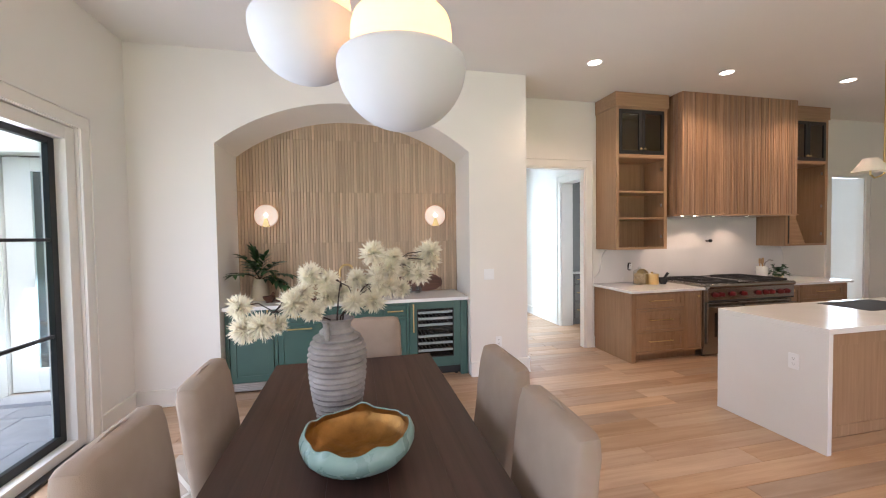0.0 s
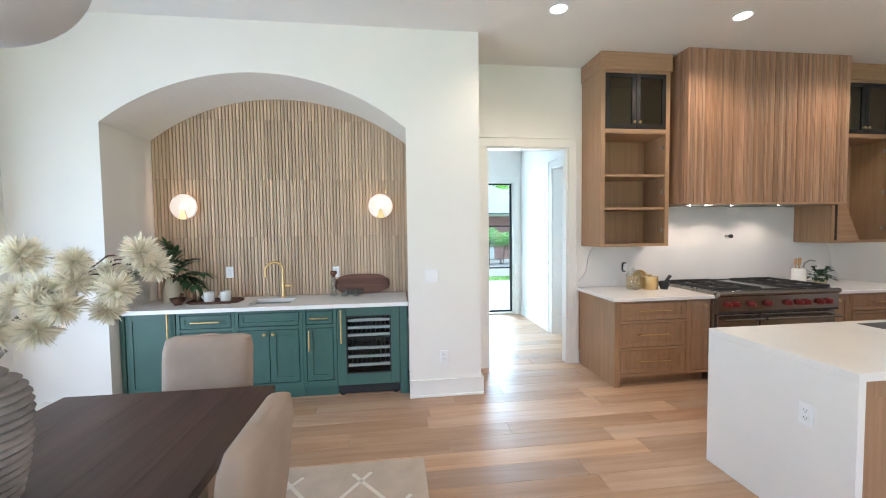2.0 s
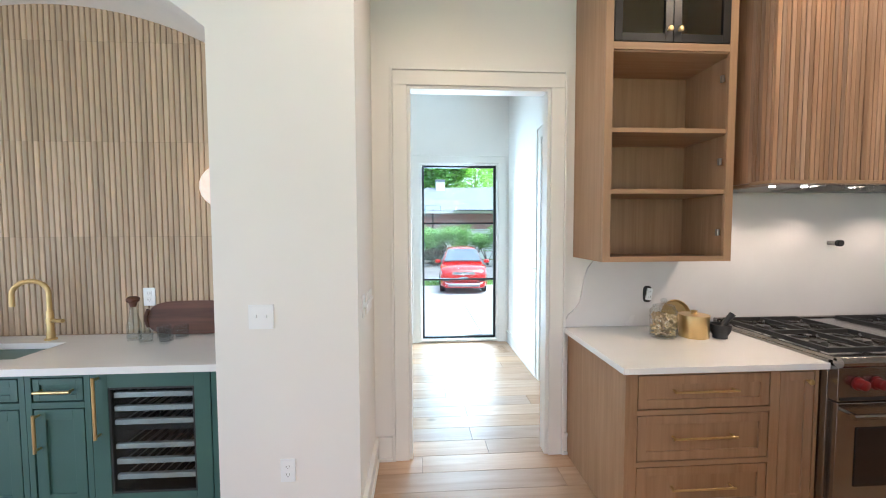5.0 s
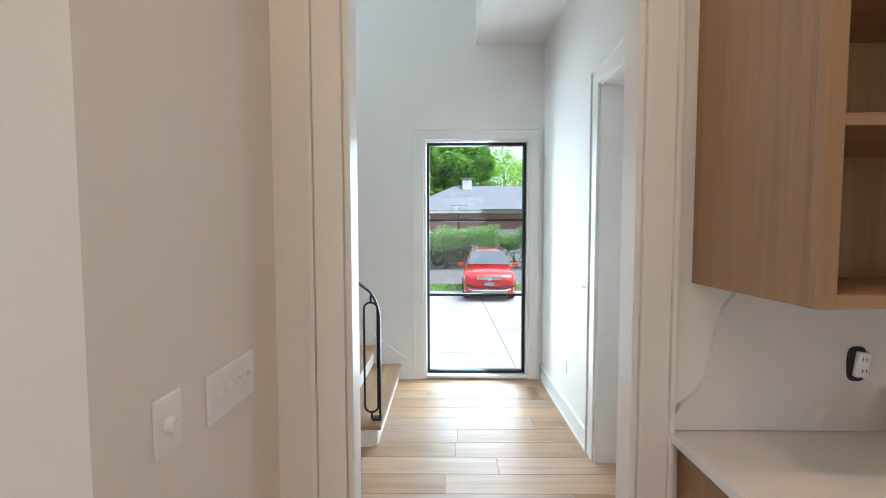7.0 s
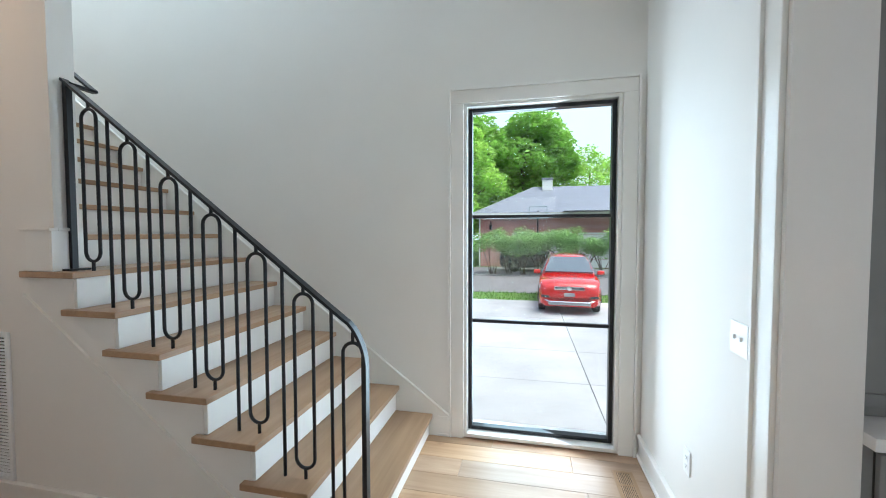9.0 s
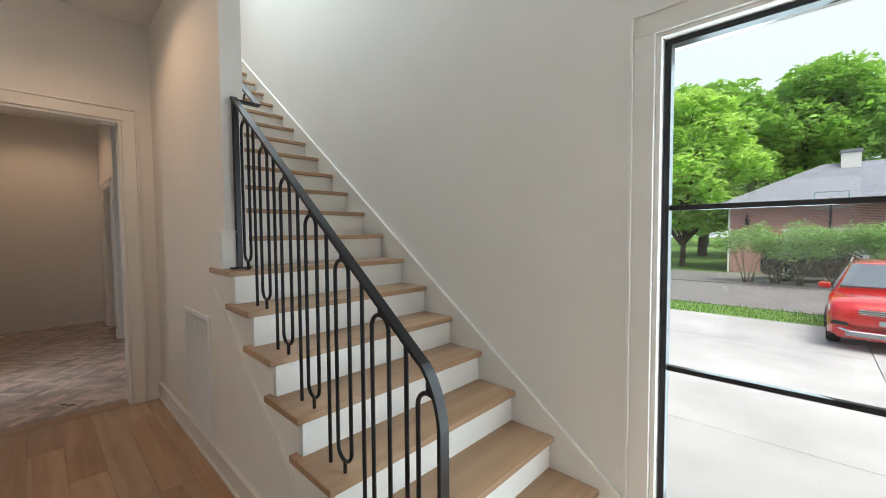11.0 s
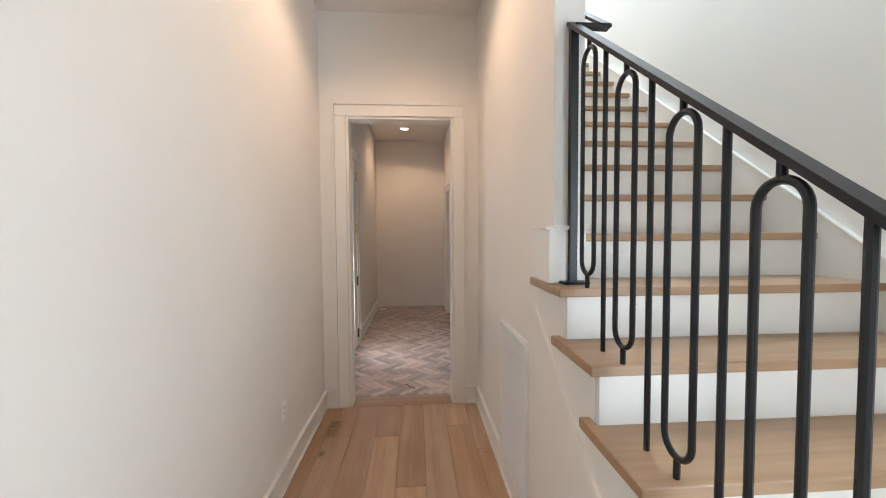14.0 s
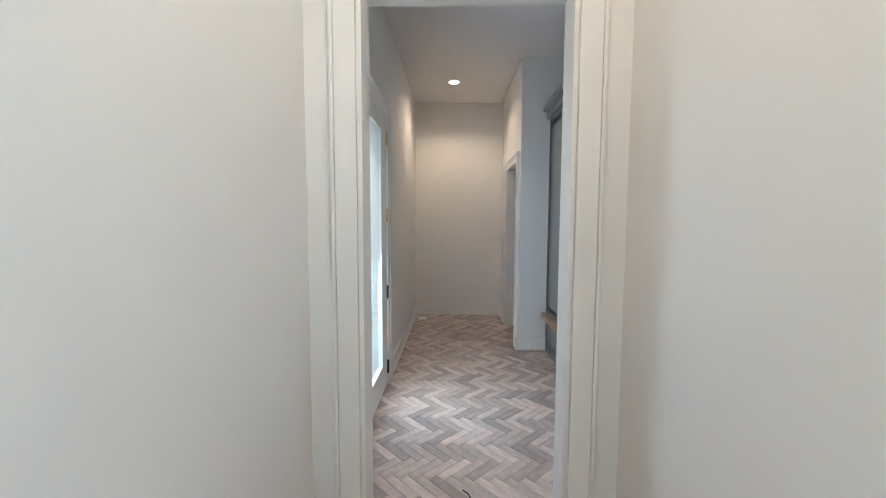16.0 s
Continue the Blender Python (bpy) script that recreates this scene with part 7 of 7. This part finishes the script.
    bm = lathe([(0.0, 0.0), (0.062, 0.0), (0.066, 0.006), (0.066, 0.012), (0.05, 0.014), (0.0, 0.014)], 24)
    bmesh.ops.transform(bm, matrix=Matrix.Translation((0, -2.224, 0.80)) @ Matrix.Rotation(radians(90), 4, "X"), verts=bm.verts)
    part("badge", bm, CHROME, c, "round chrome badge", smooth=True)
    part("lower_grille", boxes((-0.62, 0.62, -2.20, -2.05, 0.42, 0.545), bevel=0.01), RUBBER, c)
    part("skid_plate", boxes((-0.60, 0.60, -2.235, -2.05, 0.30, 0.40), bevel=0.02), GREYTRIM, c)
    part("lower_trim", tube([(-0.78, -2.12, 0.46), (-0.55, -2.23, 0.40), (0.55, -2.23, 0.40), (0.78, -2.12, 0.46)], 0.02, 6), CHROME, c)
    for s in (-0.6, 0.6):
        part("roof_rail", tube([(s, -0.1, 1.66), (s, 0.2, 1.70), (s, 1.5, 1.69), (s, 1.8, 1.62)], 0.016, 6), GREYTRIM, c)
    part("number_plate", box(-0.15, 0.15, -2.235, -2.22, 0.565, 0.665, 0.003), GREYTRIM, c)
    c.matrix_world = m
    return c


suv("red_car", REDPAINT, "bright red sport utility car parked on the drive", pose(3.95, 18.4, GZ + 0.031, 0, 0, -4) @ Matrix.Diagonal((0.96, 0.96, 0.96, 1)))
suv("black_car", BLKPAINT, "black car parked behind the shrubs", pose(3.2, 29.5, GZ + 0.05, 0, 0, 90))

# ---------- patio on the west side ----------
patio = thing("patio", (-4, 2, GZ), "grey slate paved patio", "patio", kind="structure")
part("patio_bed", box(-9, -2.26, -4, 4.88, GZ - 0.05, -0.075), GROUT, patio)
rg = random.Random(6)
y = -1.0
while y < 4.8:
    hgt = rg.choice((0.4, 0.55, 0.6))
    x = -6.6
    while x < -2.3:
        w = min(rg.choice((0.4, 0.6, 0.8)), -2.27 - x)
        if w > 0.05:
            part("paver", box(x + 0.004, x + w - 0.004, y + 0.004, y + hgt - 0.004, -0.075, -0.04 + rg.uniform(-0.002, 0.002), 0.003), SLATE, patio)
        x += w
    y += hgt
wing = thing("brick_wing", (-4.5, 4.9, -0.07), "white painted brick outer wall with a glazed door casing", "house")
part("wall_core", boxes((-9, -3.62, 4.885, 4.988, -0.4, 3.6), (-2.46, -2.25, 4.885, 4.988, -0.4, 3.6), (-3.62, -2.46, 4.885, 4.988, 2.56, 3.6)), WHITEBRICK, wing)
bm = box(-0.101, 0.101, -0.007, 0.007, -0.0295, 0.0295, 0.003)
bmk = bpy.data.meshes.new("brick")
bm.to_mesh(bmk)
bm.free()
bmk.materials.append(WHITEBRICK)
for r_ in range(44):
    z = -0.03 + r_ * 0.0685
    for k in range(7):
        x = -5.0 + k * 0.213 + (0.1065 if r_ % 2 else 0)
        if x < -3.72:
            piece("brick", bmk, wing, pose(x, 4.88, z))
part("door_casing", boxes((-3.62, -3.5, 4.85, 4.988, -0.07, 2.56), (-2.58, -2.46, 4.85, 4.988, -0.07, 2.56), (-3.5, -2.58, 4.85, 4.988, 2.44, 2.56), (-3.64, -3.60, 4.84, 4.885, -0.07, 2.6), bevel=0.006), TRIM, wing, "white outer door casing")
part("door_step", box(-3.6, -2.48, 4.72, 4.985, -0.07, 0.0, 0.006), SLATE, wing)
# building seen from the pantry window
gb = thing("garden_fence", (5, 12, GZ), "blue-grey boarded fence with double gates", "fence")
FENCE = material("blue_grey_boards", (0.16, 0.19, 0.23), 0.7, vary=0.12, per_object=0.1)
for i in range(26):
    x = 6.4 + i * 0.16
    part("board", box(x, x + 0.152, 10.4, 10.43, GZ, 1.55, 0.003), FENCE, gb)
part("top_rail", box(6.35, 10.6, 10.37, 10.46, 1.56, 1.64, 0.004), FENCE, gb)
for x in (6.9, 7.9):
    part("gate_frame", boxes((x, x + 0.06, 10.36, 10.40, GZ, 1.4), (x + 0.85, x + 0.91, 10.36, 10.40, GZ, 1.4), (x + 0.06, x + 0.85, 10.36, 10.40, 1.34, 1.4)), FENCE, gb)

# pale overcast cloud behind the trees
CLOUD = bpy.data.materials.new("overcast_cloud")
CLOUD.use_nodes = True
cl = CLOUD.node_tree
ce, cnz, cr_ = cl.nodes.new("ShaderNodeEmission"), cl.nodes.new("ShaderNodeTexNoise"), cl.nodes.new("ShaderNodeValToRGB")
ctc = cl.nodes.new("ShaderNodeTexCoord")
cnz.inputs["Scale"].default_value, cnz.inputs["Detail"].default_value = 0.02, 5
cr_.color_ramp.elements[0].color, cr_.color_ramp.elements[1].color = (0.86, 0.92, 1.0, 1), (1.0, 1.0, 1.0, 1)
cl.links.new(ctc.outputs["Object"], cnz.inputs["Vector"])
cl.links.new(cnz.outputs["Fac"], cr_.inputs["Fac"])
cl.links.new(cr_.outputs["Color"], ce.inputs["Color"])
ce.inputs["Strength"].default_value = 2.1
cl.links.new(ce.outputs["Emission"], cl.nodes["Material Output"].inputs["Surface"])
solid("backdrop", box(-260, 260, 150, 151, -5, 190), CLOUD, "white overcast sky", "sky", "structure")


# ---------- pantry ----------
def sage_unit(name, x0, x1, yf, yb, z0, z1, label):
    return thing(name, ((x0 + x1) / 2, (yf + yb) / 2, z0), label, "cabinet")


u = sage_unit("pantry_base_cabinet", 3.6, 5.6, 6.17, 6.69, 0, 0.86, "grey-green pantry drawers with brass pulls")
part("body", boxes((3.60, 5.60, 6.19, 6.69, 0.1, 0.885), (3.60, 5.60, 6.25, 6.27, 0, 0.1)), SAGE, u)
for x0, x1 in ((3.63, 4.05), (4.09, 4.6), (4.64, 5.2)):
    for a, b in ((0.72, 0.865), (0.43, 0.70), (0.13, 0.41)):
        part("drawer_front", boxes((x0, x1, 6.17, 6.188, a, b), bevel=0.002), SAGE, u)
        # dark sheet behind each front, painted as the shadow line round it
        part("gap_shade", box(x0 - 0.004, x1 + 0.004, 6.1885, 6.1895, a - 0.005, b + 0.005), SLOTSHADE, u)
        bar_pull(u, ((x0 + x1) / 2 - 0.05, 6.17, (a + b) / 2), 0.26, "x")
solid("pantry_counter", boxes((3.595, 5.62, 6.14, 6.698, 0.887, 0.925), bevel=0.002), QUARTZ, "white quartz pantry counter", "countertop")
u = sage_unit("pantry_tall_cabinet", 3.6, 3.98, 6.28, 6.69, 0.9, 3.3, "tall grey-green cabinet standing on the pantry counter")
part("body", boxes((3.60, 3.98, 6.30, 6.69, 0.926, 3.3)), SAGE, u)
for a, b, kz in ((0.96, 2.36, 1.03), (2.42, 3.25, 2.5)):
    shaker(u, "door", 3.62, 3.945, a, b, 6.28, SAGE, stile=0.04)
    knob(u, (3.915, 6.28, kz))
tall_window("window_pantry", 4.30, 5.17, 1.0, 2.27, 6.76, (1.40, 1.84), "black framed pantry window")
solid("trim_pantry_window", boxes((4.17, 4.27, 6.68, 6.70, 0.93, 2.40), (4.27, 5.2, 6.68, 6.70, 2.30, 2.40), (4.2, 5.3, 6.64, 6.70, 0.935, 0.965), (4.27, 4.30, 6.70, 6.85, 0.97, 2.3), (4.30, 5.17, 6.70, 6.85, 2.27, 2.3), bevel=0.002), TRIM, "white window casing and sill", "trim", "structure")
wc = thing("pantry_tile", (4.6, 6.69, 2.42), "fluted beige wall tile above the window", "tile", kind="structure")
for i in range(36):
    x = 4.0 + i * 0.034
    part("tile_rib", box(x, x + 0.03, 6.684, 6.699, 2.42, 3.34, 0.002), TILEWOOD, wc)

# ---------- mudroom ----------
md = thing("door_mudroom", (-3.04, 5.0, 0), "white glazed exterior door with brass and black hinges", "door", kind="structure")
part("door_leaf", boxes((-3.48, -3.25, 5.015, 5.05, 0.01, 2.42), (-2.72, -2.60, 5.015, 5.05, 0.01, 2.42), (-3.25, -2.72, 5.015, 5.05, 2.28, 2.42), (-3.25, -2.72, 5.015, 5.05, 0.01, 0.25), bevel=0.003), TRIM, md)
p = part("pane", box(-3.25, -2.72, 5.03, 5.034, 0.25, 2.28), PANE, md)
p.visible_shadow = False
for z, mt in ((2.245, BRASS), (1.565, BRASS), (0.869, BLACK), (0.17, BLACK)):
    part("hinge", box(-3.49, -3.455, 5.05, 5.066, z - 0.06, z + 0.06, 0.002), mt, md)
lk = thing("mudroom_locker", (-3.2, 7.0, 0), "tall grey-green mudroom lockers with an oak ledge", "cabinet")
part("body", boxes((-4.49, -3.06, 6.74, 7.28, 0.46, 2.66), (-4.49, -3.06, 6.74, 7.28, 0.0, 0.40), bevel=0.002), SAGE, lk)
part("crown", boxes((-4.49, -3.06, 6.66, 7.28, 2.74, 2.80), (-4.49, -3.06, 6.70, 7.28, 2.66, 2.74), bevel=0.006), SAGE, lk)
part("bench", box(-4.49, -3.06, 6.68, 7.28, 0.402, 0.45, 0.005), TREADWOOD, lk, "oak bench top")
for x0, x1 in ((-4.44, -3.76), (-3.74, -3.08)):
    shaker(lk, "drawer_front", x0, x1, 0.08, 0.38, 6.738, SAGE)
    shaker(lk, "door", x0, x1, 0.50, 2.62, 6.738, SAGE)
vt = thing("floor_vent", (-5.92, 5.17, 0), "white metal floor vent on the tile", "vent")
part("frame", boxes((-6.0, -5.84, 5.12, 5.24, 0.0005, 0.005), bevel=0.001), PLASTIC, vt)
cr = thing("tile_crack", (-2.0, 5.77, 0.0), "short black scrap of tape on the tile", "scrap")
part("scrap", tube([(-2.06, 5.72, 0.004), (-2.03, 5.75, 0.006), (-1.99, 5.765, 0.004), (-1.975, 5.80, 0.006), (-1.95, 5.81, 0.004)], 0.004, 5), RUBBER, cr)


# ---------- plank floor ----------
floor = thing("floor", (3, 2.5, -0.02), "wide light oak plank floor with knots", "floor", kind="structure")
part("subfloor", boxes((-2.04, 9.5, -2.9, 4.99, -0.12, -0.0125), (-1.75, 9.5, 4.99, 7.7, -0.12, -0.0125)), SUBFLOOR, floor)
PW = 0.182
plank_cache = {}


def plank_mesh(length, width=PW):
    key = (round(length, 2), width)
    if key not in plank_cache:
        bm = box(-key[0] / 2 + 0.0008, key[0] / 2 - 0.0008, -width / 2 + 0.0008, width / 2 - 0.0008, -0.012, 0.0)
        top = [e for e in bm.edges if all(v.co.z > -0.001 for v in e.verts)]
        bmesh.ops.bevel(bm, geom=top, offset=0.0016, segments=1, affect="EDGES")
        me = bpy.data.meshes.new("plank")
        bm.to_mesh(me)
        bm.free()
        me.materials.append(FLOORWOOD)
        plank_cache[key] = me
    return plank_cache[key]


rng = random.Random(5)
far_rest = bmesh.new()
y = -2.85
row = 0
while y < 7.63:
    yc = y + PW / 2
    x = (-2.03 if yc < 4.99 else -1.60) - 0.0
    xe = 6.7 if yc < 4.99 else 3.62
    first = True
    while x < xe - 0.02:
        L = round(rng.choice((1.22, 1.52, 1.83, 2.13)) * (rng.uniform(0.3, 0.9) if first else 1), 2)
        first = False
        L = round(min(L, xe - x), 2)
        if yc > 0.2 and L > 0.05:
            piece("plank", plank_mesh(L), floor, pose(x + L / 2, yc, 0, 0, 0, rng.choice((0, 180))))
        elif L > 0.05:
            bx(far_rest, x + 0.001, x + L - 0.001, y + 0.001, y + PW - 0.001, -0.012, 0)
        x += L
    y += PW
    row += 1
tagged(part("planks_rest", far_rest, FLOORWOOD, floor), kind="stuff")
part("planks_far_room", boxes(*[(3.625 if yy > 4.9 else 6.71, 9.5, yy, yy + PW - 0.002, -0.012, 0) for yy in [-2.85 + PW * i for i in range(57)]]), FLOORWOOD, floor)
part("threshold_plank", box(-1.752, -1.601, 5.262, 6.162, -0.012, 0.001, 0.0015), TREADWOOD, floor)


# ---------- herringbone tile in the mudroom ----------
mud = thing("floor_mudroom", (-4, 6, -0.02), "tumbled beige herringbone tile floor", "floor", kind="structure")
MTILE = material("tumbled_tile", (0.51, 0.415, 0.36), 0.4, vary=0.16, scale=14, bump=0.2, bump_scale=60, per_object=0.36)
MTILE2 = material("tumbled_tile_far", (0.51, 0.415, 0.36), 0.4, vary=0.16, scale=14, bump=0.2, bump_scale=60, per_island=0.36)
MGROUT = material("pale_grout", (0.40, 0.32, 0.27), 0.9)
part("grout_bed", boxes((-6.3, -1.754, 4.99, 6.42, -0.12, -0.004), (-4.5, -1.754, 6.42, 7.3, -0.12, -0.004), (-6.22, -4.64, 6.42, 7.6, -0.12, -0.005)), MGROUT, mud)
TW, TL = 0.062, 0.248
bm = box(-TL / 2 + 0.0015, TL / 2 - 0.0015, -TW / 2 + 0.0015, TW / 2 - 0.0015, -0.01, 0.0)
bmesh.ops.bevel(bm, geom=[e for e in bm.edges if all(v.co.z > -0.001 for v in e.verts)], offset=0.0015, segments=1, affect="EDGES")
tme = bpy.data.meshes.new("floor_tile")
bm.to_mesh(tme)
bm.free()
tme.materials.append(MTILE)
spots = []
c45 = math.cos(math.pi / 4)
for i in range(-120, 121):
    for j in range(-40, 41):
        for k in (0, 1):
            # unit herringbone cell, then turned so the zigzag runs across the room
            if k == 0:
                u, v, rot = j * 2 * TL * 0 + i * TW + TL / 2 + j * 2 * TL / 1, i * TW + TW / 2, 0
            else:
                u, v, rot = i * TW + TW / 2 + j * 2 * TL - TW + TW, i * TW + TW + TL / 2, 90
            x, y = (u - v) * c45 - 3.9, (u + v) * c45 + 0.0
            if -6.24 < x < -1.82 and 5.06 < y < 7.25 and (y < 6.40 or x > -4.45):
                spots.append((x, y, rot + 45))
spots.sort(key=lambda s: -s[0])
near, rest = spots[:300], spots[300:]
rg = random.Random(17)
for x, y, r in near:
    piece("floor_tile", tme, mud, pose(x, y, rg.uniform(-0.001, 0.0008), 0, 0, r))
bmr = bmesh.new()
for x, y, r in rest:
    a = radians(r)
    c, s = math.cos(a), math.sin(a)
    z = rg.uniform(-0.001, 0.0008)
    hl, hw = TL / 2 - 0.0015, TW / 2 - 0.0015
    q = [(x + c * p - s * w, y + s * p + c * w) for p, w in ((-hl, -hw), (hl, -hw), (hl, hw), (-hl, hw))]
    top = [bmr.verts.new((*p, z)) for p in q]
    bot = [bmr.verts.new((*p, z - 0.01)) for p in q]
    bmr.faces.new(top)
    for i in range(4):
        bmr.faces.new((top[i], bot[i], bot[(i + 1) % 4], top[(i + 1) % 4]))
tagged(part("tiles_far", bmr, MTILE2, mud), kind="stuff")
